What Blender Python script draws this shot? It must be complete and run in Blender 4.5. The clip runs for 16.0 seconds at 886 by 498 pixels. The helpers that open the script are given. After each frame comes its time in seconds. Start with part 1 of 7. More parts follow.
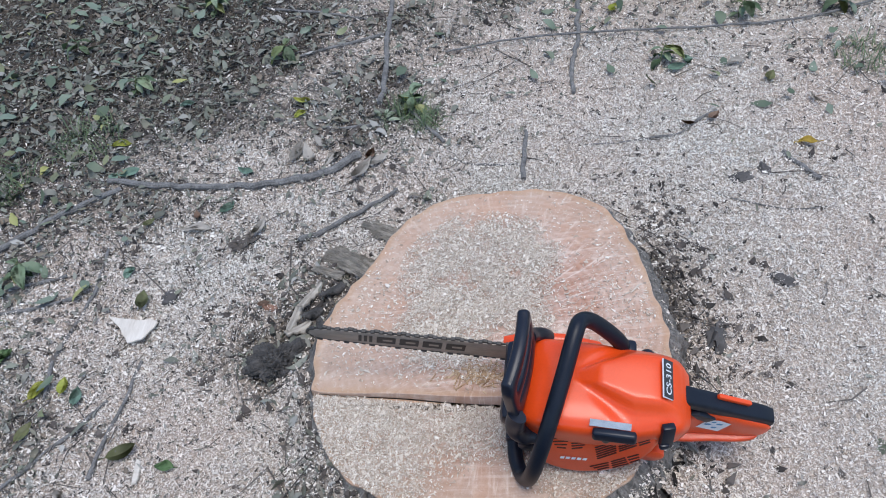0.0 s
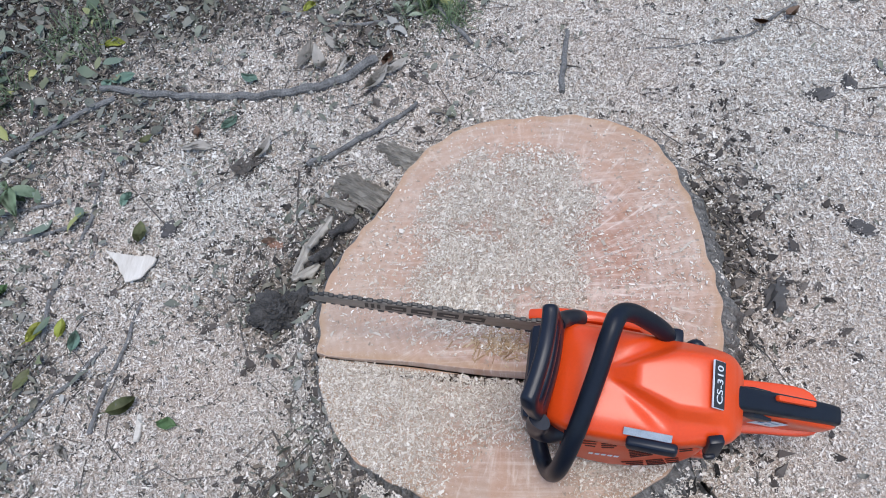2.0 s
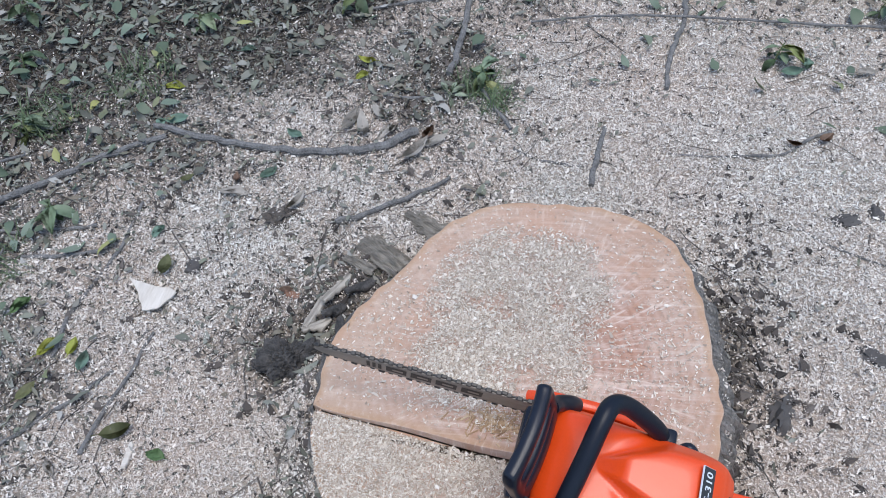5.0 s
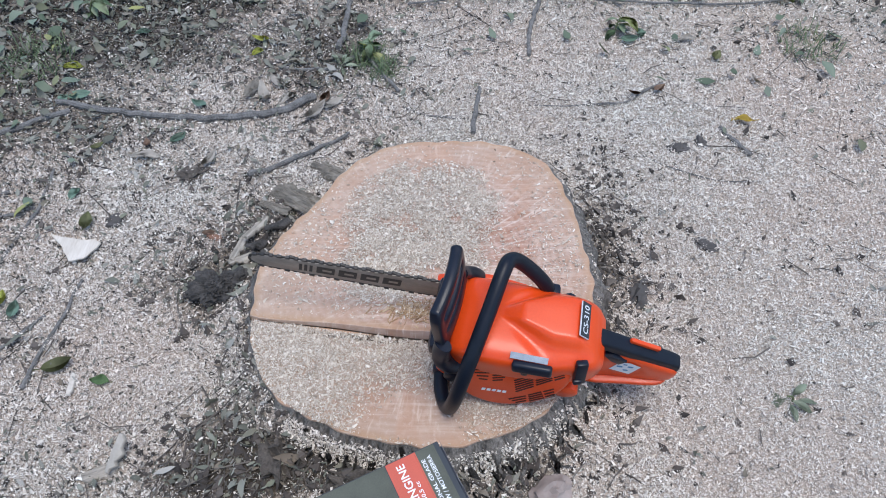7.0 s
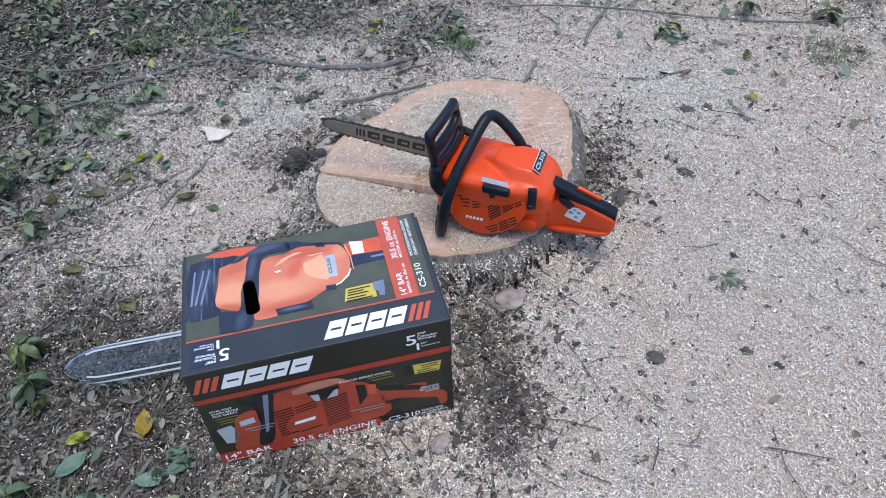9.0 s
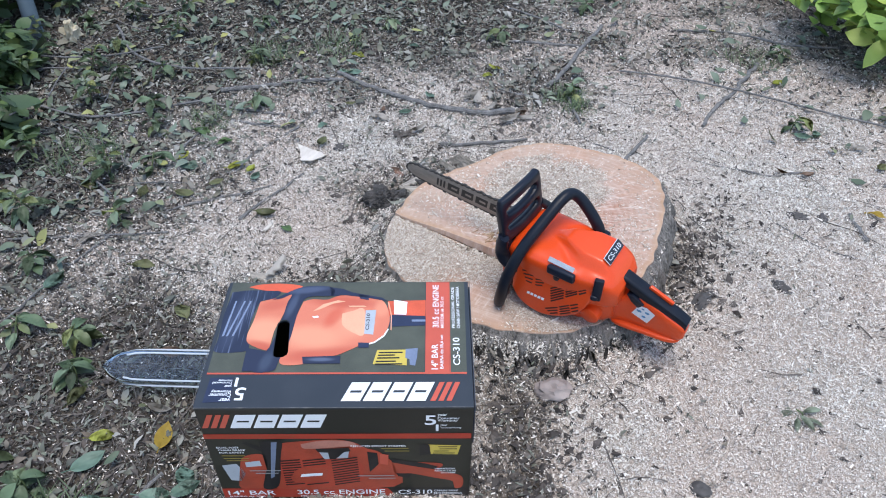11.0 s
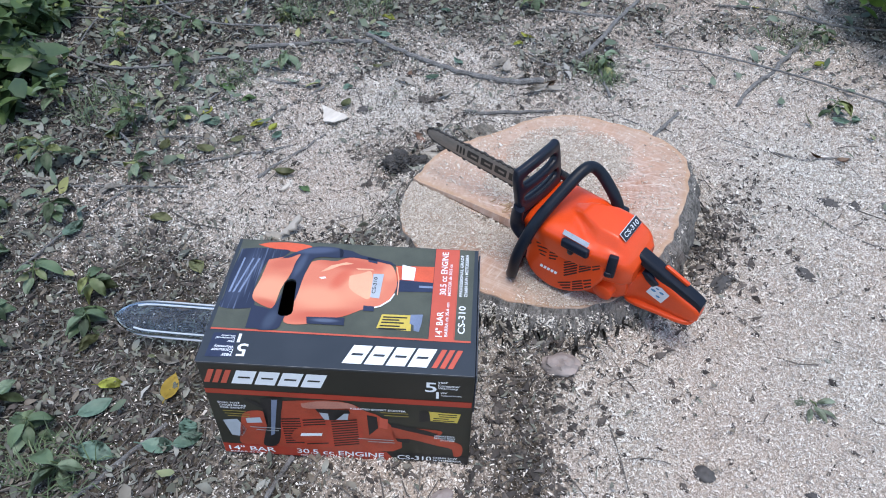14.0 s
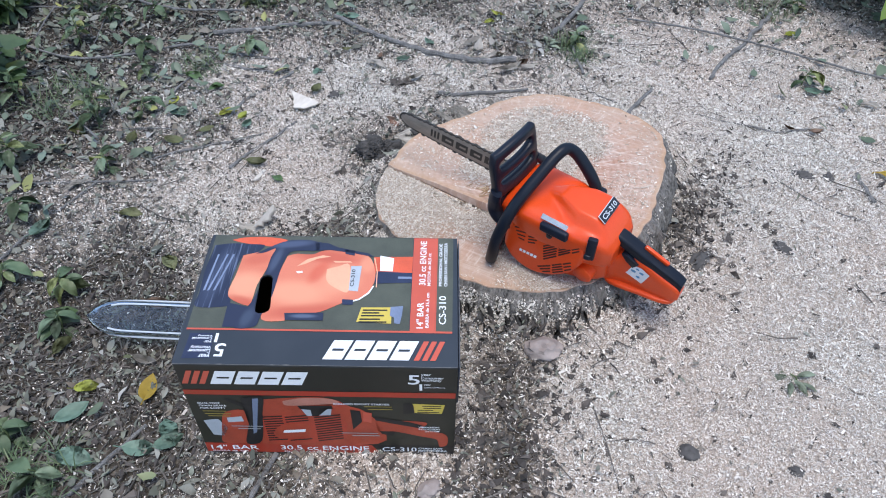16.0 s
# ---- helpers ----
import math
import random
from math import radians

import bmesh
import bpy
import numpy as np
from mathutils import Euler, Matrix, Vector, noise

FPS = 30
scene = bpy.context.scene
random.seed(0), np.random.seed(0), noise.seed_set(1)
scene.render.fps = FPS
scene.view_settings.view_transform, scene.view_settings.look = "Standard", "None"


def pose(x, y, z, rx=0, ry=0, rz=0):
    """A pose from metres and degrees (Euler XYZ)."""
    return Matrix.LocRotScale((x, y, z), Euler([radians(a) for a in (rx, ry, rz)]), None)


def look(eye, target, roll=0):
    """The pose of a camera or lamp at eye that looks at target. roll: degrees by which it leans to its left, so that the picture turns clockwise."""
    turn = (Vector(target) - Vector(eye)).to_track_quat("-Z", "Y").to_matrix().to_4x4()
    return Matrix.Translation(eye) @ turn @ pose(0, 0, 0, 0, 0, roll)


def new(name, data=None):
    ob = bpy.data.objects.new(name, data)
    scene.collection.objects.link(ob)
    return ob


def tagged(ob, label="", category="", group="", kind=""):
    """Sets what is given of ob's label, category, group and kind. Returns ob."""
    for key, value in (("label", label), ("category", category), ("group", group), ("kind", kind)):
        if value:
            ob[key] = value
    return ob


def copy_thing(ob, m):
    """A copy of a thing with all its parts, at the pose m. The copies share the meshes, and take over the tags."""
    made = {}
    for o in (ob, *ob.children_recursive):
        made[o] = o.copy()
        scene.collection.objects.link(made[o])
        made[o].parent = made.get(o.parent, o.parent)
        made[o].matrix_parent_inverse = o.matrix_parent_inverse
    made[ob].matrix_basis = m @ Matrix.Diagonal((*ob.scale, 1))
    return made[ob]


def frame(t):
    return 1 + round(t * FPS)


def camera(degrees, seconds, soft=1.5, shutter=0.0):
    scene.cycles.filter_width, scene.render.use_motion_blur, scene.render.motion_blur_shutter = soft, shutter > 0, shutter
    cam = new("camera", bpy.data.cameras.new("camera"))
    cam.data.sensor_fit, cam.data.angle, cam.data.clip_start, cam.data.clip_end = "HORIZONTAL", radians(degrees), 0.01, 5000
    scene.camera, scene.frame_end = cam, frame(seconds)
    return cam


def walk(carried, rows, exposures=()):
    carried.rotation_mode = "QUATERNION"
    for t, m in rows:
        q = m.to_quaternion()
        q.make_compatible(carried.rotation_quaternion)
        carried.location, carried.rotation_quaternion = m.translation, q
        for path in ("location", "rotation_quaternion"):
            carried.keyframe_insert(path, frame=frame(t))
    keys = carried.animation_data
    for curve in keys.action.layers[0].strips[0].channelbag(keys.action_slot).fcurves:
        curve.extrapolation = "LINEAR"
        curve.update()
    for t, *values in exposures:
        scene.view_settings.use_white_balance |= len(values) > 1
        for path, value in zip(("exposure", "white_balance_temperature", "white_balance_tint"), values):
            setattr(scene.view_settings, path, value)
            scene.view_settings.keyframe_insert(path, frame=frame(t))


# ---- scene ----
# ---- camera: seconds, eye, yaw, pitch, roll ----
cam = camera(62.08, 16.0, soft=1.0)
PATH = [
    (0.0, 0.1403, -0.0107, 1.2224, 6.66, -47.25, -7.76),
    (0.5, 0.1347, -0.0240, 1.2226, 2.76, -47.86, -5.72),
    (1.0, 0.1118, -0.0508, 1.1878, 2.01, -51.16, -3.97),
    (1.5, 0.1117, 0.0841, 1.1741, 10.13, -55.88, -10.25),
    (2.0, 0.1655, 0.2292, 1.1804, 15.25, -57.74, -14.23),
    (2.5, 0.1752, 0.2547, 1.1814, 17.78, -57.09, -16.74),
    (3.0, 0.1692, 0.2430, 1.1909, 15.69, -56.82, -16.09),
    (3.5, 0.1671, 0.2243, 1.1944, 16.35, -55.72, -17.19),
    (3.7, 0.1675, 0.2222, 1.1965, 16.23, -55.14, -17.07),
    (5.8, 0.2041, 0.1623, 1.1797, 14.24, -50.58, -0.14),
    (6.0, 0.1988, 0.1296, 1.1852, 10.99, -51.02, -0.26),
    (6.5, 0.1677, 0.0607, 1.2116, 3.99, -52.91, -1.16),
    (7.0, 0.1632, -0.0823, 1.2303, 1.32, -50.05, 0.55),
    (7.5, 0.2592, -0.2641, 1.2132, 1.26, -48.56, 2.20),
    (7.7, 0.3296, -0.3781, 1.1988, 9.49, -47.59, -2.05),
    (8.0, 0.3955, -0.5555, 1.2075, 15.43, -44.62, -5.27),
    (8.2, 0.4213, -0.6524, 1.2189, 15.78, -43.14, -5.42),
    (10.3, 0.6180, -0.7103, 1.2275, 19.16, -43.04, 1.40),
    (10.5, 0.5824, -0.6503, 1.2100, 20.66, -41.42, 0.99),
    (11.0, 0.5738, -0.5626, 1.2378, 27.34, -40.58, 0.59),
    (11.5, 0.5854, -0.5251, 1.2408, 28.18, -39.78, 0.70),
    (12.0, 0.5953, -0.5186, 1.2366, 27.83, -39.96, 1.77),
    (12.5, 0.6010, -0.5261, 1.2194, 27.75, -42.40, 2.45),
    (13.0, 0.6004, -0.5329, 1.2120, 29.09, -43.77, 2.67),
    (13.5, 0.5988, -0.5370, 1.2154, 28.99, -43.31, 2.77),
    (14.0, 0.5975, -0.5369, 1.2185, 30.30, -42.86, 1.65),
    (14.5, 0.5865, -0.5256, 1.2292, 29.02, -41.77, 1.93),
    (15.0, 0.5849, -0.5257, 1.2299, 28.58, -41.23, 2.11),
    (15.5, 0.5859, -0.5253, 1.2302, 28.94, -41.10, 1.47),
    (16.0, 0.5824, -0.5131, 1.2208, 27.83, -44.59, 1.29),
]


def eye_pose(x, y, z, yaw, pitch, roll):
    return pose(x, y, z, 0, 0, yaw) @ pose(0, 0, 0, 90 + pitch, 0, 0) @ pose(0, 0, 0, 0, 0, roll)


walk(cam, [(row[0], eye_pose(*row[1:])) for row in PATH], [(0.0, 0.98), (7.5, 0.98), (8.2, 0.93), (10.3, 1.18), (16.0, 1.18)])

# ---- light: an overcast sky over open shade ----
world = bpy.data.worlds.new("sky")
scene.world = world
world.use_nodes = True
wn = world.node_tree.nodes
sky = wn.new("ShaderNodeTexSky")
sky.sky_type, sky.sun_disc = "NISHITA", False
sky.sun_elevation, sky.sun_rotation = radians(79), radians(145)
world.node_tree.links.new(sky.outputs["Color"], wn["Background"].inputs["Color"])
wn["Background"].inputs["Strength"].default_value = 0.135
sun = new("sun", bpy.data.lights.new("sun", "SUN"))
sun.data.energy, sun.data.angle, sun.data.color = 1.25, radians(30), (1.0, 0.975, 0.945)
sun.matrix_world = look((0.5, -0.7, 4.4), (0, 0, 0))

# ---- small tools ----
RNG = np.random.default_rng(7)


def vnoise(x, y, seed=0):
    """Smooth value noise on a unit lattice, 0 to 1, for arrays."""
    x, y = np.asarray(x, float), np.asarray(y, float)
    xi, yi = np.floor(x).astype(np.int64), np.floor(y).astype(np.int64)
    fx, fy = x - xi, y - yi
    fx, fy = fx * fx * (3 - 2 * fx), fy * fy * (3 - 2 * fy)

    def h(a, b):
        n = (a * 374761393 + b * 668265263 + seed * 974711) & 0x7FFFFFFF
        n = ((n ^ (n >> 13)) * 1274126177) & 0x7FFFFFFF
        return ((n ^ (n >> 16)) & 0xFFFF) / 65535.0

    return (h(xi, yi) * (1 - fx) + h(xi + 1, yi) * fx) * (1 - fy) + (h(xi, yi + 1) * (1 - fx) + h(xi + 1, yi + 1) * fx) * fy


def fbm(x, y, octaves=4, seed=0):
    total, amp, norm = 0.0, 1.0, 0.0
    for k in range(octaves):
        total = total + amp * vnoise(np.asarray(x) * 2 ** k, np.asarray(y) * 2 ** k, seed + k)
        norm, amp = norm + amp, amp * 0.5
    return total / norm


def hill(x, y, cx, cy, s, t=None):
    return np.exp(-((np.asarray(x) - cx) ** 2 / (2 * s * s) + (np.asarray(y) - cy) ** 2 / (2 * (t or s) ** 2)))


def ground_z(x, y):
    """The height of the forest floor: heaps of sawdust round the stump and under the box."""
    z = -0.04 + 0.05 * hill(x, y, 0.2, 0.7, 0.55) + 0.026 * hill(x, y, 0.1, 0.1, 0.3) + 0.04 * hill(x, y, 0.68, 1.16, 0.25)
    d, a = np.hypot(np.asarray(x) - 0.10, np.asarray(y) - 0.79), np.arctan2(np.asarray(y) - 0.79, np.asarray(x) - 0.10)
    z = z + 0.066 * np.exp(-((d - 0.350) / 0.050) ** 2) * np.exp(-((np.mod(a, 2 * np.pi) - 3.65) / 0.62) ** 4)
    z = z + 0.024 * np.exp(-((d - 0.395) / 0.055) ** 2) * np.exp(-((np.mod(a, 2 * np.pi) - 5.0) / 0.75) ** 4)
    z = z - 0.04 * hill(x, y, -0.62, -0.05, 0.2) - 0.008 * hill(x, y, 0.62, 0.75, 0.16) + 0.022 * hill(x, y, 0.46, 0.54, 0.09)
    z = z + 0.03 * (fbm(np.asarray(x) * 3.1, np.asarray(y) * 3.1, 3, 3) - 0.5) + 0.012 * (fbm(np.asarray(x) * 16, np.asarray(y) * 16, 3, 9) - 0.5)
    z = z + 0.011 * (fbm(np.asarray(x) * 42, np.asarray(y) * 42, 2, 15) - 0.5)
    far = np.clip((np.hypot(np.asarray(x), np.asarray(y) - 0.7) - 2.0) / 6.0, 0, 1)
    return z + 0.25 * far * (fbm(np.asarray(x) * 0.4, np.asarray(y) * 0.4, 2, 21) - 0.5)


def dust_share(x, y):
    """How much of the floor is covered by sawdust, 0 (soil and leaf litter) to 1."""
    x, y = np.asarray(x, float), np.asarray(y, float)
    s = 0.68 + 0.42 * hill(x, y, 0.85, 0.6, 0.50, 0.80) + 0.10 * hill(x, y, -0.45, 0.62, 0.3, 0.22) - 0.12 * np.clip((-0.42 - x) / 0.3, 0, 1) + 0.32 * hill(x, y, 0.6, 1.5, 0.6, 0.35)
    s = s - 0.24 * np.clip((y - 1.50 + 0.25 * (x + 0.2)) / 1.0, 0, 1) - 0.24 * np.clip((-0.62 - x) / 0.5, 0, 1) - 0.32 * np.clip((-1.0 - x) / 0.5, 0, 1)
    s = s - 1.1 * hill(x, y, -0.40, -0.20, 0.15, 0.14) - 0.75 * hill(x, y, -0.56, -0.08, 0.16, 0.16) - 0.85 * hill(x, y, -0.45, 0.08, 0.16, 0.12) - 0.55 * hill(x, y, 0.365, 0.16, 0.070, 0.13) - 0.62 * hill(x, y, 0.27, 0.33, 0.075, 0.055) - 0.50 * hill(x, y, 0.12, -0.12, 0.16, 0.05)
    s = s - 0.50 * hill(x, y, 0.485, 0.96, 0.045, 0.18) - 0.60 * hill(x, y, -0.05, 0.425, 0.22, 0.035) - 0.35 * hill(x, y, -0.27, 0.95, 0.06, 0.1) - 0.4 * hill(x, y, -0.36, 0.8, 0.05, 0.06)
    s = s - 0.30 * hill(x, y, -0.9, 2.0, 0.7, 0.4) - 0.10 * hill(x, y, 0.1, 2.5, 1.2, 0.35) - 0.45 * hill(x, y, -0.18, 1.62, 0.10, 0.12) - 0.4 * hill(x, y, 1.1, 3.0, 0.5, 0.3) + 0.22 * hill(x, y, 0.4, 2.4, 0.8, 0.45)
    s = s + 0.14 * hill(x, y, -0.70, 0.95, 0.30, 0.30) + 0.22 * hill(x, y, -1.10, 1.05, 0.28, 0.25) + 0.22 * hill(x, y, -0.50, 0.55, 0.20, 0.18) - 0.35 * hill(x, y, -1.80, 0.75, 0.30, 0.22)
    s = s - 0.45 * hill(x, y, -0.20, 0.47, 0.09, 0.07) - 0.15 * hill(x, y, -0.26, 0.66, 0.025, 0.10) - 0.25 * hill(x, y, -0.38, 0.86, 0.10, 0.08)
    far = np.clip((np.hypot(x + 0.1, y - 0.95) - 1.85) / 0.45, 0, 1)
    s = s + 0.75 * (fbm(x * 6, y * 6, 4, 40) - 0.5)
    return np.clip(s * (1 - far) + 0.34 * far, 0.03, 1)


def mesh_of(name, verts, faces, material, smooth=False):
    me = bpy.data.meshes.new(name)
    me.from_pydata(verts if isinstance(verts, list) else verts.tolist(), [], faces if isinstance(faces, list) else faces.tolist())
    me.materials.append(material)
    if smooth:
        me.polygons.foreach_set("use_smooth", [True] * len(me.polygons))
    me.update()
    return me


def bm_mesh(name, bm, material, smooth=True):
    me = bpy.data.meshes.new(name)
    bmesh.ops.recalc_face_normals(bm, faces=bm.faces)
    for f in bm.faces:
        f.smooth = smooth
    bm.to_mesh(me)
    bm.free()
    me.materials.append(material)
    if smooth:
        me.set_sharp_from_angle(angle=radians(38))
    return me


def part(name, bm, material, parent, label="", smooth=True):
    """One mesh object under a thing or under a part."""
    ob = new(name, bm_mesh(name, bm, material, smooth) if isinstance(bm, bmesh.types.BMesh) else bm)
    ob.parent = parent
    return tagged(ob, label)


def thing(name, label, category, m=None, group="", kind=""):
    ob = new(name)
    ob.empty_display_size = 0.05
    ob.matrix_world = m or Matrix()
    return tagged(ob, label, category, group, kind)


def solo(name, bm, material, label, category, m=None, group="", kind="", smooth=True):
    ob = new(name, bm_mesh(name, bm, material, smooth) if isinstance(bm, bmesh.types.BMesh) else bm)
    if m:
        ob.matrix_world = m
    return tagged(ob, label, category, group, kind)


def spline(points, steps=8):
    """A smooth line through the points."""
    p = [Vector(q) for q in points]
    p = [2 * p[0] - p[1]] + p + [2 * p[-1] - p[-2]]
    out = []
    for i in range(1, len(p) - 2):
        for k in range(steps):
            t = k / steps
            out.append(0.5 * (2 * p[i] + (p[i + 1] - p[i - 1]) * t + (2 * p[i - 1] - 5 * p[i] + 4 * p[i + 1] - p[i + 2]) * t * t + (3 * p[i] - p[i - 1] - 3 * p[i + 1] + p[i + 2]) * t ** 3))
    return out + [p[-2]]


def tube(bm, line, radius, sides=10, flat=1.0, side_axis=None):
    """A tube along a line; radius is a number or a function of 0..1."""
    n, rings = len(line), []
    up = Vector(side_axis) if side_axis else Vector((0.13, 0.21, 1)).normalized()
    for i, p in enumerate(line):
        d = (line[min(i + 1, n - 1)] - line[max(i - 1, 0)]).normalized()
        a = d.cross(up)
        a = a.normalized() if a.length > 1e-4 else Vector((1, 0, 0))
        b = a.cross(d)
        r = radius(i / (n - 1)) if callable(radius) else radius
        rings.append([bm.verts.new(p + (a * math.cos(2 * math.pi * k / sides) + b * flat * math.sin(2 * math.pi * k / sides)) * r) for k in range(sides)])
    for i in range(n - 1):
        for k in range(sides):
            bm.faces.new((rings[i][k], rings[i][(k + 1) % sides], rings[i + 1][(k + 1) % sides], rings[i + 1][k]))
    bm.faces.new(rings[0][::-1])
    bm.faces.new(rings[-1])
    return bm


def block(size, centre=(0, 0, 0), bevel=0.0, segments=2, m=None, bm=None):
    """A box with rounded edges, added to bm."""
    own = bmesh.new()
    bmesh.ops.create_cube(own, size=1.0)
    bmesh.ops.scale(own, vec=size, verts=own.verts)
    if bevel:
        bmesh.ops.bevel(own, geom=own.edges[:], offset=bevel, segments=segments, profile=0.5, affect="EDGES")
    bmesh.ops.translate(own, vec=centre, verts=own.verts)
    if m is not None:
        bmesh.ops.transform(own, matrix=m, verts=own.verts)
    if bm is None:
        return own
    tmp = bpy.data.meshes.new("tmp")
    own.to_mesh(tmp)
    own.free()
    bm.from_mesh(tmp)
    bpy.data.meshes.remove(tmp)
    return bm


def slab(outline, thickness, bevel=0.0, m=None, segments=2):
    """A plate: the outline (x, y) pushed up from z=0 by thickness, top and bottom edges rounded."""
    bm = bmesh.new()
    vs = [bm.verts.new((x, y, 0)) for x, y in outline]
    f = bm.faces.new(vs)
    up = bmesh.ops.extrude_face_region(bm, geom=[f])
    bmesh.ops.translate(bm, vec=(0, 0, thickness), verts=[v for v in up["geom"] if isinstance(v, bmesh.types.BMVert)])
    bmesh.ops.recalc_face_normals(bm, faces=bm.faces)
    if bevel:
        rim = [e for e in bm.edges if abs(e.verts[0].co.z - e.verts[1].co.z) < 1e-6]
        bmesh.ops.bevel(bm, geom=rim, offset=bevel, segments=segments, profile=0.5, affect="EDGES")
    if m is not None:
        bmesh.ops.transform(bm, matrix=m, verts=bm.verts)
    return bm


# ---- materials ----
def nodes_of(name):
    m = bpy.data.materials.new(name)
    m.use_nodes = True
    return m, m.node_tree.nodes, m.node_tree.links, m.node_tree.nodes["Principled BSDF"]


def ramp(n, stops):
    r = n.new("ShaderNodeValToRGB")
    r.color_ramp.elements[0].position, r.color_ramp.elements[0].color = stops[0][0], (*stops[0][1], 1)
    r.color_ramp.elements[1].position, r.color_ramp.elements[1].color = stops[-1][0], (*stops[-1][1], 1)
    for pos, col in stops[1:-1]:
        r.color_ramp.elements.new(pos).color = (*col, 1)
    return r


def mixer(n, l, fac, a, b, kind="MIX"):
    """A colour mix node; fac, a and b are sockets or values."""
    x = n.new("ShaderNodeMix")
    x.data_type, x.blend_type = "RGBA", kind
    for socket, v in ((x.inputs["Factor"], fac), (x.inputs["A"], a), (x.inputs["B"], b)):
        if isinstance(v, bpy.types.NodeSocket):
            l.new(v, socket)
        else:
            socket.default_value = v if isinstance(v, (int, float)) else (*v, 1)
    return x.outputs["Result"]


def noise_of(n, l, scale, detail=4, rough=0.6, vec=None, distort=0.0):
    t = n.new("ShaderNodeTexNoise")
    t.inputs["Scale"].default_value, t.inputs["Detail"].default_value, t.inputs["Roughness"].default_value = scale, detail, rough
    t.inputs["Distortion"].default_value = distort
    if vec is None:
        c = n.new("ShaderNodeTexCoord")
        vec = c.outputs["Object"]
    l.new(vec, t.inputs["Vector"])
    return t.outputs["Fac"]


def stretch(n, scale):
    c, m = n.new("ShaderNodeTexCoord"), n.new("ShaderNodeMapping")
    m.inputs["Scale"].default_value = scale
    n.id_data.links.new(c.outputs["Object"], m.inputs["Vector"])
    return m.outputs["Vector"]


def bump_of(n, l, bsdf, height, strength=0.4, distance=0.004):
    b = n.new("ShaderNodeBump")
    b.inputs["Strength"].default_value, b.inputs["Distance"].default_value = strength, distance
    l.new(height, b.inputs["Height"])
    l.new(b.outputs["Normal"], bsdf.inputs["Normal"])


def surface(name, dark, light, fine=60, coarse=6, rough=0.8, bump=0.3, distance=0.002, metal=0.0, vary=None, specular=0.5, coat=0.0, grain=(1, 1, 1), coarse_mix=0.5):
    """A surface with grain and larger stains. vary: a colour ramp by piece ('island' or 'object')."""
    m, n, l, b = nodes_of(name)
    vec = stretch(n, grain)
    f, c = noise_of(n, l, fine, 6, 0.65, vec), noise_of(n, l, coarse, 4, 0.6, vec)
    r = ramp(n, [(0.3, dark), (0.7, light)])
    l.new(f, r.inputs["Fac"])
    r2 = ramp(n, [(0.35, dark), (0.65, light)])
    l.new(c, r2.inputs["Fac"])
    col = mixer(n, l, coarse_mix, r.outputs["Color"], r2.outputs["Color"])
    if vary:
        kind, stops, amount = vary
        rr = ramp(n, stops)
        if kind == "island":
            l.new(n.new("ShaderNodeNewGeometry").outputs["Random Per Island"], rr.inputs["Fac"])
        else:
            l.new(n.new("ShaderNodeObjectInfo").outputs["Random"], rr.inputs["Fac"])
        col = mixer(n, l, amount, col, rr.outputs["Color"])
    l.new(col, b.inputs["Base Color"])
    rf = n.new("ShaderNodeMapRange")
    rf.inputs["To Min"].default_value, rf.inputs["To Max"].default_value = max(rough - 0.12, 0.03), min(rough + 0.12, 1)
    l.new(c, rf.inputs["Value"])
    l.new(rf.outputs["Result"], b.inputs["Roughness"])
    b.inputs["Metallic"].default_value = metal
    b.inputs["Specular IOR Level"].default_value = specular
    b.inputs["Coat Weight"].default_value = coat
    if bump:
        bump_of(n, l, b, f, bump, distance)
    return m


def make_ground_material():
    m, n, l, b = nodes_of("sawdust_floor")
    a = n.new("ShaderNodeAttribute")
    a.attribute_name = "dust"
    fine, mid, big = noise_of(n, l, 260, 3, 0.7), noise_of(n, l, 60, 5, 0.7), noise_of(n, l, 9, 4, 0.6)
    dust = ramp(n, [(0.34, (0.15, 0.13, 0.114)), (0.5, (0.37, 0.33, 0.292)), (0.66, (0.62, 0.57, 0.52))])
    l.new(fine, dust.inputs["Fac"])
    pink = mixer(n, l, big, dust.outputs["Color"], (0.36, 0.28, 0.22))
    pink = mixer(n, l, 0.35, dust.outputs["Color"], pink)
    soil = ramp(n, [(0.3, (0.018, 0.015, 0.013)), (0.52, (0.06, 0.052, 0.042)), (0.72, (0.19, 0.165, 0.14))])
    l.new(mid, soil.inputs["Fac"])
    add = n.new("ShaderNodeMath")
    add.operation = "ADD"
    l.new(a.outputs["Fac"], add.inputs[0])
    l.new(mid, add.inputs[1])
    edge = n.new("ShaderNodeMapRange")
    edge.inputs["From Min"].default_value, edge.inputs["From Max"].default_value = 0.75, 1.15
    l.new(add.outputs["Value"], edge.inputs["Value"])
    l.new(mixer(n, l, edge.outputs["Result"], soil.outputs["Color"], pink), b.inputs["Base Color"])
    b.inputs["Roughness"].default_value = 0.95
    b.inputs["Specular IOR Level"].default_value = 0.2
    bump_of(n, l, b, mid, 0.8, 0.006)
    return m


CHIPS = [(0.0, (0.09, 0.076, 0.066)), (0.15, (0.35, 0.312, 0.277)), (0.40, (0.63, 0.59, 0.542)), (0.72, (0.80, 0.768, 0.722)), (1.0, (0.89, 0.865, 0.825))]
M_GROUND = make_ground_material()


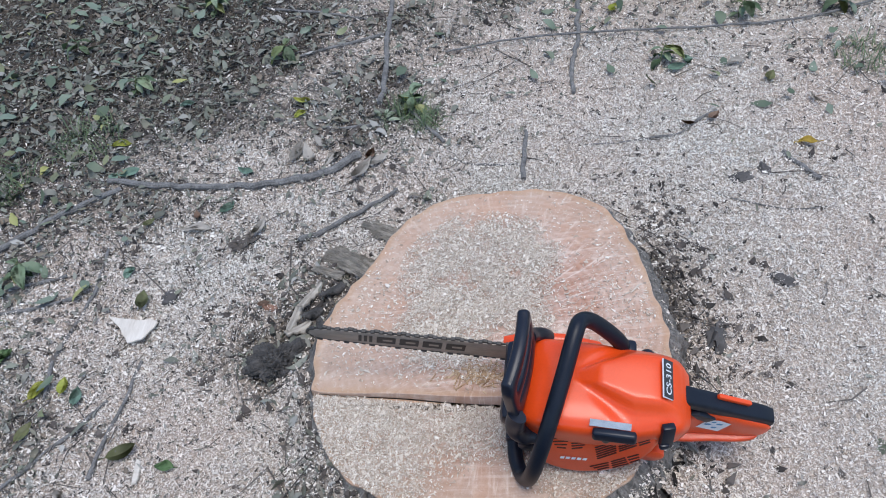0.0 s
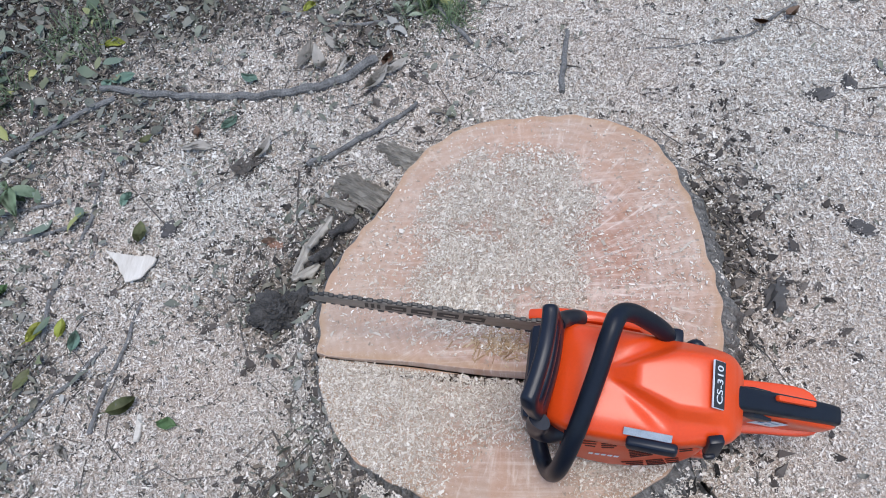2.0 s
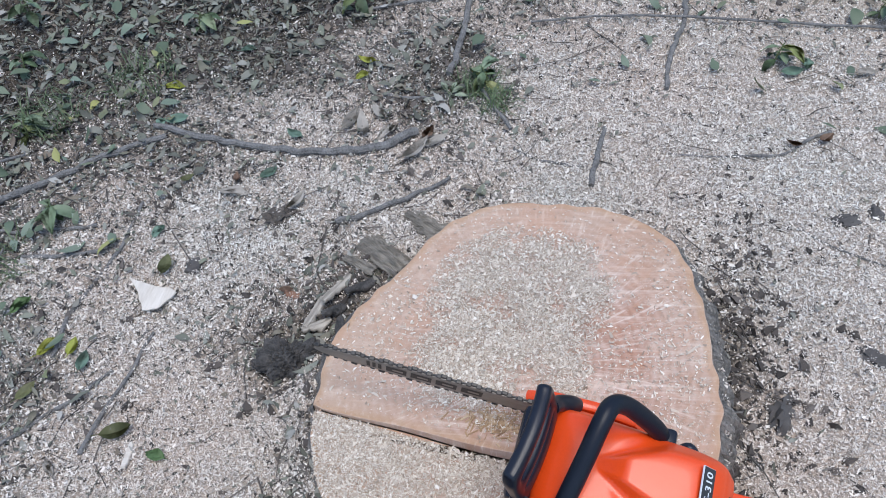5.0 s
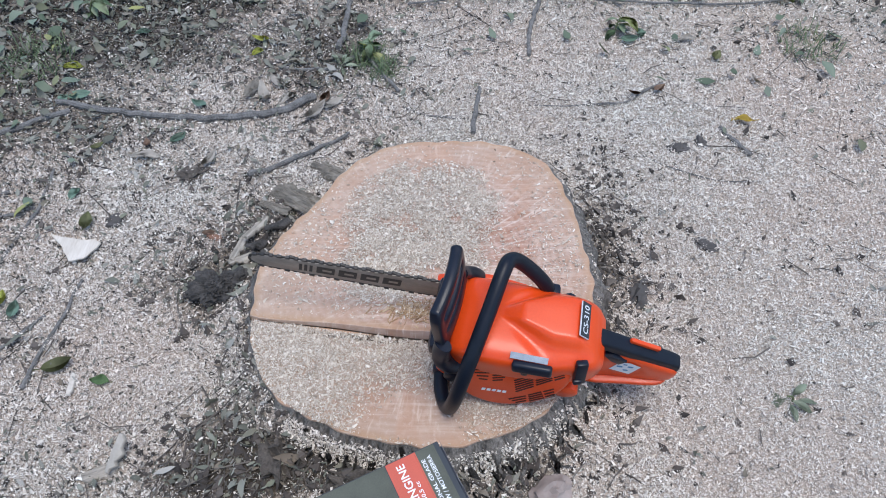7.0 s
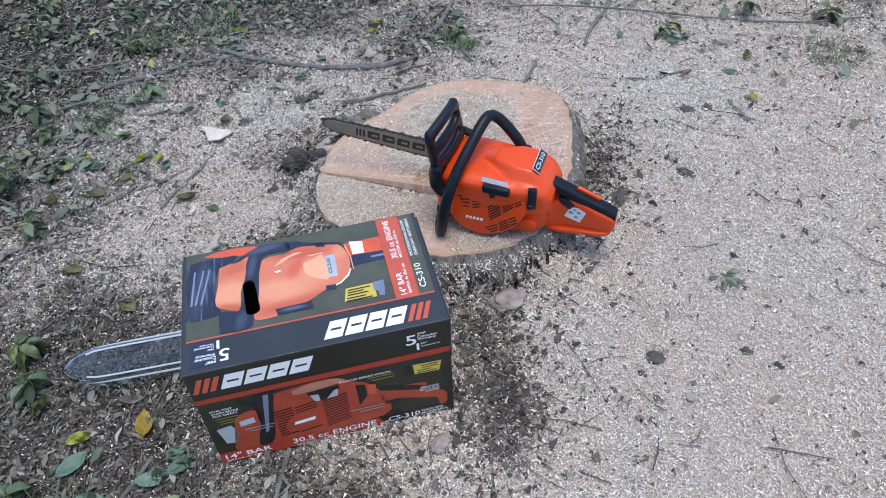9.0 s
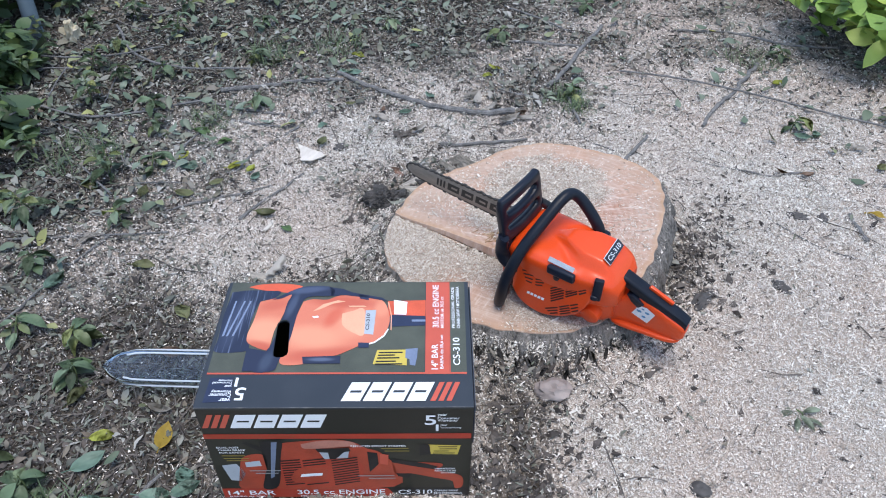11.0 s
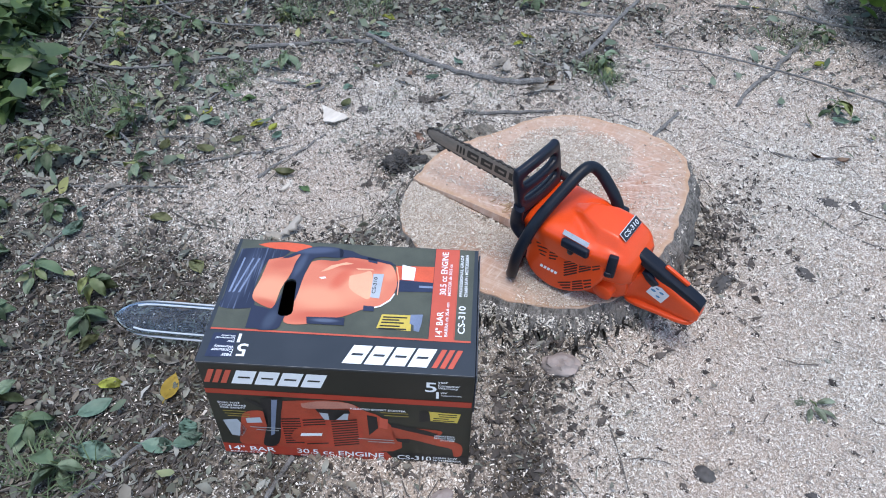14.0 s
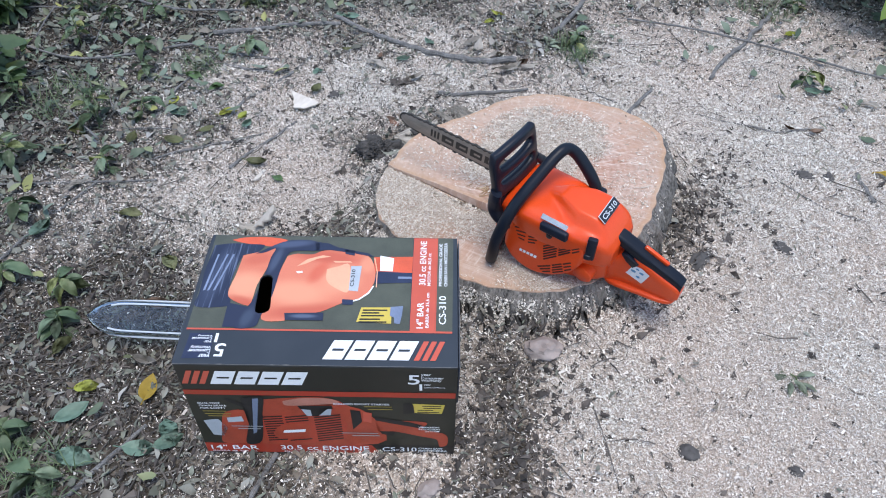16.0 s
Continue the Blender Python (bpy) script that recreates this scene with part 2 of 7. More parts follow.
def tinted(m, scale=2.2):
    """Lets the hue drift slowly over the ground, from rosy to grey."""
    n, l = m.node_tree.nodes, m.node_tree.links
    b = n["Principled BSDF"]
    old = b.inputs["Base Color"].links[0].from_socket
    f = noise_of(n, l, scale, 3, 0.5)
    r = ramp(n, [(0.36, (1.0, 0.95, 0.905)), (0.64, (0.975, 0.975, 0.948))])
    l.new(f, r.inputs["Fac"])
    l.new(mixer(n, l, 1.0, old, r.outputs["Color"], "MULTIPLY"), b.inputs["Base Color"])
    return m


M_CHIP = surface("sawdust_chip", (0.40, 0.37, 0.335), (0.70, 0.675, 0.63), 300, 20, 0.9, 0, vary=("island", CHIPS, 0.75), specular=0.2)
tinted(M_CHIP)
tinted(M_GROUND)
M_FRESHCHIP = surface("fresh_shaving", (0.36, 0.295, 0.24), (0.58, 0.515, 0.445), 300, 20, 0.9, 0, vary=("island", [(0.0, (0.25, 0.195, 0.145)), (0.22, (0.43, 0.365, 0.295)), (0.6, (0.59, 0.525, 0.44)), (0.85, (0.73, 0.675, 0.59)), (1.0, (0.85, 0.81, 0.74))], 0.8), specular=0.2)
DEBRIS = [(0.0, (0.025, 0.023, 0.021)), (0.4, (0.085, 0.080, 0.072)), (0.7, (0.16, 0.155, 0.138)), (0.85, (0.13, 0.145, 0.115)), (1.0, (0.26, 0.245, 0.225))]
M_DEBRIS = surface("bark_sliver", (0.05, 0.045, 0.04), (0.16, 0.145, 0.125), 200, 20, 0.9, 0, vary=("island", DEBRIS, 0.85), specular=0.2)
M_LITTER = surface("dry_leaf", (0.07, 0.070, 0.052), (0.18, 0.17, 0.14), 60, 14, 0.75, 0.2, vary=("island", [(0, (0.06, 0.066, 0.052)), (0.22, (0.12, 0.13, 0.10)), (0.45, (0.21, 0.21, 0.18)), (0.62, (0.17, 0.130, 0.098)), (0.8, (0.17, 0.195, 0.14)), (0.95, (0.30, 0.295, 0.265)), (1, (0.40, 0.39, 0.36))], 0.75))
M_CRUMB = surface("bark_crumb", (0.02, 0.018, 0.016), (0.10, 0.085, 0.075), 120, 20, 0.95, 0.4, vary=("island", [(0, (0.02, 0.017, 0.015)), (0.6, (0.075, 0.062, 0.054)), (1, (0.17, 0.145, 0.125))], 0.6))
M_TWIG = surface("twig_bark", (0.045, 0.038, 0.033), (0.16, 0.14, 0.125), 160, 24, 0.9, 0.5, vary=("island", [(0, (0.03, 0.025, 0.02)), (0.6, (0.11, 0.095, 0.08)), (1, (0.2, 0.175, 0.15))], 0.5))
M_BRANCH = surface("branch_bark", (0.030, 0.029, 0.028), (0.27, 0.265, 0.255), 260, 40, 0.9, 1.0, 0.004, coarse_mix=0.35)
M_BARK = surface("stump_bark", (0.018, 0.016, 0.0145), (0.34, 0.315, 0.285), 190, 60, 0.95, 1.0, 0.008, grain=(1, 1, 0.30), coarse_mix=0.3)

M_FLAKE = surface("bark_flake", (0.012, 0.011, 0.010), (0.12, 0.108, 0.098), 160, 30, 0.95, 0.8, 0.004, vary=("object", [(0, (0.022, 0.020, 0.018)), (0.3, (0.085, 0.078, 0.071)), (0.65, (0.22, 0.203, 0.185)), (1, (0.40, 0.375, 0.34))], 0.75))


def make_cut_wood():
    """End grain: rings round the pith, rays, saw strokes, a warm outer band."""
    m, n, l, b = nodes_of("cut_wood")
    c = n.new("ShaderNodeTexCoord")
    mp = n.new("ShaderNodeMapping")
    mp.inputs["Location"].default_value = (-0.02, -0.01, 0)
    l.new(c.outputs["Object"], mp.inputs["Vector"])
    w = n.new("ShaderNodeTexWave")
    w.wave_type, w.rings_direction = "RINGS", "Z"
    w.inputs["Scale"].default_value, w.inputs["Distortion"].default_value, w.inputs["Detail"].default_value, w.inputs["Detail Scale"].default_value = 22, 3.0, 3, 1.2
    l.new(mp.outputs["Vector"], w.inputs["Vector"])
    big = noise_of(n, l, 7, 4, 0.6)
    fine = noise_of(n, l, 220, 4, 0.7)
    st = n.new("ShaderNodeMapping")
    st.inputs["Rotation"].default_value, st.inputs["Scale"].default_value = (0, 0, radians(24)), (4, 70, 1)
    l.new(c.outputs["Object"], st.inputs["Vector"])
    stroke = noise_of(n, l, 1.6, 4, 0.6, st.outputs["Vector"], 0.3)
    base = ramp(n, [(0.3, (0.37, 0.215, 0.155)), (0.5, (0.44, 0.320, 0.265)), (0.7, (0.52, 0.415, 0.360))])
    l.new(big, base.inputs["Fac"])
    sep, polar = n.new("ShaderNodeSeparateXYZ"), n.new("ShaderNodeCombineXYZ")
    ang, rad = n.new("ShaderNodeMath"), n.new("ShaderNodeVectorMath")
    ang.operation, rad.operation = "ARCTAN2", "LENGTH"
    l.new(mp.outputs["Vector"], sep.inputs["Vector"])
    l.new(sep.outputs["Y"], ang.inputs[0])
    l.new(sep.outputs["X"], ang.inputs[1])
    l.new(mp.outputs["Vector"], rad.inputs[0])
    l.new(ang.outputs["Value"], polar.inputs["X"])
    l.new(rad.outputs["Value"], polar.inputs["Y"])
    pm = n.new("ShaderNodeMapping")
    pm.inputs["Scale"].default_value = (9, 5, 1)
    l.new(polar.outputs["Vector"], pm.inputs["Vector"])
    ray = noise_of(n, l, 3.0, 5, 0.65, pm.outputs["Vector"], 0.4)
    rings = mixer(n, l, w.outputs["Fac"], (0.80, 0.68, 0.58), (1.06, 1.04, 1.02))
    col = mixer(n, l, 0.60, base.outputs["Color"], rings, "MULTIPLY")
    sr = ramp(n, [(0.52, (0.0, 0.0, 0.0)), (0.75, (0.75, 0.75, 0.75))])
    l.new(stroke, sr.inputs["Fac"])
    col = mixer(n, l, sr.outputs["Color"], col, (0.72, 0.61, 0.53))
    rr = ramp(n, [(0.55, (0, 0, 0)), (0.67, (0.55, 0.55, 0.55))])
    l.new(ray, rr.inputs["Fac"])
    col = mixer(n, l, rr.outputs["Color"], col, (0.78, 0.69, 0.61))
    rd = ramp(n, [(0.26, (0.7, 0.7, 0.7)), (0.46, (0, 0, 0))])
    l.new(ray, rd.inputs["Fac"])
    col = mixer(n, l, rd.outputs["Color"], col, (0.44, 0.24, 0.15))
    # distance from the pith: the sapwood is more orange
    ln = n.new("ShaderNodeVectorMath")
    ln.operation = "LENGTH"
    l.new(mp.outputs["Vector"], ln.inputs[0])
    band = n.new("ShaderNodeMapRange")
    band.inputs["From Min"].default_value, band.inputs["From Max"].default_value, band.inputs["To Max"].default_value = 0.23, 0.345, 0.48
    l.new(ln.outputs["Value"], band.inputs["Value"])
    col = mixer(n, l, band.outputs["Result"], col, (0.40, 0.285, 0.200))
    # one flank is warmer than the other
    tone = n.new("ShaderNodeMapRange")
    tone.inputs["From Min"].default_value, tone.inputs["From Max"].default_value, tone.inputs["To Max"].default_value = -0.02, -0.26, 0.6
    l.new(sep.outputs["X"], tone.inputs["Value"])
    col = mixer(n, l, tone.outputs["Result"], col, (0.43, 0.310, 0.230))
    pale = noise_of(n, l, 40, 3, 0.6)
    pr = ramp(n, [(0.55, (0, 0, 0)), (0.75, (0.5, 0.5, 0.5))])
    l.new(pale, pr.inputs["Fac"])
    col = mixer(n, l, pr.outputs["Color"], col, (0.62, 0.50, 0.41))
    # ochre sapwood just under the bark, fading in with an uneven edge
    at = n.new("ShaderNodeAttribute")
    at.attribute_name = "rim"
    warp = n.new("ShaderNodeMath")
    warp.operation = "MULTIPLY_ADD"
    l.new(noise_of(n, l, 30, 4, 0.6), warp.inputs[0])
    warp.inputs[1].default_value = 0.9
    l.new(at.outputs["Fac"], warp.inputs[2])
    lip = ramp(n, [(0.72, (0, 0, 0)), (1.0, (0.55, 0.55, 0.55))])
    l.new(warp.outputs["Value"], lip.inputs["Fac"])
    thin = n.new("ShaderNodeMath")
    thin.operation = "MULTIPLY"
    l.new(lip.outputs["Color"], thin.inputs[0])
    l.new(at.outputs["Fac"], thin.inputs[1])
    col = mixer(n, l, thin.outputs["Value"], col, (0.38, 0.23, 0.12))
    # rosy and ochre blotches where the sap has dried
    blotch = noise_of(n, l, 11, 5, 0.65, None, 0.8)
    br = ramp(n, [(0.50, (0, 0, 0)), (0.66, (0.55, 0.55, 0.55))])
    l.new(blotch, br.inputs["Fac"])
    col = mixer(n, l, br.outputs["Color"], col, (0.44, 0.270, 0.185))
    # grey sawdust rubbed into the pores
    rub = noise_of(n, l, 130, 4, 0.75)
    ru = ramp(n, [(0.55, (0, 0, 0)), (0.70, (0.30, 0.30, 0.30))])
    l.new(rub, ru.inputs["Fac"])
    col = mixer(n, l, ru.outputs["Color"], col, (0.62, 0.54, 0.48))
    l.new(col, b.inputs["Base Color"])
    b.inputs["Roughness"].default_value = 0.85
    b.inputs["Specular IOR Level"].default_value = 0.25
    mixb = mixer(n, l, 0.5, stroke, fine)
    bump_of(n, l, b, mixb, 0.8, 0.004)
    return m


M_WOOD = make_cut_wood()

# ---- the ground: one sheet, fine near the stump and wide to the horizon ----
def build_ground():
    near = np.linspace(-1, 1, 541)
    ax = 0.0 + 2.6 * near + 90.0 * np.sign(near) * np.clip(np.abs(near) - 0.93, 0, 1) ** 1.0 / 0.07 * (np.abs(near) > 0.93)
    xs, ys = np.meshgrid(ax - 0.2, ax + 1.0)
    zs = ground_z(xs, ys)
    v = np.c_[xs.ravel(), ys.ravel(), zs.ravel()]
    k = len(ax)
    i = np.arange(k * k).reshape(k, k)
    f = np.c_[i[:-1, :-1].ravel(), i[:-1, 1:].ravel(), i[1:, 1:].ravel(), i[1:, :-1].ravel()]
    me = mesh_of("ground", v, f, M_GROUND, smooth=True)
    at = me.attributes.new("dust", "FLOAT", "POINT")
    at.data.foreach_set("value", dust_share(v[:, 0], v[:, 1]).astype(np.float32))
    tagged(new("ground", me), "forest floor of pale sawdust over dark soil", "ground", kind="structure")


build_ground()

# ---- the stump ----
RIM = [
    0.3417, 0.0108, 0.0016, -0.0197, 0.0092, -0.0091, -0.0114, -0.0042, 0.0013, -0.0036, -0.0009, 0.0023, -0.0050, 0.0008, 0.0025,
]
PITH = (0.10, 0.79)


def rim_radius(a):
    r = RIM[0] + sum(RIM[2 * k - 1] * math.cos(k * a) + RIM[2 * k] * math.sin(k * a) for k in range(1, 8))
    return r + 0.003 * math.sin(23 * a + 1.0) * math.sin(9 * a) + 0.0012 * math.sin(41 * a)


def step_y(x):
    """The line of the step between the two cuts."""
    return 0.692 - 0.13 * (x + 0.194) - 0.0012 * math.sin(30 * x)


def upper_z(x, y):
    return 0.102 + 0.10 * x + 0.012 * y


def lower_z(x, y):
    return 0.091 + 0.03 * x


def build_stump():
    stump = thing("tree_stump", "freshly cut low tree stump with grey fluted bark", "tree stump", pose(*PITH, 0))
    off = Matrix.Translation((-PITH[0], -PITH[1], 0))
    n = 360
    ring = [(PITH[0] + rim_radius(2 * math.pi * k / n) * math.cos(2 * math.pi * k / n), PITH[1] + rim_radius(2 * math.pi * k / n) * math.sin(2 * math.pi * k / n)) for k in range(n)]
    line = [(-0.215 + 0.645 * k / 40, step_y(-0.215 + 0.645 * k / 40)) for k in range(41)]
    upper = [p for p in ring if p[1] > step_y(p[0]) + 0.002]
    lower = [p for p in ring if p[1] < step_y(p[0]) - 0.002]
    # each part of the ring starts where the step ends on its one side
    def turned(ps):
        gaps = [math.hypot(ps[i][0] - ps[i - 1][0], ps[i][1] - ps[i - 1][1]) for i in range(len(ps))]
        g = gaps.index(max(gaps))
        return ps[g:] + ps[:g]
    upper, lower = turned(upper), turned(lower)
    inner = [p for p in line if (p[0] - PITH[0]) ** 2 + (p[1] - PITH[1]) ** 2 < (rim_radius(math.atan2(p[1] - PITH[1], p[0] - PITH[0])) - 0.006) ** 2]
    for name, edge, top in (("upper_cut", upper, upper_z), ("lower_cut", lower, lower_z)):
        back = inner if name == "upper_cut" else inner[::-1]
        if (Vector(edge[-1]) - Vector(back[0])).length > (Vector(edge[-1]) - Vector(back[-1])).length:
            back = back[::-1]
        bm = slab(edge + back, 0.1, 0.0)
        for v in bm.verts:
            v.co.z = top(v.co.x, v.co.y) if v.co.z > 0.05 else -0.05
        rim = [e for e in bm.edges if min(v.co.z for v in e.verts) > 0]
        bmesh.ops.bevel(bm, geom=rim, offset=0.0025, segments=2, profile=0.5, affect="EDGES")
        face = max((f for f in bm.faces if f.normal.z > 0.5), key=lambda f: f.calc_area())
        layer = bm.verts.layers.float.new("rim")
        for width, value in ((0.007, 1.0), (0.012, 0.6)):
            for v in face.verts:
                v[layer] = value
            bmesh.ops.inset_region(bm, faces=[face], thickness=width, use_even_offset=False)
        for v in face.verts:
            v[layer] = 0.0
        bmesh.ops.transform(bm, matrix=off, verts=bm.verts)
        part(name, bm, M_WOOD, stump, "raw orange-pink sawn wood")
    # bark: deep upright flutes
    bm = bmesh.new()
    levels, n2 = 9, 720
    rings = []
    for j in range(levels):
        t = j / (levels - 1)
        row = []
        for k in range(n2):
            a = 2 * math.pi * k / n2
            r0 = rim_radius(a)
            x0, y0 = PITH[0] + r0 * math.cos(a), PITH[1] + r0 * math.sin(a)
            top = upper_z(x0, y0) if y0 > step_y(x0) else lower_z(x0, y0)
            flute = float(fbm(a * 14, 3.0 + t * 1.6, 4, 5))
            plate = 0.5 + 0.5 * math.sin(96 * a + 15 * flute + 1.2 * t)
            ridge = 1 - plate ** 0.6 * (0.55 + 0.9 * float(fbm(a * 38, t * 5, 2, 18)))
            out = (0.002 + 0.021 * max(1 - ridge, 0)) * min(1, 0.30 + 2.0 * t) + 0.005 * max(math.cos(a + 0.2), 0) + 0.010 * t * t + 0.016 * float(fbm(a * 60, t * 11, 3, 8)) * min(1, 4 * t)
            if j == 0:
                out = 0.0005
            torn = 0.014 * max(float(fbm(a * 33, 1.7, 3, 44)) - 0.35, 0) * (1 if j else 0)
            tz = t ** (1.0 + 0.5 * max(math.cos(a + 0.2), 0))
            z = (top - 0.003) * (1 - tz) + (-0.07) * tz - (0.003 if j else 0) - torn
            row.append(bm.verts.new((x0 - PITH[0] + out * math.cos(a), y0 - PITH[1] + out * math.sin(a), z)))
        rings.append(row)
    for j in range(levels - 1):
        for k in range(n2):
            bm.faces.new((rings[j][k], rings[j + 1][k], rings[j + 1][(k + 1) % n2], rings[j][(k + 1) % n2]))
    part("bark", bm, M_BARK, stump, "dark grey furrowed bark")
    # torn flakes that hang from the bark and lie at its foot
    shapes = []
    for q in range(6):
        r = random.Random(300 + q)
        w = [0.35 + 0.65 * math.sin(math.pi * (k + 0.8) / 7.5) + r.uniform(-0.18, 0.18) for k in range(7)]
        fb = bmesh.new()
        rows = [[fb.verts.new(((k / 6 - 0.5), s * w[k] * 0.13 + r.uniform(-0.03, 0.03), 0.10 * math.sin(1.5 + k * 0.6 + q) - 0.10 * abs(s) + r.uniform(-0.02, 0.02))) for s in (-1, 0, 1)] for k in range(7)]
        for a, b in zip(rows, rows[1:]):
            for k in range(2):
                fb.faces.new((a[k], a[k + 1], b[k + 1], b[k]))
        bmesh.ops.solidify(fb, geom=fb.faces[:], thickness=0.05)
        shapes.append(bm_mesh("bark_flake", fb, M_FLAKE, smooth=False))
    r = random.Random(77)
    for k in range(295):
        a = radians(r.choice((r.uniform(-15, 75), r.uniform(-120, -30), r.uniform(-120, -30))))
        foot = r.random() ** (3.0 if a < -0.4 else 1.3)
        fall = r.random()
        rad = rim_radius(a) + 0.010 + 0.030 * fall + 0.075 * foot
        x, y = PITH[0] + rad * math.cos(a), PITH[1] + rad * math.sin(a)
        top = (upper_z(x, y) if y > step_y(x) else lower_z(x, y)) - 0.02
        z = max(float(ground_z(x, y)) + 0.008, top - 0.085 * fall - 0.06 * foot)
        if a > -0.4 and foot > 0.45 and r.random() < 0.6:
            continue
        s = r.uniform(0.020, 0.046) * (1.1 - 0.55 * foot) * (0.55 if a > -0.3 else 1.0)
        ob = part("bark_flake", r.choice(shapes), M_FLAKE, stump)
        ob.matrix_local = off @ pose(x, y, z, r.uniform(-45, 45), 62 * (1 - foot) + r.uniform(-15, 18), math.degrees(a) + r.uniform(-40, 40) * (1 + 2 * foot)) @ Matrix.Diagonal((s, s * r.uniform(0.7, 1.3), s, 1))


build_stump()


def build_torn_patch():
    """Splintered fibres where the two cuts met and the wood tore out."""
    stump = bpy.data.objects["tree_stump"]
    r, bm = random.Random(12), bmesh.new()
    for k in range(150):
        u, v = r.gauss(0, 0.026), r.gauss(0, 0.013)
        x, y = 0.086 + u + 0.25 * v, 0.698 + v - 0.13 * u
        if y < step_y(x) + 0.003:
            continue
        ln, w = r.uniform(0.006, 0.018), r.uniform(0.0012, 0.0034)
        m = pose(x - PITH[0], y - PITH[1], upper_z(x, y) + 0.0012, r.uniform(-14, 14), r.uniform(-22, 10), r.gauss(40, 45))
        block((ln, w, 0.0014), (0, 0, 0), 0, 1, m, bm)
    part("torn_patch", bm, surface("torn_wood", (0.20, 0.115, 0.055), (0.46, 0.33, 0.20), 160, 30, 0.9, 0.4, vary=("island", [(0, (0.13, 0.07, 0.035)), (0.5, (0.36, 0.235, 0.13)), (1, (0.56, 0.44, 0.30))], 0.6)), stump, "ochre torn wood fibres on the step", smooth=False)


build_torn_patch()

# ---- the chainsaw: x to the bar's tip, y to its left side, z up ----
M_ORANGE = surface("orange_plastic", (0.60, 0.053, 0.007), (0.71, 0.068, 0.010), 300, 8, 0.33, 0.06, 0.0006, coat=0.08, specular=0.4)
M_BLACK = surface("black_plastic", (0.005, 0.007, 0.013), (0.010, 0.014, 0.025), 400, 12, 0.34, 0.10, 0.0006, specular=0.30)
M_RUBBER = surface("black_rubber", (0.004, 0.006, 0.011), (0.009, 0.013, 0.022), 500, 12, 0.40, 0.15, 0.0006, specular=0.22)
M_STEEL = surface("bar_steel", (0.20, 0.185, 0.165), (0.36, 0.33, 0.30), 90, 14, 0.45, 0.12, 0.0006, metal=0.55, grain=(1, 4, 4))
M_CHAIN = surface("chain_steel", (0.025, 0.024, 0.022), (0.10, 0.095, 0.09), 200, 30, 0.5, 0.2, 0.0006, metal=0.6)
M_BARINK = surface("bar_print", (0.012, 0.012, 0.013), (0.03, 0.029, 0.028), 200, 30, 0.6, 0)
# near-black orange: the shade inside the vent slots, as a colour
M_VENTSHADE = surface("vent_slot_shade", (0.030, 0.006, 0.004), (0.055, 0.010, 0.006), 300, 30, 0.7, 0)
M_DECAL = surface("grey_decal", (0.20, 0.23, 0.27), (0.42, 0.46, 0.50), 700, 60, 0.45, 0)
M_PLATE = surface("plate_blue_black", (0.008, 0.010, 0.014), (0.016, 0.02, 0.03), 300, 30, 0.35, 0)
M_SILVER = surface("silver_print", (0.50, 0.53, 0.57), (0.66, 0.69, 0.72), 300, 30, 0.4, 0)
M_STICKER = surface("sticker_paper", (0.62, 0.66, 0.70), (0.80, 0.83, 0.86), 200, 40, 0.55, 0)
M_STICKINK = surface("sticker_blue", (0.05, 0.18, 0.35), (0.10, 0.30, 0.50), 200, 40, 0.55, 0)

SAW = Matrix(((-0.99053, -0.13175, 0.03855, 0.1423), (0.12180, -0.97305, -0.19578, 0.6989), (0.06330, -0.18923, 0.97989, 0.1877), (0, 0, 0, 1)))


def loft(sections, power=4.0, around=56, bump=None):
    """A closed hull through upright sections (x, y0, y1, z0, z1), each a rounded box."""
    bm, rings = bmesh.new(), []
    for x, y0, y1, z0, z1 in sections:
        row = []
        for k in range(around):
            a = 2 * math.pi * k / around
            c, s = math.cos(a), math.sin(a)
            q = (abs(c) ** power + abs(s) ** power) ** (-1 / power)
            p = Vector((x, (y0 + y1) / 2 + (y1 - y0) / 2 * c * q, (z0 + z1) / 2 + (z1 - z0) / 2 * s * q))
            row.append(bm.verts.new(bump(p) if bump else p))
        rings.append(row)
    for i in range(len(rings) - 1):
        for k in range(around):
            bm.faces.new((rings[i][k], rings[i][(k + 1) % around], rings[i + 1][(k + 1) % around], rings[i + 1][k]))
    for row in (rings[0], rings[-1]):
        c = bm.verts.new(sum((v.co for v in row), Vector()) / len(row))
        for k in range(around):
            bm.faces.new((row[k], row[(k + 1) % around], c))
    return bm


def between(keys):
    """Smooth sections between the key sections."""
    out = []
    fine = [spline([(k[0], k[1], k[2]) for k in keys], 12), spline([(k[0], k[3], k[4]) for k in keys], 12)]
    for a, b in zip(*fine):
        out.append((a.x, a.y, a.z, b.y, b.z))
    return out


def cover_bump(p):
    """The raised rib on the top cover, pointed at its front and broad at its back."""
    if p.z > 0.03:
        w = 0.009 + 0.034 * min(max((-0.112 - p.x) / 0.075, 0), 1)
        d = abs(p.y - 0.077) / w
        rise = 0.016 * min(max((-0.108 - p.x) / 0.03, 0), 1) * min(max((p.x + 0.262) / 0.035, 0), 1)
        p.z += rise * (lambda q: q * q * (3 - 2 * q))(1 - min(max((d - 0.72) / 0.50, 0), 1))
        # the dished flanks beside the rib
        p.z -= 0.006 * math.exp(-((d - 1.5) / 0.45) ** 2) * min(max((-0.12 - p.x) / 0.04, 0), 1) * min(max((p.x + 0.25) / 0.05, 0), 1)
    return p


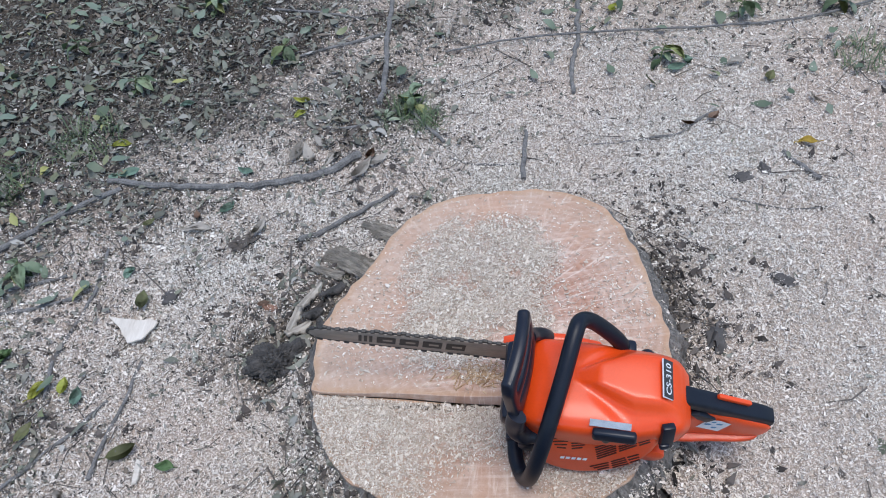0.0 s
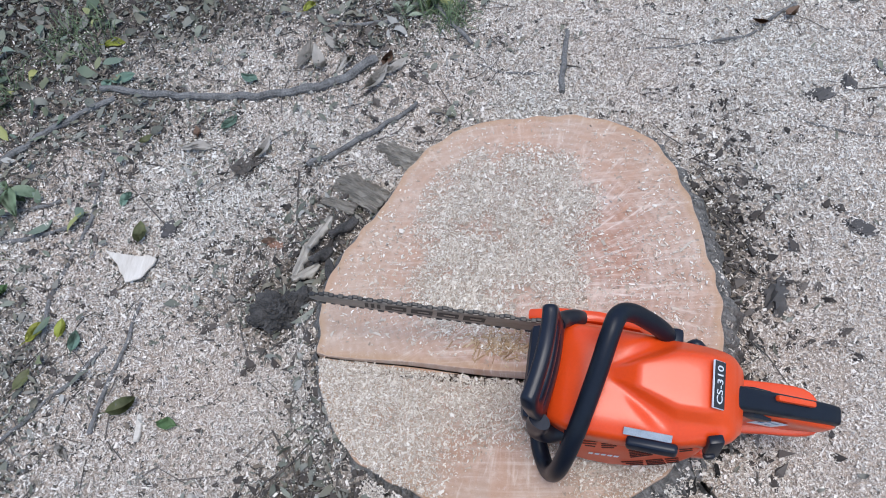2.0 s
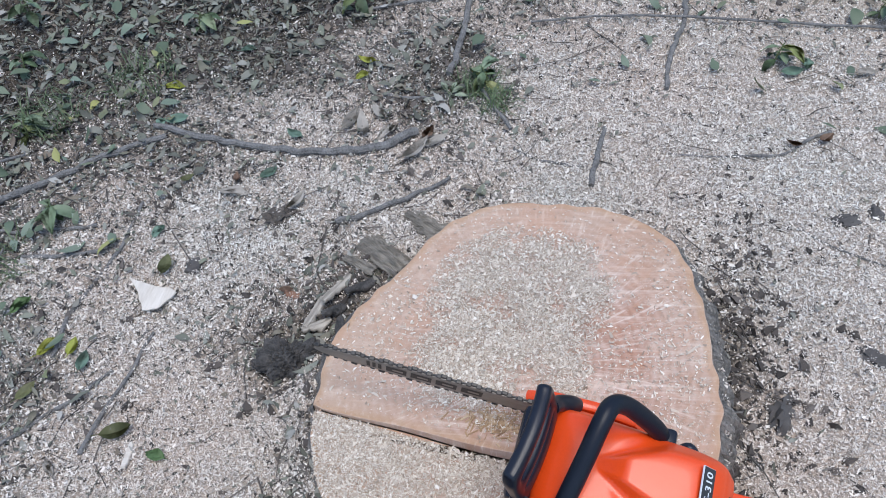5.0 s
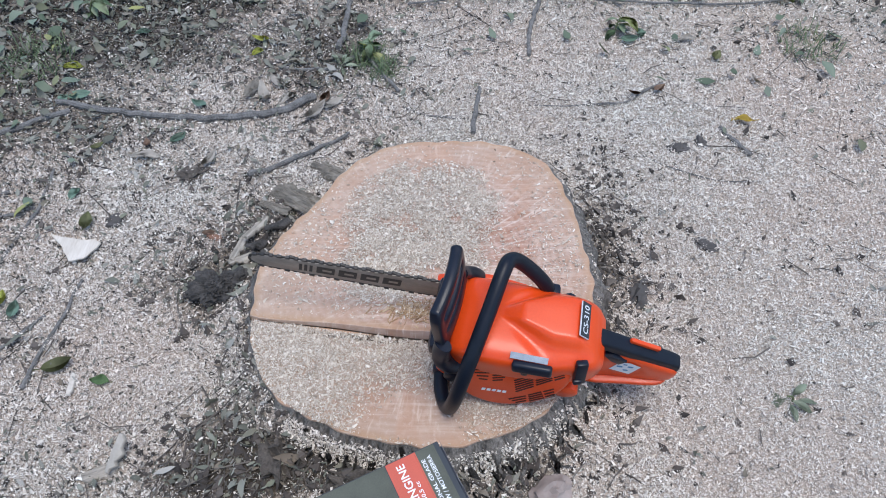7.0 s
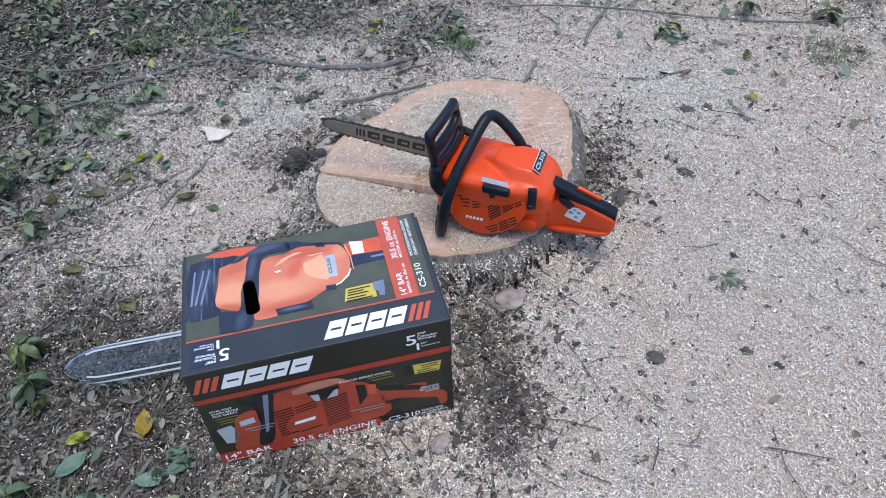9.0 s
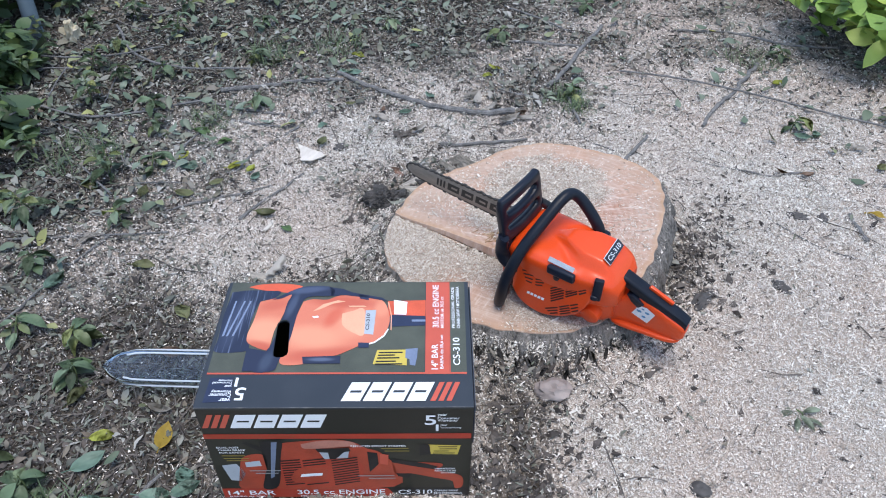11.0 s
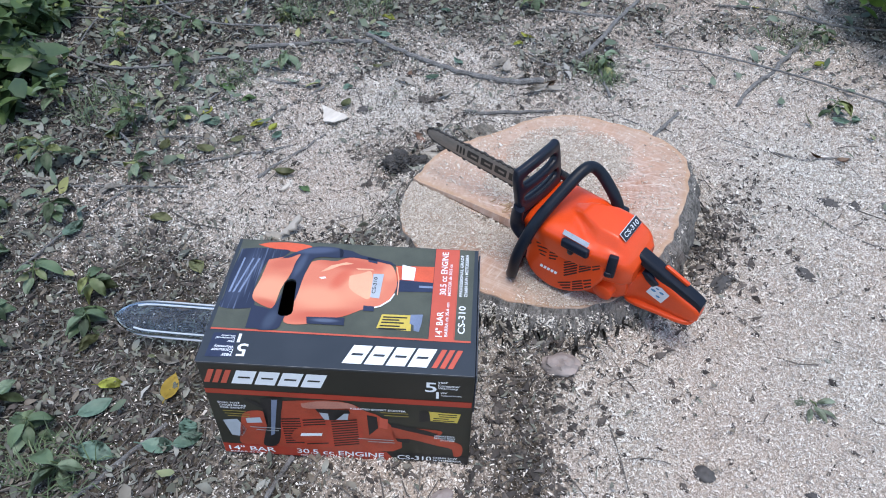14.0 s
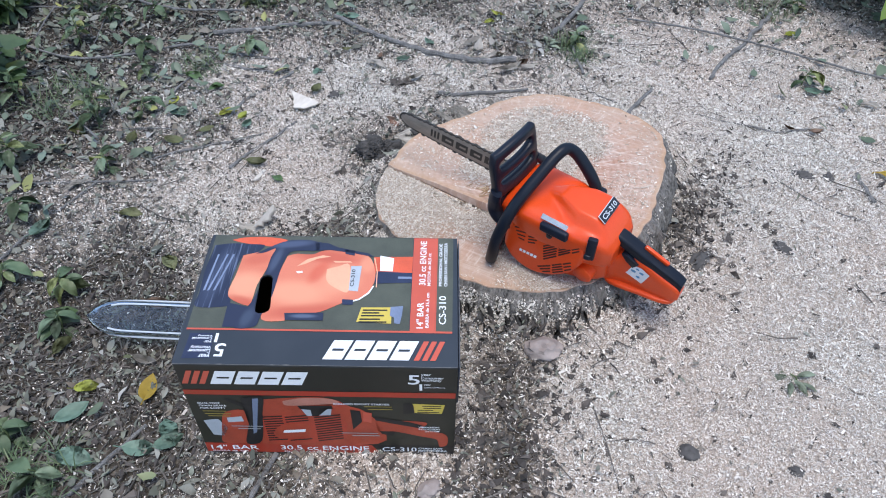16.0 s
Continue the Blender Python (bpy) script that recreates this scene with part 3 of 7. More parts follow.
def bar_half(x):
    """Half the height of the guide bar at x."""
    if x < 0.310:
        return 0.0265 - 0.0065 * (x / 0.310) ** 2 if x > 0 else 0.0265
    t = min((x - 0.310) / 0.035, 1)
    return 0.0200 * math.sqrt(max(1 - t * t, 0))


def lettering(text, material, parent, m, width, height, name="lettering", label=""):
    """Words in the built-in font, fitted into width by height, centred on m."""
    cu = bpy.data.curves.new("words", "FONT")
    cu.body, cu.align_x, cu.align_y, cu.resolution_u = text, "LEFT", "BOTTOM", 3
    cu.offset = 0.012
    tmp = bpy.data.objects.new("words", cu)
    me = bpy.data.meshes.new_from_object(tmp)
    bpy.data.objects.remove(tmp)
    co = np.array([v.co for v in me.vertices])
    lo, hi = co.min(0), co.max(0)
    for v in me.vertices:
        v.co = m @ Vector(((v.co.x - (lo[0] + hi[0]) / 2) * width / (hi[0] - lo[0]), (v.co.y - (lo[1] + hi[1]) / 2) * height / (hi[1] - lo[1]), 0))
    me.materials.clear()
    me.materials.append(material)
    return part(name, me, material, parent, label)


def flat(points, m, bm=None):
    bm = bm or bmesh.new()
    bm.faces.new([bm.verts.new(m @ Vector((p[0], p[1], 0))) for p in points])
    return bm


def build_chainsaw():
    saw = thing("chainsaw", "orange and black petrol chainsaw lying across the stump", "chainsaw", SAW)
    # guide bar with its dark print
    top = [(-0.03 + 0.340 * k / 40, bar_half(-0.03 + 0.340 * k / 40)) for k in range(41)] + [(0.310 + 0.035 * math.sin(math.pi / 2 * k / 12), 0.0200 * math.cos(math.pi / 2 * k / 12)) for k in range(1, 12)] + [(0.345, 0.0)]
    prof = top + [(x, -z) for x, z in top[-2::-1]]
    up = pose(0, 0.0022, 0, 90)
    bar = part("guide_bar", slab(prof, 0.0044, 0.0006, up), M_STEEL, saw, "long worn grey steel guide bar")
    shade = Matrix(((1, 0, 0, 0), (0, 0, -1, 0.0026), (0, 1, 0, 0), (0, 0, 0, 1)))
    shade2 = Matrix(((-1, 0, 0, 0), (0, 0, 1, 0.00285), (0, 1, 0, 0), (0, 0, 0, 1)))
    bm = bmesh.new()
    for k in range(3):
        x = -0.258 + 0.0095 * k
        flat([(x, -0.012), (x + 0.0055, -0.012), (x + 0.0095, 0.013), (x + 0.004, 0.013)], shade2, bm)
    part("stripe_print", bm, M_BARINK, bar, "three slanted dark stripes", smooth=False)
    for k in range(4):
        x = -0.226 + 0.040 * k
        bm = flat([(x, -0.012), (x + 0.033, -0.012), (x + 0.037, 0.013), (x + 0.004, 0.013)], shade2)
        part("block_print", bm, M_BARINK, bar, smooth=False)
        bm = flat([(x + 0.012, -0.003), (x + 0.029, -0.003), (x + 0.030, 0.004), (x + 0.013, 0.004)], shade2 @ Matrix.Translation((0, 0, 0.0002)))
        part("block_gap", bm, M_STEEL, bar, smooth=False)
    # chain: links and cutters round the bar
    n = 96
    loop = [(-0.012 + 0.322 * k / 40, bar_half(0.1 if k < 2 else -0.012 + 0.322 * k / 40)) for k in range(41)]
    loop += [(0.310 + 0.035 * math.sin(a), 0.0200 * math.cos(a)) for a in [math.pi / 2 * k / 10 for k in range(1, 11)]]
    loop = loop + [(x, -z) for x, z in loop[-2::-1]]
    cum = [0]
    for a, b in zip(loop, loop[1:]):
        cum.append(cum[-1] + math.hypot(b[0] - a[0], b[1] - a[1]))

    def on_loop(s):
        i = min(max(int(np.searchsorted(cum, s)) - 1, 0), len(loop) - 2)
        a, b = Vector(loop[i]), Vector(loop[i + 1])
        t = (s - cum[i]) / (cum[i + 1] - cum[i])
        d = (b - a).normalized()
        p = a + (b - a) * t
        return Matrix(((d.x, 0, -d.y, p.x), (0, 1, 0, 0), (d.y, 0, d.x, p.y), (0, 0, 0, 1))), d

    links = bmesh.new()
    for k in range(n):
        m, d = on_loop(cum[-1] * (k + 0.5) / n)
        out = Matrix.Translation((0, 0, 0.0022))
        block((0.0076, 0.0058 if k % 2 else 0.0026, 0.0044), (0, 0, 0), 0.0007, 1, m @ out, links)
    chain = part("saw_chain", links, M_CHAIN, saw, "dark oily saw chain with hooked cutters", smooth=False)
    cut = bm_mesh("cutter", slab([(-0.005, 0), (0.004, 0), (0.005, 0.0026), (0.0025, 0.0038), (-0.0038, 0.0030), (-0.005, 0.0014)], 0.0046, 0.0004, pose(0, 0.0023, 0.0026, 90)), M_CHAIN, False)
    for k in range(0, n, 3):
        m, d = on_loop(cum[-1] * (k + 0.5) / n)
        c = part("cutter", cut, M_CHAIN, chain)
        c.matrix_local = m @ Matrix.Translation((0, 0.0012 if k % 2 else -0.0012, 0))
    # hull and covers
    hull = between([(-0.008, 0.004, 0.120, -0.044, 0.040), (-0.020, 0.000, 0.140, -0.050, 0.060), (-0.060, 0.000, 0.150, -0.055, 0.085), (-0.130, 0.004, 0.152, -0.056, 0.090), (-0.200, 0.012, 0.146, -0.052, 0.088), (-0.250, 0.030, 0.130, -0.040, 0.070), (-0.268, 0.045, 0.118, -0.025, 0.050)])
    part("engine_housing", loft(hull, 5.0), M_ORANGE, saw, "orange plastic engine housing")
    lid = between([(-0.026, 0.018, 0.138, 0.030, 0.078), (-0.038, 0.012, 0.146, 0.028, 0.098), (-0.070, 0.012, 0.156, 0.028, 0.112), (-0.120, 0.014, 0.159, 0.028, 0.117), (-0.180, 0.018, 0.157, 0.028, 0.121), (-0.225, 0.022, 0.150, 0.028, 0.121), (-0.258, 0.028, 0.141, 0.030, 0.108), (-0.276, 0.040, 0.126, 0.034, 0.086)])
    part("top_cover", loft(lid, 4.6, 168, cover_bump), M_ORANGE, saw, "glossy orange ribbed top cover")
    clutch = slab([(0.006, -0.034), (0.008, 0.020), (-0.030, 0.046), (-0.090, 0.052), (-0.150, 0.034), (-0.175, -0.010), (-0.150, -0.050), (-0.060, -0.055), (-0.010, -0.048)], 0.017, 0.005, pose(0, -0.003, 0, 90))
    part("clutch_cover", clutch, M_ORANGE, saw)
    # recoil starter on the left side, with slanted vent slots
    prof = [(p.x, p.y) for p in spline([(-0.056, -0.004), (-0.075, -0.026), (-0.105, -0.038), (-0.140, -0.038), (-0.180, -0.020), (-0.212, 0.010), (-0.230, 0.052), (-0.226, 0.088), (-0.180, 0.100), (-0.120, 0.094), (-0.068, 0.078), (-0.055, 0.040), (-0.056, -0.004)], 5)][:-1]
    starter = part("starter_cover", slab(prof, 0.036, 0.010, Matrix(((1, 0, 0, 0), (0, -0.22, 1, 0.134), (0, 1, 0, 0), (0, 0, 0, 1))), 3), M_ORANGE, saw, "orange slotted starter cover")
    def slots(first, last, count):
        """A fan of vent slots between the first and the last, each a dark strip from (x, z) to (x, z)."""
        for k in range(count):
            t = k / max(count - 1, 1)
            a, b = (Vector((p[0] + (q[0] - p[0]) * t, p[1] + (q[1] - p[1]) * t)) for p, q in zip(first, last))
            if b.y > 0.094:
                b = a + (b - a) * max((0.094 - a.y) / (b.y - a.y), 0)
            if (b - a).length > 0.005:
                mid, d = (a + b) / 2, b - a
                m = lean @ Matrix.Translation((mid.x, 0.0, mid.y)) @ pose(0, 0, 0, 0, math.degrees(-math.atan2(d.y, d.x)), 0)
                part("vent_slot", block((d.length, 0.0016, 0.0034), (0, 0, 0), 0.0006, 1, m), M_VENTSHADE, starter, smooth=False)
    lean = Matrix(((1, 0, 0, 0), (0, 1, -0.22, 0.1699), (0, 0, 1, 0), (0, 0, 0, 1)))
    slots(((-0.0749, 0.0554), (-0.1030, 0.0650)), ((-0.0879, 0.0330), (-0.1020, 0.0340)), 4)
    slots(((-0.1061, 0.0630), (-0.1346, 0.0757)), ((-0.1100, 0.0340), (-0.1260, 0.0410)), 5)
    slots(((-0.1440, 0.0440), (-0.1706, 0.0690)), ((-0.1511, 0.0122), (-0.1764, 0.0373)), 6)
    slots(((-0.1739, 0.0720), (-0.1961, 0.0931)), ((-0.1797, 0.0417), (-0.2018, 0.0643)), 6)
    slots(((-0.1986, 0.0850), (-0.2139, 0.0980)), ((-0.2052, 0.0646), (-0.2187, 0.0780)), 4)
    slots(((-0.1430, -0.0140), (-0.1694, 0.0051)), ((-0.1560, -0.0210), (-0.1720, -0.0090)), 3)
    slots(((-0.1723, 0.0082), (-0.1914, 0.0251)), ((-0.1771, -0.0091), (-0.1988, 0.0087)), 4)
    slots(((-0.1939, 0.0261), (-0.2090, 0.0395)), ((-0.2000, 0.0120), (-0.2130, 0.0240)), 3)
    logo = lean @ Matrix(((-0.998, 0.06, 0, -0.115), (0, 0, 1, 0.0009), (0.06, 0.998, 0, 0.007), (0, 0, 0, 1)))
    for k in range(5):
        x = -0.020 + 0.0085 * k
        part("logo_block", flat([(x, -0.0035), (x + 0.0062, -0.0035), (x + 0.0078, 0.0035), (x + 0.0016, 0.0035)], logo), M_STICKER, starter, "white printed block", smooth=False)
    # rear handle: shell with a flared foot, black grip, red lock, trigger gap
    shell = between([(-0.240, 0.046, 0.112, -0.052, 0.020), (-0.262, 0.050, 0.106, -0.052, 0.034), (-0.290, 0.056, 0.098, -0.047, 0.052), (-0.330, 0.060, 0.096, -0.040, 0.056), (-0.370, 0.060, 0.096, -0.032, 0.040), (-0.402, 0.062, 0.094, -0.024, 0.026), (-0.413, 0.066, 0.090, -0.014, 0.016)])
    rear = part("rear_handle", loft(shell, 4.5), M_ORANGE, saw, "orange rear handle with a flared foot")
    part("hand_plate", slab([(p.x, p.y) for p in spline([(-0.262, 0.060), (-0.268, 0.034), (-0.320, 0.030), (-0.392, 0.034), (-0.413, 0.060), (-0.405, 0.096), (-0.340, 0.104), (-0.270, 0.104), (-0.262, 0.060)], 5)][:-1], 0.012, 0.004, pose(0, 0, -0.092, 0, 8.4)), M_ORANGE, rear)
    g = between([(-0.262, 0.066, 0.096, 0.078, 0.100), (-0.285, 0.066, 0.095, 0.066, 0.092), (-0.340, 0.064, 0.092, 0.040, 0.068), (-0.395, 0.063, 0.089, 0.016, 0.045), (-0.412, 0.064, 0.088, 0.010, 0.036)])
    grip = part("grip", loft(g, 5.0, 32), M_RUBBER, rear, "black rubber grip")
    part("throttle_lock", block((0.058, 0.008, 0.010), (0, 0, 0), 0.003, 2, Matrix.Translation((-0.345, 0.072, 0.069)) @ pose(0, 0, 0, 0, -22.5, 2)), M_ORANGE, grip, "orange throttle lock")
    part("trigger_gap", slab([(-0.284, 0.056), (-0.296, 0.060), (-0.322, 0.046), (-0.312, 0.030), (-0.296, 0.040)], 0.040, 0.001, Matrix(((1, 0, 0, 0), (0, 0, 1, 0.0585), (0, 1, 0, 0), (0, 0, 0, 1)))), M_BLACK, rear, "black trigger in its opening")
    st = Matrix(((-1, 0, 0, 0), (0, 0, 1, 0.0972), (0, 1, 0, 0), (0, 0, 0, 1)))
    stick = part("sticker", flat([(0.302, 0.004), (0.338, -0.006), (0.349, 0.032), (0.330, 0.042), (0.313, 0.040)], st), M_STICKER, rear, "white and blue warning sticker", smooth=False)
    for x, z, r in ((0.316, 0.022, 0.006), (0.328, 0.010, 0.005), (0.333, 0.026, 0.0055), (0.323, 0.033, 0.004)):
        part("sticker_print", flat([(x + r * math.cos(a), z + 0.7 * r * math.sin(a)) for a in (0.2, 1.3, 2.4, 3.5, 4.4, 5.3)], Matrix.Translation((0, 0.0003, 0)) @ st), M_STICKINK, stick, smooth=False)
    part("hang_tag", flat([(0.290, 0.050), (0.297, 0.052), (0.312, 0.036), (0.306, 0.032)], st), M_STICKER, rear, "pale paper tag", smooth=False)
    # front handle
    line = spline([(-0.022, 0.118, -0.044), (-0.028, 0.160, -0.052), (-0.040, 0.190, -0.046), (-0.050, 0.203, -0.014), (-0.058, 0.196, 0.050), (-0.070, 0.158, 0.116), (-0.086, 0.090, 0.160), (-0.096, 0.042, 0.180), (-0.104, 0.018, 0.177), (-0.122, 0.008, 0.160), (-0.152, 0.010, 0.130), (-0.172, 0.014, 0.104), (-0.182, 0.020, 0.078)], 8)
    part("front_handle", tube(bmesh.new(), line, 0.0122, 20), M_RUBBER, saw, "black rubber-coated wrap handle")
    for p in ((-0.024, 0.124, -0.044), (-0.182, 0.018, 0.088)):
        part("handle_mount", block((0.03, 0.03, 0.028), p, 0.006), M_BLACK, saw)
    # hand guard: one moulded plate with two long slots, on two arms
    ys, zs = [0.153, 0.146, 0.137, 0.083, 0.034, 0.026, 0.018], [0.098, 0.110, 0.128, 0.148, 0.156, 0.168, 0.192, 0.200, 0.214]
    bm = bmesh.new()
    cage = {}
    for j, z in enumerate(zs):
        for i, y in enumerate(ys):
            pinch = 0.010 * max((z - 0.19) / 0.024, 0) * (1 if i < 3 else -0.4 if i > 3 else 0)
            x = -0.021 - 0.13 * (0.211 - z) + 0.105 * (y - 0.083) - 0.008 * (1 - ((y - 0.083) / 0.07) ** 2)
            cage[i, j] = bm.verts.new((x, y - pinch, z + (0.006 if 2 < i < 4 and j > 6 else 0)))
    for j in range(len(zs) - 1):
        for i in range(len(ys) - 1):
            if i in (2, 3) and j in (2, 5):
                continue
            bm.faces.new((cage[i, j], cage[i + 1, j], cage[i + 1, j + 1], cage[i, j + 1]))
    bmesh.ops.recalc_face_normals(bm, faces=bm.faces)
    bmesh.ops.solidify(bm, geom=bm.faces[:], thickness=0.019)
    guard = part("hand_guard", bm, M_BLACK, saw, "black slotted plastic hand guard")
    soft = guard.modifiers.new("soft", "SUBSURF")
    soft.levels = soft.render_levels = 2
    for pts, width in (([(-0.024, 0.150, 0.122), (-0.022, 0.154, 0.098), (-0.026, 0.156, 0.074), (-0.040, 0.154, 0.052), (-0.060, 0.146, 0.044)], 0.0150), ([(-0.034, 0.022, 0.120), (-0.042, 0.012, 0.104), (-0.056, 0.004, 0.088), (-0.066, 0.000, 0.070)], 0.0115)):
        part("guard_arm", tube(bmesh.new(), spline(pts, 6), width, 14, 0.7), M_BLACK, guard)
    part("guard_base", block((0.034, 0.128, 0.040), (-0.016, 0.084, 0.078), 0.010), M_BLACK, saw)
    # small fittings
    part("choke_slider", block((0.062, 0.013, 0.020), (0, 0, 0), 0.0045, 3, Matrix.Translation((-0.163, 0.160, 0.109)) @ pose(0, 0, 0, 14, 7, -3)), M_BLACK, saw, "black choke slider")
    part("slider_stem", block((0.013, 0.016, 0.022), (-0.154, 0.157, 0.092), 0.005), M_BLACK, saw)
    part("choke_decal", block((0.058, 0.010, 0.0012), (0, 0, 0), 0, 1, Matrix.Translation((-0.156, 0.1480, 0.1205)) @ pose(0, 0, 0, -38, 4, -3)), M_DECAL, saw, "silver-grey instruction decal", smooth=False)
    part("cover_clip", block((0.019, 0.012, 0.050), (0, 0, 0), 0.003, 2, Matrix.Translation((-0.239, 0.1475, 0.097)) @ pose(0, 0, 0, 16, 0, 14)), M_BLACK, saw, "black cover clip")
    part("clip_knob", block((0.015, 0.010, 0.012), (0, 0, 0), 0.004, 2, Matrix.Translation((-0.238, 0.157, 0.080)) @ pose(0, 0, 0, 12, 0, 14)), M_BLACK, saw)
    part("side_bolt", tube(bmesh.new(), [Vector((-0.064, 0.150, 0.082)), Vector((-0.064, 0.166, 0.084))], 0.007, 14), M_BLACK, saw)
    part("fuel_cap", tube(bmesh.new(), [Vector((-0.232, 0.110, 0.002)), Vector((-0.232, 0.150, 0.002)), Vector((-0.232, 0.153, 0.002))], lambda t: 0.021 if t < 0.9 else 0.017, 24), M_ORANGE, saw, "round orange cap")
    part("oil_cap", tube(bmesh.new(), [Vector((-0.046, 0.130, 0.002)), Vector((-0.046, 0.158, 0.002)), Vector((-0.046, 0.161, 0.002))], lambda t: 0.016 if t < 0.9 else 0.012, 20), M_BLACK, saw, "black round cap")
    part("cover_screw", tube(bmesh.new(), [Vector((-0.262, 0.116, 0.062)), Vector((-0.262, 0.128, 0.064))], 0.004, 10), M_SILVER, saw, "small brass-coloured screw")
    part("spark_lead", tube(bmesh.new(), spline([(-0.202, 0.026, 0.080), (-0.214, 0.020, 0.092), (-0.226, 0.028, 0.084)], 5), 0.007, 10), M_BLACK, saw)
    # the name plate on the cover's back slope
    base = Vector((-0.2335, 0.0785, 0.1400))
    across, down = Vector((0.0, -1.0, 0.02)).normalized(), Vector((0.80, 0, 0.60)).normalized()
    n_ = across.cross(down).normalized()
    lm = Matrix(((across.x, down.x, n_.x, base.x), (across.y, down.y, n_.y, base.y), (across.z, down.z, n_.z, base.z), (0, 0, 0, 1)))
    plate = part("model_plate", block((0.0585, 0.0200, 0.0030), (0, 0, -0.0008), 0.0008, 1, lm), M_SILVER, saw, "dark model plate with silver letters")
    part("plate_face", block((0.057, 0.0185, 0.0006), (0, 0, 0.0008), 0, 1, lm), M_PLATE, plate, smooth=False)
    lettering("CS-310", M_SILVER, plate, lm @ Matrix.Translation((0, 0, 0.0014)), 0.047, 0.0105)


build_chainsaw()

# ---- the cardboard box, printed on its sides ----
BOX_W, BOX_D, BOX_H = 0.449, 0.288, 0.272
BOX = pose(0.0171, 0.1348, 0.1432, 0.84, -0.14, 28.28)


def ink_material(name, colour, rough=0.42, spread=0.12):
    d = tuple(c * (1 - spread) for c in colour)
    return surface(name, d, tuple(min(1, c * (1 + spread)) for c in colour), 500, 18, rough, 0.08, 0.0004)


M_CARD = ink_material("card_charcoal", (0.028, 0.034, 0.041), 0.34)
# olive card of the long sides, its shade mixed into the colour
M_CARDFRONT = ink_material("card_shaded_olive", (0.014, 0.0145, 0.011), 0.38)
M_CARDSIDE = ink_material("card_slate", (0.028, 0.034, 0.048), 0.5)
M_KRAFT = surface("raw_cardboard", (0.16, 0.11, 0.07), (0.26, 0.19, 0.13), 200, 12, 0.9, 0.1)
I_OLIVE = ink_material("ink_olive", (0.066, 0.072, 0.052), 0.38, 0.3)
I_RED = ink_material("ink_red", (0.47, 0.082, 0.048))
I_ORANGE = ink_material("ink_orange", (0.56, 0.09, 0.038), 0.4, 0.22)
# orange for the front, darkened because that side is shaded
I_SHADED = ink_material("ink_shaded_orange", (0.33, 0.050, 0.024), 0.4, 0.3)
I_PEACH = ink_material("ink_peach", (0.74, 0.36, 0.22), 0.4, 0.10)
I_DARKRED = ink_material("ink_dark_red", (0.36, 0.045, 0.022), 0.4, 0.25)
I_BLUE = ink_material("ink_blue_black", (0.018, 0.026, 0.058), 0.36, 0.35)
I_STEELB = ink_material("ink_steel_blue", (0.16, 0.20, 0.29), 0.36, 0.25)
I_BLACK = ink_material("ink_black", (0.010, 0.010, 0.011))
I_WHITE = ink_material("ink_white", (0.72, 0.75, 0.77), 0.45, 0.04)
I_GLOSS = ink_material("ink_pale_gloss", (0.40, 0.17, 0.125), 0.4, 0.25)
I_YELLOW = ink_material("ink_yellow", (0.52, 0.40, 0.07))
I_GREY = ink_material("ink_grey", (0.36, 0.40, 0.44))
I_FADED = ink_material("ink_faded_red", (0.30, 0.05, 0.02))
I_SCUFF = ink_material("scuffed_card", (0.13, 0.13, 0.13), 0.6, 0.6)
# shaded copies of the top's olive and red, for the front
I_OLIVESHADE = ink_material("ink_shaded_olive", (0.019, 0.020, 0.014), 0.38, 0.3)
I_REDSHADE = ink_material("ink_shaded_red", (0.34, 0.036, 0.018))
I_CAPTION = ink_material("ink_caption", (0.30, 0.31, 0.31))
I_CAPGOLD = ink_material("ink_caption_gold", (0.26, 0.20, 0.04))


def ink_glow(name, colour, spots, rough=0.4, streak=None):
    """A printed photograph's soft shading: colour, with soft lighter or darker ovals (x, y, rx, ry, colour)."""
    m, n, l, b = nodes_of(name)
    c = n.new("ShaderNodeTexCoord")
    fine = noise_of(n, l, 400, 4, 0.6)
    col = mixer(n, l, fine, tuple(0.9 * q for q in colour), tuple(1.1 * q for q in colour))
    for x, y, rx, ry, tone, turn, strength in spots:
        mp = n.new("ShaderNodeMapping")
        mp.vector_type = "TEXTURE"
        mp.inputs["Location"].default_value, mp.inputs["Rotation"].default_value, mp.inputs["Scale"].default_value = (x, y, 0.136), (0, 0, radians(turn)), (rx, ry, 1)
        l.new(c.outputs["Object"], mp.inputs["Vector"])
        g = n.new("ShaderNodeTexGradient")
        g.gradient_type = "SPHERICAL"
        l.new(mp.outputs["Vector"], g.inputs["Vector"])
        s = n.new("ShaderNodeMapRange")
        s.interpolation_type = "SMOOTHSTEP"
        s.inputs["From Max"].default_value, s.inputs["To Max"].default_value = 0.7, strength
        l.new(g.outputs["Fac"], s.inputs["Value"])
        col = mixer(n, l, s.outputs["Result"], col, tone)
    if streak:
        w = noise_of(n, l, 1.0, 3, 0.6, stretch(n, streak[0]))
        r = ramp(n, [(0.55, (0, 0, 0)), (0.75, (0.8, 0.8, 0.8))])
        l.new(w, r.inputs["Fac"])
        col = mixer(n, l, r.outputs["Color"], col, streak[1])
    l.new(col, b.inputs["Base Color"])
    b.inputs["Roughness"].default_value = rough
    return m


def uv(u, v):
    return u - 0.449 / 2, 0.288 / 2 - v


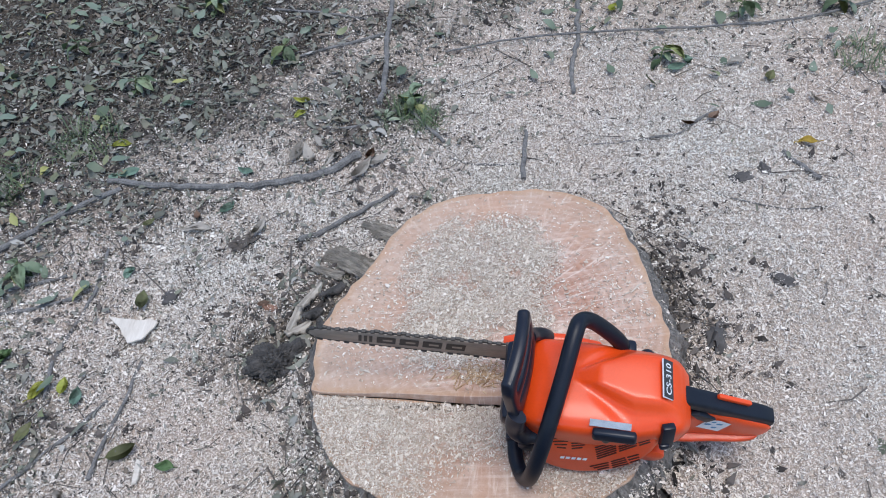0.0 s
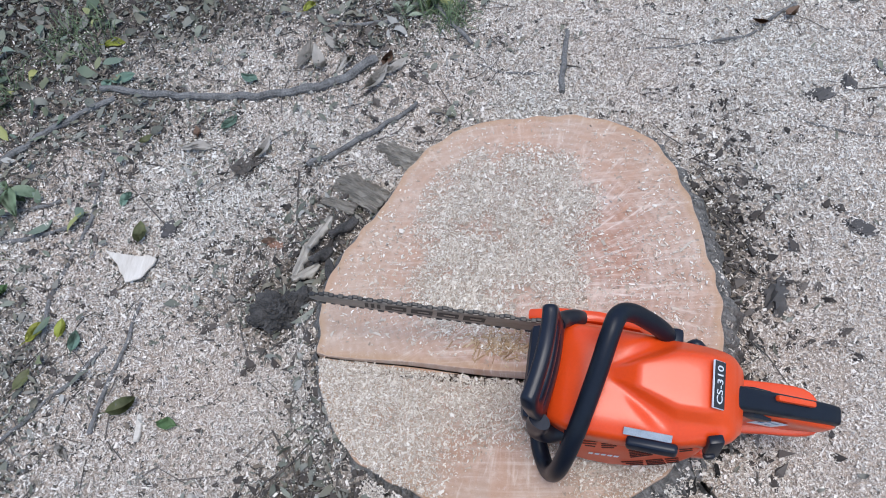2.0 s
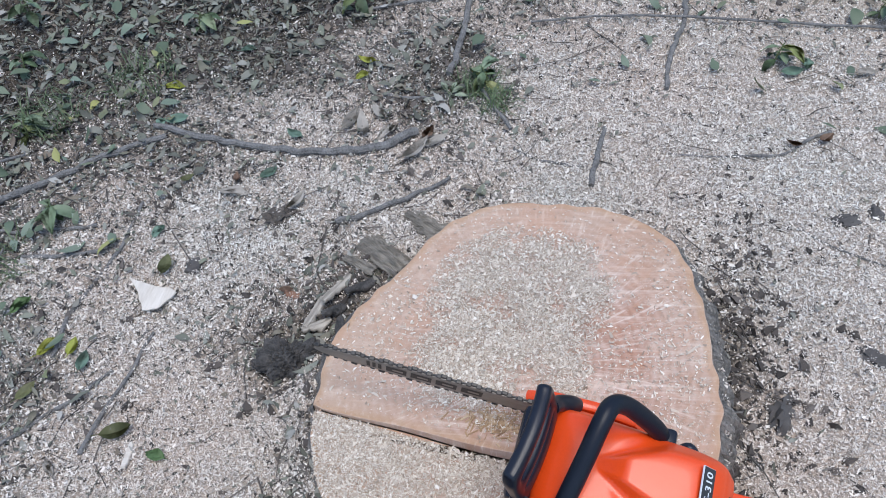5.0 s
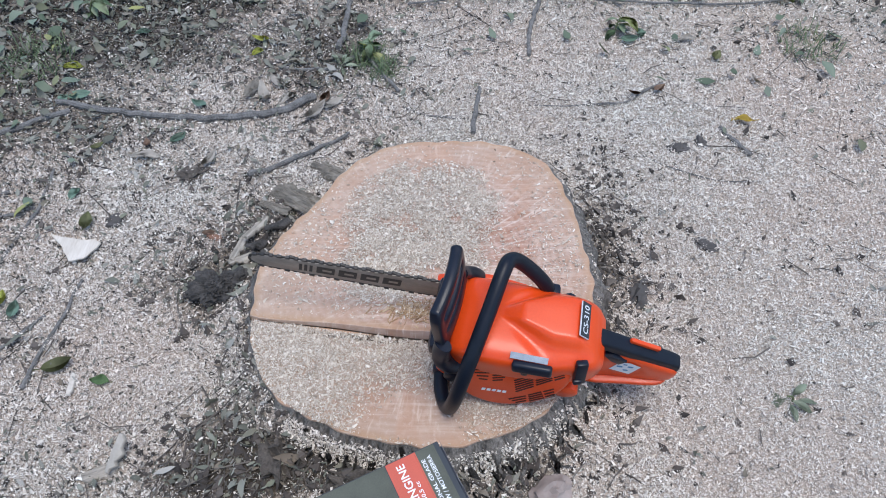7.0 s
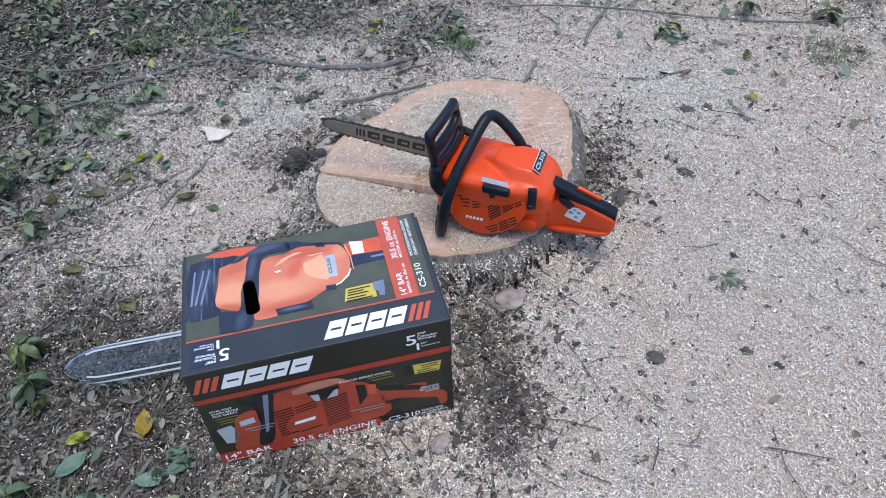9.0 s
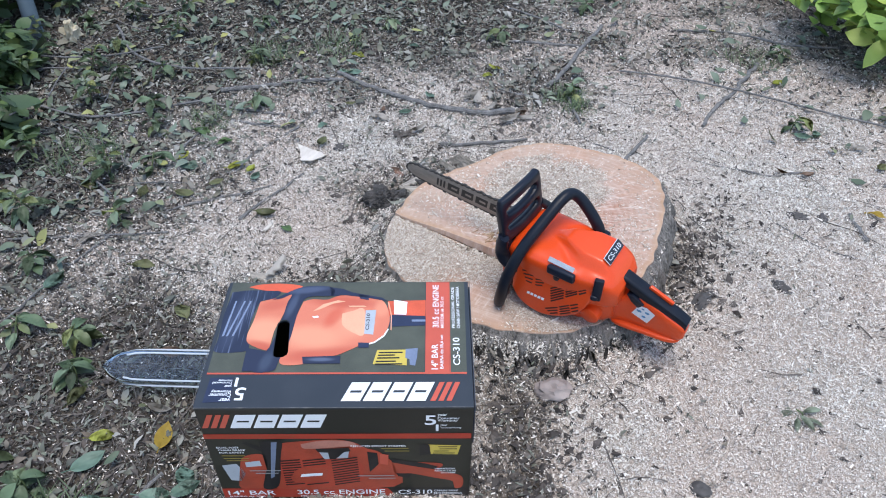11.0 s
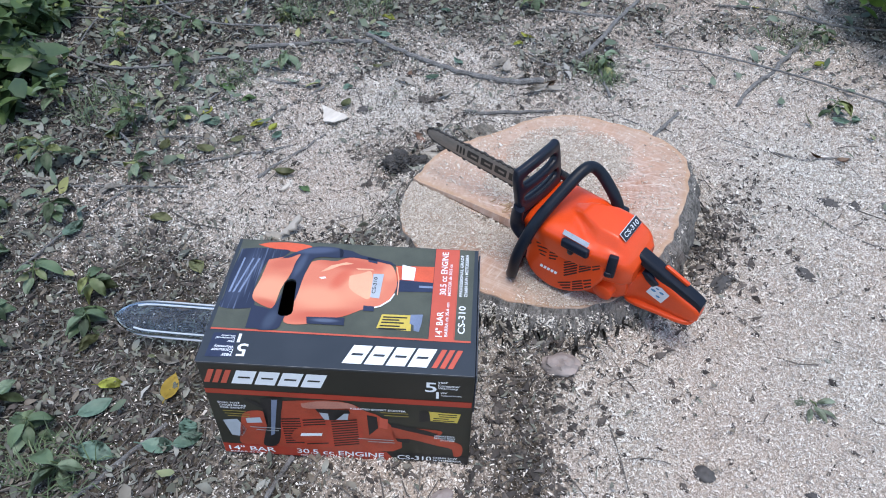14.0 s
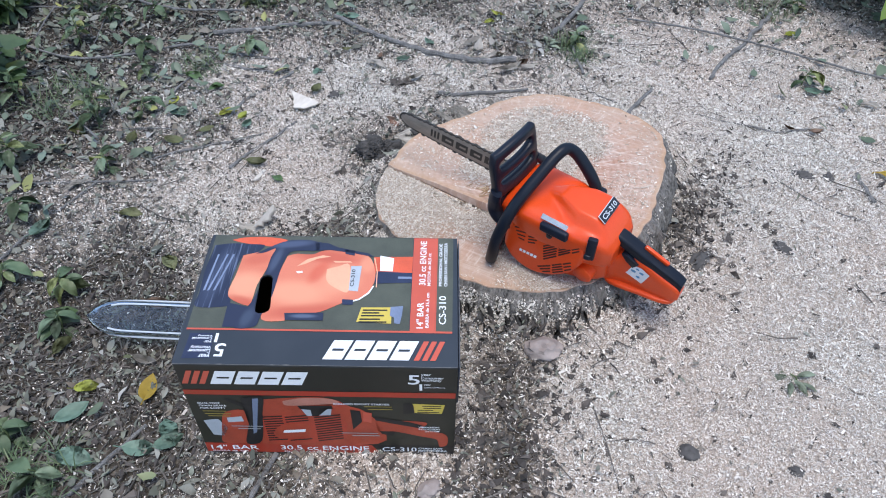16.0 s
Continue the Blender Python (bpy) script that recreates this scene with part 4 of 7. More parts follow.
PEACH, DEEP = (0.69, 0.30, 0.175), (0.40, 0.055, 0.028)
I_BODY = ink_glow("ink_pictured_cover", (0.57, 0.170, 0.098), [(*uv(0.215, 0.052), 0.09, 0.022, DEEP, -6, 0.6), (*uv(0.190, 0.178), 0.10, 0.022, DEEP, 8, 0.55), (*uv(0.172, 0.138), 0.085, 0.040, PEACH, -4, 0.75), (*uv(0.244, 0.106), 0.050, 0.048, PEACH, 0, 0.70), (*uv(0.205, 0.090), 0.018, 0.040, (0.50, 0.06, 0.025), -28, 0.5), (*uv(0.290, 0.070), 0.020, 0.030, PEACH, 0, 0.5)])
I_FRONT = ink_glow("ink_pictured_front", (0.55, 0.160, 0.090), [(*uv(0.085, 0.122), 0.060, 0.045, PEACH, 0, 0.85), (*uv(0.095, 0.060), 0.04, 0.02, DEEP, 15, 0.4), (*uv(0.085, 0.160), 0.04, 0.016, DEEP, -20, 0.6)])
I_NAVY = ink_glow("ink_pictured_rubber", (0.016, 0.022, 0.048), [(*uv(0.150, 0.022), 0.055, 0.012, (0.07, 0.09, 0.15), 8, 0.7), (*uv(0.126, 0.062), 0.010, 0.045, (0.06, 0.08, 0.13), -12, 0.7), (*uv(0.100, 0.195), 0.014, 0.030, (0.05, 0.07, 0.11), -14, 0.6), (*uv(0.192, 0.190), 0.030, 0.006, (0.12, 0.15, 0.22), 0, 0.6)])
I_GUARD = ink_glow("ink_pictured_guard", (0.015, 0.021, 0.045), [(*uv(0.030, 0.100), 0.022, 0.10, (0.045, 0.06, 0.105), -8, 0.6)], 0.36, ((200, 9, 1), (0.16, 0.20, 0.30)))

SLOT = [(0.116, 0.098), (0.121, 0.0985), (0.126, 0.102), (0.128, 0.108), (0.1345, 0.172), (0.133, 0.179), (0.127, 0.184), (0.117, 0.1855), (0.111, 0.182), (0.109, 0.175), (0.106, 0.108), (0.109, 0.101)]


def top_point(u, v):
    return Vector((u - BOX_W / 2, BOX_D / 2 - v, 0))


def cut_slot(bm):
    """Opens the hand hole through a flat print or panel."""
    ring = [top_point(*p) for p in SLOT]
    mid = sum(ring, Vector()) / len(ring)
    for a, b in zip(ring, ring[1:] + ring[:1]):
        n = Vector(((b - a).y, -(b - a).x, 0)).normalized()
        bmesh.ops.bisect_plane(bm, geom=bm.verts[:] + bm.edges[:] + bm.faces[:], plane_co=a, plane_no=n)
    sides = [(a, Vector(((b - a).y, -(b - a).x, 0))) for a, b in zip(ring, ring[1:] + ring[:1])]
    sign = 1 if (mid - sides[0][0]).dot(sides[0][1]) > 0 else -1
    gone = [f for f in bm.faces if all(sign * (f.calc_center_median() - a).xy.dot(n.xy) > 0 for a, n in sides)]
    bmesh.ops.delete(bm, geom=gone, context="FACES")
    return bm


def build_box():
    box = thing("cardboard_box", "printed dark cardboard box with orange pictures and hand hole", "box", BOX)
    t = 0.004
    # panels
    bm = bmesh.new()
    bm.faces.new([bm.verts.new((x, y, 0)) for x, y in ((-BOX_W / 2, -BOX_D / 2), (BOX_W / 2, -BOX_D / 2), (BOX_W / 2, BOX_D / 2), (-BOX_W / 2, BOX_D / 2))])
    bmesh.ops.triangulate(bm, faces=bm.faces[:])
    cut_slot(bm)
    geom = bmesh.ops.extrude_face_region(bm, geom=bm.faces[:])
    bmesh.ops.translate(bm, vec=(0, 0, -t), verts=[v for v in geom["geom"] if isinstance(v, bmesh.types.BMVert)])
    bmesh.ops.translate(bm, vec=(0, 0, BOX_H / 2), verts=bm.verts)
    lid = part("top_panel", bm, M_CARD, box, "charcoal printed top with a hand hole", smooth=False)
    front = part("front_panel", block((BOX_W, t, BOX_H - t), (0, -BOX_D / 2 + t / 2, -t / 2), 0.0008, 1), M_CARDFRONT, box, "olive printed long side with its shade in the inks")
    part("back_panel", block((BOX_W, t, BOX_H - t), (0, BOX_D / 2 - t / 2, -t / 2), 0.0008, 1), M_CARDFRONT, box)
    for s in (-1, 1):
        part("end_panel", block((t, BOX_D - 2 * t, BOX_H - t), (s * (BOX_W / 2 - t / 2), 0, -t / 2), 0.0008, 1), M_CARDSIDE, box)
        part("end_flap", block((0.0030, BOX_D - 0.012, 0.105), (s * (BOX_W / 2 + 0.0012), 0, BOX_H / 2 - 0.056), 0.001, 1, pose(0, 0, 0, 0, 0.5 * s, 0)), M_CARDSIDE, box, "slate-blue tuck flap with worn edges")
    part("bottom_panel", block((BOX_W, BOX_D, t), (0, 0, -BOX_H / 2 + t / 2), 0.0008, 1), M_KRAFT, box)
    up = Matrix.Translation((0, 0, BOX_H / 2))
    face = Matrix(((1, 0, 0, -BOX_W / 2), (0, 0, -1, -BOX_D / 2), (0, 1, 0, BOX_H / 2), (0, 0, 0, 1)))

    def on_top(name, material, layer, pts, label="", soft=False):
        bm = bmesh.new()
        if soft:
            pts = [(p.x, p.y) for p in spline([(*p, 0) for p in pts + pts[:1]], 4)][:-1]
        bm.faces.new([bm.verts.new(top_point(*p)) for p in pts])
        bmesh.ops.triangulate(bm, faces=bm.faces[:])
        cut_slot(bm)
        bmesh.ops.translate(bm, vec=(0, 0, BOX_H / 2 + 0.00025 * layer), verts=bm.verts)
        part(name, bm, material, lid, label, smooth=False)

    def on_front(name, material, layer, pts, label="", soft=False):
        bm = bmesh.new()
        if soft:
            pts = [(p.x, p.y) for p in spline([(*p, 0) for p in pts + pts[:1]], 4)][:-1]
        bm.faces.new([bm.verts.new(face @ Vector((u, -v, 0.00025 * layer))) for u, v in pts])
        bmesh.ops.triangulate(bm, faces=bm.faces[:])
        part(name, bm, material, front, label, smooth=False)

    def words_top(text, material, u, v, w, h, turn, layer=3):
        lettering(text, material, lid, up @ Matrix.Translation(top_point(u, v) + Vector((0, 0, 0.00025 * layer))) @ pose(0, 0, 0, 0, 0, turn), w, h)

    def words_front(text, material, u, v, w, h, layer=4):
        lettering(text, material, front, face @ Matrix.Translation((u, -v, 0.00025 * layer)), w, h)

    # scuffed pale edges along the top
    def worn(name, a, b, side, seed):
        r = random.Random(seed)
        bm, a, b = bmesh.new(), Vector(a), Vector(b)
        rows = []
        for k in range(61):
            w = 0.0003 + (0.0016 * r.random() ** 6 if r.random() < 0.5 else 0)
            p = a + (b - a) * k / 60
            rows.append([bm.verts.new(p + Vector(side) * w), bm.verts.new(p), bm.verts.new(p + Vector((0, 0, -w)) + Vector(side) * -0.0002)])
        for p, q in zip(rows, rows[1:]):
            bm.faces.new((p[0], p[1], q[1], q[0]))
            bm.faces.new((p[1], p[2], q[2], q[1]))
        part(name, bm, I_SCUFF, box, "thin scuffed pale edge", smooth=False)
    h = BOX_H / 2 + 0.0006
    worn("worn_edge", (-BOX_W / 2, -BOX_D / 2 - 0.0008, h), (BOX_W / 2, -BOX_D / 2 - 0.0008, h), (0, 1, 0), 1)
    worn("worn_edge", (BOX_W / 2 + 0.0030, -BOX_D / 2, h), (BOX_W / 2 + 0.0030, BOX_D / 2, h), (-1, 0, 0), 2)
    worn("worn_edge", (-BOX_W / 2 - 0.0030, -BOX_D / 2, h), (-BOX_W / 2 - 0.0030, BOX_D / 2, h), (1, 0, 0), 3)
    # top: picture field, bands and lines
    on_top("picture_field", I_OLIVE, 1, [(0.006, 0.001), (0.369, 0.001), (0.369, 0.217), (0.006, 0.217)], "olive green picture field")
    on_top("red_band", I_RED, 1, [(0.370, 0.001), (0.4125, 0.001), (0.4110, 0.218), (0.370, 0.218)], "orange-red band")
    on_top("olive_band", I_OLIVE, 1, [(0.4142, 0.001), (0.442, 0.001), (0.440, 0.218), (0.4125, 0.218)])
    on_top("band_line", I_RED, 2, [(0.4126, 0.001), (0.4142, 0.001), (0.4128, 0.218), (0.4112, 0.218)])
    on_top("red_line", I_RED, 2, [(0.006, 0.217), (0.440, 0.2175), (0.440, 0.2215), (0.006, 0.2205)], "thin red line")
    # top: the pictured saw
    on_top("pictured_far_side", I_ORANGE, 2, [(0.038, 0.013), (0.060, 0.006), (0.099, 0.004), (0.138, 0.011), (0.130, 0.028), (0.095, 0.026), (0.060, 0.020)], soft=True)
    on_top("pictured_guard", I_GUARD, 3, [(0.010, 0.027), (0.040, 0.022), (0.075, 0.023), (0.100, 0.026), (0.087, 0.046), (0.066, 0.052), (0.058, 0.096), (0.057, 0.142), (0.065, 0.158), (0.059, 0.171), (0.009, 0.172), (0.008, 0.142), (0.006, 0.086)], "blue-black pictured hand guard", soft=True)
    for u0, u1 in ((0.020, 0.036), (0.030, 0.047), (0.013, 0.020)):
        on_top("pictured_sheen", I_STEELB, 4, [(u1, 0.050), (u1 + 0.003, 0.050), (u0 + 0.004, 0.135), (u0, 0.137)])
    on_top("pictured_front", I_FRONT, 4, [(0.066, 0.052), (0.092, 0.043), (0.121, 0.034), (0.117, 0.065), (0.110, 0.097), (0.103, 0.124), (0.101, 0.156), (0.096, 0.169), (0.064, 0.154), (0.057, 0.135), (0.062, 0.100)], "orange pictured engine front", soft=True)
    on_top("pictured_body", I_BODY, 4, [(0.145, 0.052), (0.161, 0.046), (0.188, 0.047), (0.204, 0.039), (0.221, 0.035), (0.252, 0.037), (0.280, 0.043), (0.296, 0.058), (0.304, 0.085), (0.305, 0.108), (0.296, 0.135), (0.281, 0.150), (0.254, 0.160), (0.219, 0.180), (0.184, 0.187), (0.162, 0.200), (0.124, 0.198), (0.128, 0.160), (0.133, 0.120), (0.138, 0.085)], "orange pictured engine cover", soft=True)
    on_top("pictured_glint", I_WHITE, 6, [(0.165, 0.090), (0.176, 0.088), (0.178, 0.092), (0.170, 0.094)])
    for pts in ([(0.165, 0.077), (0.182, 0.059), (0.208, 0.049), (0.223, 0.052), (0.199, 0.058), (0.179, 0.071)], [(0.228, 0.063), (0.258, 0.0628), (0.262, 0.066), (0.232, 0.0666)], [(0.300, 0.054), (0.307, 0.087), (0.308, 0.123), (0.3097, 0.124), (0.309, 0.087), (0.3025, 0.0547)]):
        on_top("pictured_highlight", I_PEACH, 5, pts)
    on_top("pictured_rib", I_PEACH, 5, [(0.219, 0.083), (0.238, 0.076), (0.258, 0.072), (0.262, 0.133), (0.242, 0.129), (0.222, 0.111)], soft=True)
    on_top("pictured_edge", I_WHITE, 5, [(0.255, 0.160), (0.281, 0.150), (0.296, 0.135), (0.303, 0.120), (0.305, 0.121), (0.298, 0.138), (0.282, 0.153), (0.256, 0.163)])
    on_top("pictured_handle", I_NAVY, 6, [(0.087, 0.048), (0.126, 0.020), (0.155, 0.011), (0.194, 0.015), (0.197, 0.037), (0.160, 0.039), (0.145, 0.049), (0.138, 0.084), (0.133, 0.148), (0.122, 0.190), (0.115, 0.214), (0.080, 0.215), (0.092, 0.180), (0.103, 0.154), (0.112, 0.100), (0.116, 0.056), (0.121, 0.034), (0.104, 0.044)], "blue-black pictured handle", soft=True)
    on_top("pictured_handle_foot", I_NAVY, 5, [(0.063, 0.215), (0.062, 0.163), (0.083, 0.168), (0.098, 0.172), (0.086, 0.215)])
    on_top("pictured_handle_back", I_NAVY, 6, [(0.190, 0.015), (0.215, 0.019), (0.234, 0.029), (0.290, 0.043), (0.300, 0.052), (0.263, 0.043), (0.221, 0.036), (0.195, 0.038)])
    on_top("pictured_slider", I_NAVY, 6, [(0.160, 0.184), (0.225, 0.182), (0.226, 0.199), (0.163, 0.199)])
    on_top("pictured_plate", I_GREY, 6, [(0.261, 0.075), (0.280, 0.074), (0.278, 0.134), (0.262, 0.132)])
    words_top("CS-310", I_BLACK, 0.2665, 0.103, 0.040, 0.0065, 90, 7)
    on_top("pictured_clip", I_BLUE, 6, [(0.246, 0.033), (0.264, 0.037), (0.265, 0.049), (0.248, 0.045)])
    on_top("pictured_clip", I_BLUE, 6, [(0.253, 0.152), (0.272, 0.153), (0.272, 0.164), (0.254, 0.164)])
    on_top("pictured_rear", I_ORANGE, 3, [(0.300, 0.051), (0.3695, 0.049), (0.3695, 0.112), (0.303, 0.090)])
    on_top("pictured_label", I_WHITE, 5, [(0.311, 0.048), (0.336, 0.054), (0.335, 0.086), (0.313, 0.085)])
    on_top("pictured_grip", I_BLUE, 4, [(0.306, 0.086), (0.3695, 0.089), (0.3695, 0.112), (0.305, 0.115)])
    on_top("pictured_grip_slot", I_STEELB, 5, [(0.345, 0.098), (0.3695, 0.098), (0.3695, 0.103), (0.345, 0.103)])
    on_top("yellow_panel", I_YELLOW, 3, [(0.287, 0.169), (0.338, 0.168), (0.339, 0.203), (0.281, 0.200)], "yellow notice panel")
    for k, (u0, u1) in enumerate(((0.290, 0.331), (0.289, 0.318), (0.288, 0.326), (0.286, 0.320), (0.285, 0.331))):
        v = 0.1735 + 0.006 * k + (0.0015 if k > 2 else 0)
        on_top("notice_bar", I_BLACK, 4, [(u0, v), (u1, v - 0.0005), (u1, v + 0.0024), (u0, v + 0.003)])
    on_top("notice_icon", I_STEELB, 4, [(0.336, 0.167), (0.357, 0.165), (0.356, 0.185), (0.353, 0.204), (0.344, 0.202), (0.343, 0.190), (0.336, 0.187)])
    # top: words in the bands, read from the right end
    words_top('14" BAR', I_WHITE, 0.386, 0.184, 0.056, 0.0115, 90)
    words_top("BARRA de 35,6 cm", I_WHITE, 0.3985, 0.1725, 0.076, 0.0066, 90)
    words_top("30.5 cc ENGINE", I_WHITE, 0.388, 0.063, 0.108, 0.0115, 90)
    words_top("MOTOR de 30,5 cc", I_WHITE, 0.4000, 0.079, 0.078, 0.0066, 90)
    words_top("CS-310", I_WHITE, 0.4235, 0.172, 0.062, 0.0120, 90)
    words_top("PROFESSIONAL GRADE", I_WHITE, 0.4195, 0.067, 0.103, 0.0055, 90)
    words_top("CHAIN SAW / MOTOSIERRA", I_WHITE, 0.4285, 0.066, 0.106, 0.0060, 90)

    def emblem(put, u, v, w, h, flip, gap):
        """The maker's mark as four slanted white blocks and three red stripes."""
        s = -1 if flip else 1
        lean = 0.40 * h

        def quad(a, b, y0, y1):
            def q(x, y):
                return (u + s * (x + lean * (0.5 - (y / h + 0.5))), v + s * y)
            return [q(a, y0), q(b, y0), q(b, y1), q(a, y1)]
        for k in range(3):
            a = -w / 2 + 0.072 * w * k
            put("emblem_stripe", I_RED, 3, quad(a, a + 0.048 * w, -h / 2, h / 2), "slanted orange-red stripe")
        for k in range(4):
            a = -w / 2 + 0.235 * w + 0.196 * w * k
            put("emblem_block", I_WHITE, 3, quad(a, a + 0.172 * w, -h / 2, h / 2), "slanted white block")
            cut = (0.035, 0.137, -0.06, 0.06)
            put("emblem_gap", gap, 4, quad(a + cut[0] * w, a + cut[1] * w, cut[2] * h, cut[3] * h))

    emblem(on_top, 0.331, 0.2575, 0.180, 0.038, True, M_CARD)
    emblem(on_front, 0.108, 0.036, 0.195, 0.036, False, M_CARDFRONT)
    on_top("warranty_field", I_BLUE, 2, [(0.014, 0.228), (0.052, 0.227), (0.057, 0.277), (0.012, 0.278)])
    words_top("5", I_WHITE, 0.0690, 0.2610, 0.0170, 0.0260, 180)
    words_top("year", I_WHITE, 0.0465, 0.2710, 0.018, 0.0080, 180)
    words_top("Consumer", I_WHITE, 0.0370, 0.2635, 0.036, 0.0070, 180)
    words_top("Warranty", I_WHITE, 0.0380, 0.2555, 0.033, 0.0070, 180)
    words_top("1", I_WHITE, 0.0590, 0.2370, 0.0048, 0.0185, 180)
    words_top("year", I_WHITE, 0.0465, 0.2440, 0.012, 0.0052, 180)
    words_top("Commercial", I_WHITE, 0.0360, 0.2385, 0.032, 0.0045, 180)
    words_top("Warranty", I_WHITE, 0.0400, 0.2330, 0.024, 0.0045, 180)
    # front: line, picture, bands, in inks darkened to hold this side's shade
    on_front("red_line", I_REDSHADE, 2, [(0.000, 0.072), (0.447, 0.072), (0.447, 0.087), (0.000, 0.085)], "thick orange-red line")
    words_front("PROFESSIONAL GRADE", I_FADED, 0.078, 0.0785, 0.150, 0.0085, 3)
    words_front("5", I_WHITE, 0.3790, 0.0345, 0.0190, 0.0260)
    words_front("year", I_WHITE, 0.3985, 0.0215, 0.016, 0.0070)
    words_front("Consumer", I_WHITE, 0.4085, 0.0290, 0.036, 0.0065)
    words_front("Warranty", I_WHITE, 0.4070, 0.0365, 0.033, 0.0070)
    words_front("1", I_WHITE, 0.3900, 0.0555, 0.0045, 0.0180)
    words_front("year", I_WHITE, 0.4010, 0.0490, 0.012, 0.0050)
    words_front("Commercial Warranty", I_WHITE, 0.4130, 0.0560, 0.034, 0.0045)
    on_front("picture_field", I_OLIVESHADE, 1, [(0.000, 0.086), (0.447, 0.088), (0.447, 0.240), (0.000, 0.240)], "olive green picture field")
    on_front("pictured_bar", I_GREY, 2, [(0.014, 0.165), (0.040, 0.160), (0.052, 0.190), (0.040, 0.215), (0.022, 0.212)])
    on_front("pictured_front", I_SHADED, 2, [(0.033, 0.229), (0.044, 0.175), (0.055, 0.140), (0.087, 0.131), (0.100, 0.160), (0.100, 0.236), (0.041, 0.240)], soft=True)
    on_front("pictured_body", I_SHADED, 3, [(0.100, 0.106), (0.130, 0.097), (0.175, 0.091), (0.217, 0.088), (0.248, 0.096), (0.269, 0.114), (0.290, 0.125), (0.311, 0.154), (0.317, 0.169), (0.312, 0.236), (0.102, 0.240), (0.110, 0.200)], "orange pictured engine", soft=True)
    on_front("pictured_gloss", I_GLOSS, 4, [(0.159, 0.101), (0.196, 0.0905), (0.239, 0.0925), (0.252, 0.1045), (0.216, 0.111), (0.165, 0.1145)], "pale gloss on the pictured engine", soft=True)
    on_front("pictured_top_light", I_RED, 3, [(0.170, 0.097), (0.217, 0.092), (0.250, 0.104), (0.240, 0.112), (0.185, 0.112)])
    on_front("pictured_grille", I_DARKRED, 4, [(0.112, 0.150), (0.250, 0.145), (0.262, 0.170), (0.258, 0.215), (0.205, 0.234), (0.116, 0.236)])
    for k in range(11):
        v = 0.1495 + 0.0076 * k
        for u0, u1, rise in ((0.118, 0.152, 0.004), (0.156, 0.196, 0.007), (0.206, 0.252, 0.011)):
            if not (3 <= k <= 9 and u0 > 0.13 and u0 < 0.20):
                on_front("pictured_vent", I_BLACK, 5, [(u0, v), (u1, v - rise), (u1, v - rise + 0.0036), (u0, v + 0.0036)])
    on_front("pictured_badge", I_SHADED, 6, [(0.130, 0.202), (0.147, 0.176), (0.192, 0.171), (0.197, 0.185), (0.185, 0.211), (0.138, 0.219)], soft=True)
    on_front("badge_mark", I_WHITE, 7, [(0.150, 0.192), (0.188, 0.188), (0.186, 0.197), (0.147, 0.201)], "small white slanted mark")
    on_front("pictured_choke", I_GREY, 5, [(0.185, 0.116), (0.240, 0.115), (0.236, 0.142), (0.195, 0.146)])
    on_front("pictured_choke_knob", I_BLACK, 6, [(0.182, 0.114), (0.240, 0.112), (0.242, 0.122), (0.216, 0.126), (0.214, 0.146), (0.204, 0.146), (0.203, 0.126), (0.186, 0.124)])
    on_front("pictured_latch", I_BLACK, 5, [(0.270, 0.124), (0.287, 0.128), (0.288, 0.162), (0.271, 0.187)])
    on_front("pictured_glint", I_RED, 5, [(0.292, 0.130), (0.306, 0.134), (0.304, 0.165), (0.290, 0.160)])
    on_front("pictured_rear", I_SHADED, 3, [(0.311, 0.157), (0.391, 0.160), (0.398, 0.172), (0.387, 0.183), (0.425, 0.196), (0.436, 0.210), (0.435, 0.237), (0.422, 0.242), (0.418, 0.219), (0.385, 0.207), (0.340, 0.192), (0.316, 0.196)], "orange pictured rear handle", soft=True)
    on_front("pictured_grip", I_BLACK, 4, [(0.310, 0.146), (0.372, 0.162), (0.391, 0.171), (0.385, 0.180), (0.340, 0.167), (0.311, 0.157)])
    on_front("pictured_trigger", I_BLACK, 4, [(0.317, 0.192), (0.345, 0.193), (0.340, 0.207), (0.321, 0.202)])
    on_front("pictured_handle", I_BLACK, 6, [(0.090, 0.094), (0.127, 0.089), (0.120, 0.140), (0.105, 0.229), (0.077, 0.239), (0.084, 0.200), (0.096, 0.150)], "black pictured front handle", soft=True)
    on_front("pictured_handle_sheen", I_STEELB, 7, [(0.110, 0.094), (0.120, 0.093), (0.101, 0.200), (0.094, 0.205)])
    on_front("pictured_guard", I_BLACK, 4, [(0.060, 0.097), (0.068, 0.094), (0.094, 0.112), (0.094, 0.124), (0.084, 0.118)])
    on_front("pictured_label", I_GREY, 4, [(0.056, 0.155), (0.082, 0.150), (0.084, 0.166), (0.056, 0.170)])
    on_front("yellow_panel", I_YELLOW, 3, [(0.375, 0.104), (0.430, 0.107), (0.425, 0.134), (0.378, 0.132)], "yellow notice panel")
    on_front("notice_icon", I_BLACK, 4, [(0.360, 0.104), (0.370, 0.101), (0.377, 0.106), (0.379, 0.132), (0.360, 0.136)])
    for k, (u0, u1) in enumerate(((0.392, 0.424), (0.394, 0.424), (0.384, 0.410), (0.383, 0.420))):
        v = 0.1095 + 0.0062 * k
        on_front("notice_bar", I_BLACK, 4, [(u0, v), (u1, v), (u1, v + 0.0024), (u0, v + 0.0024)])
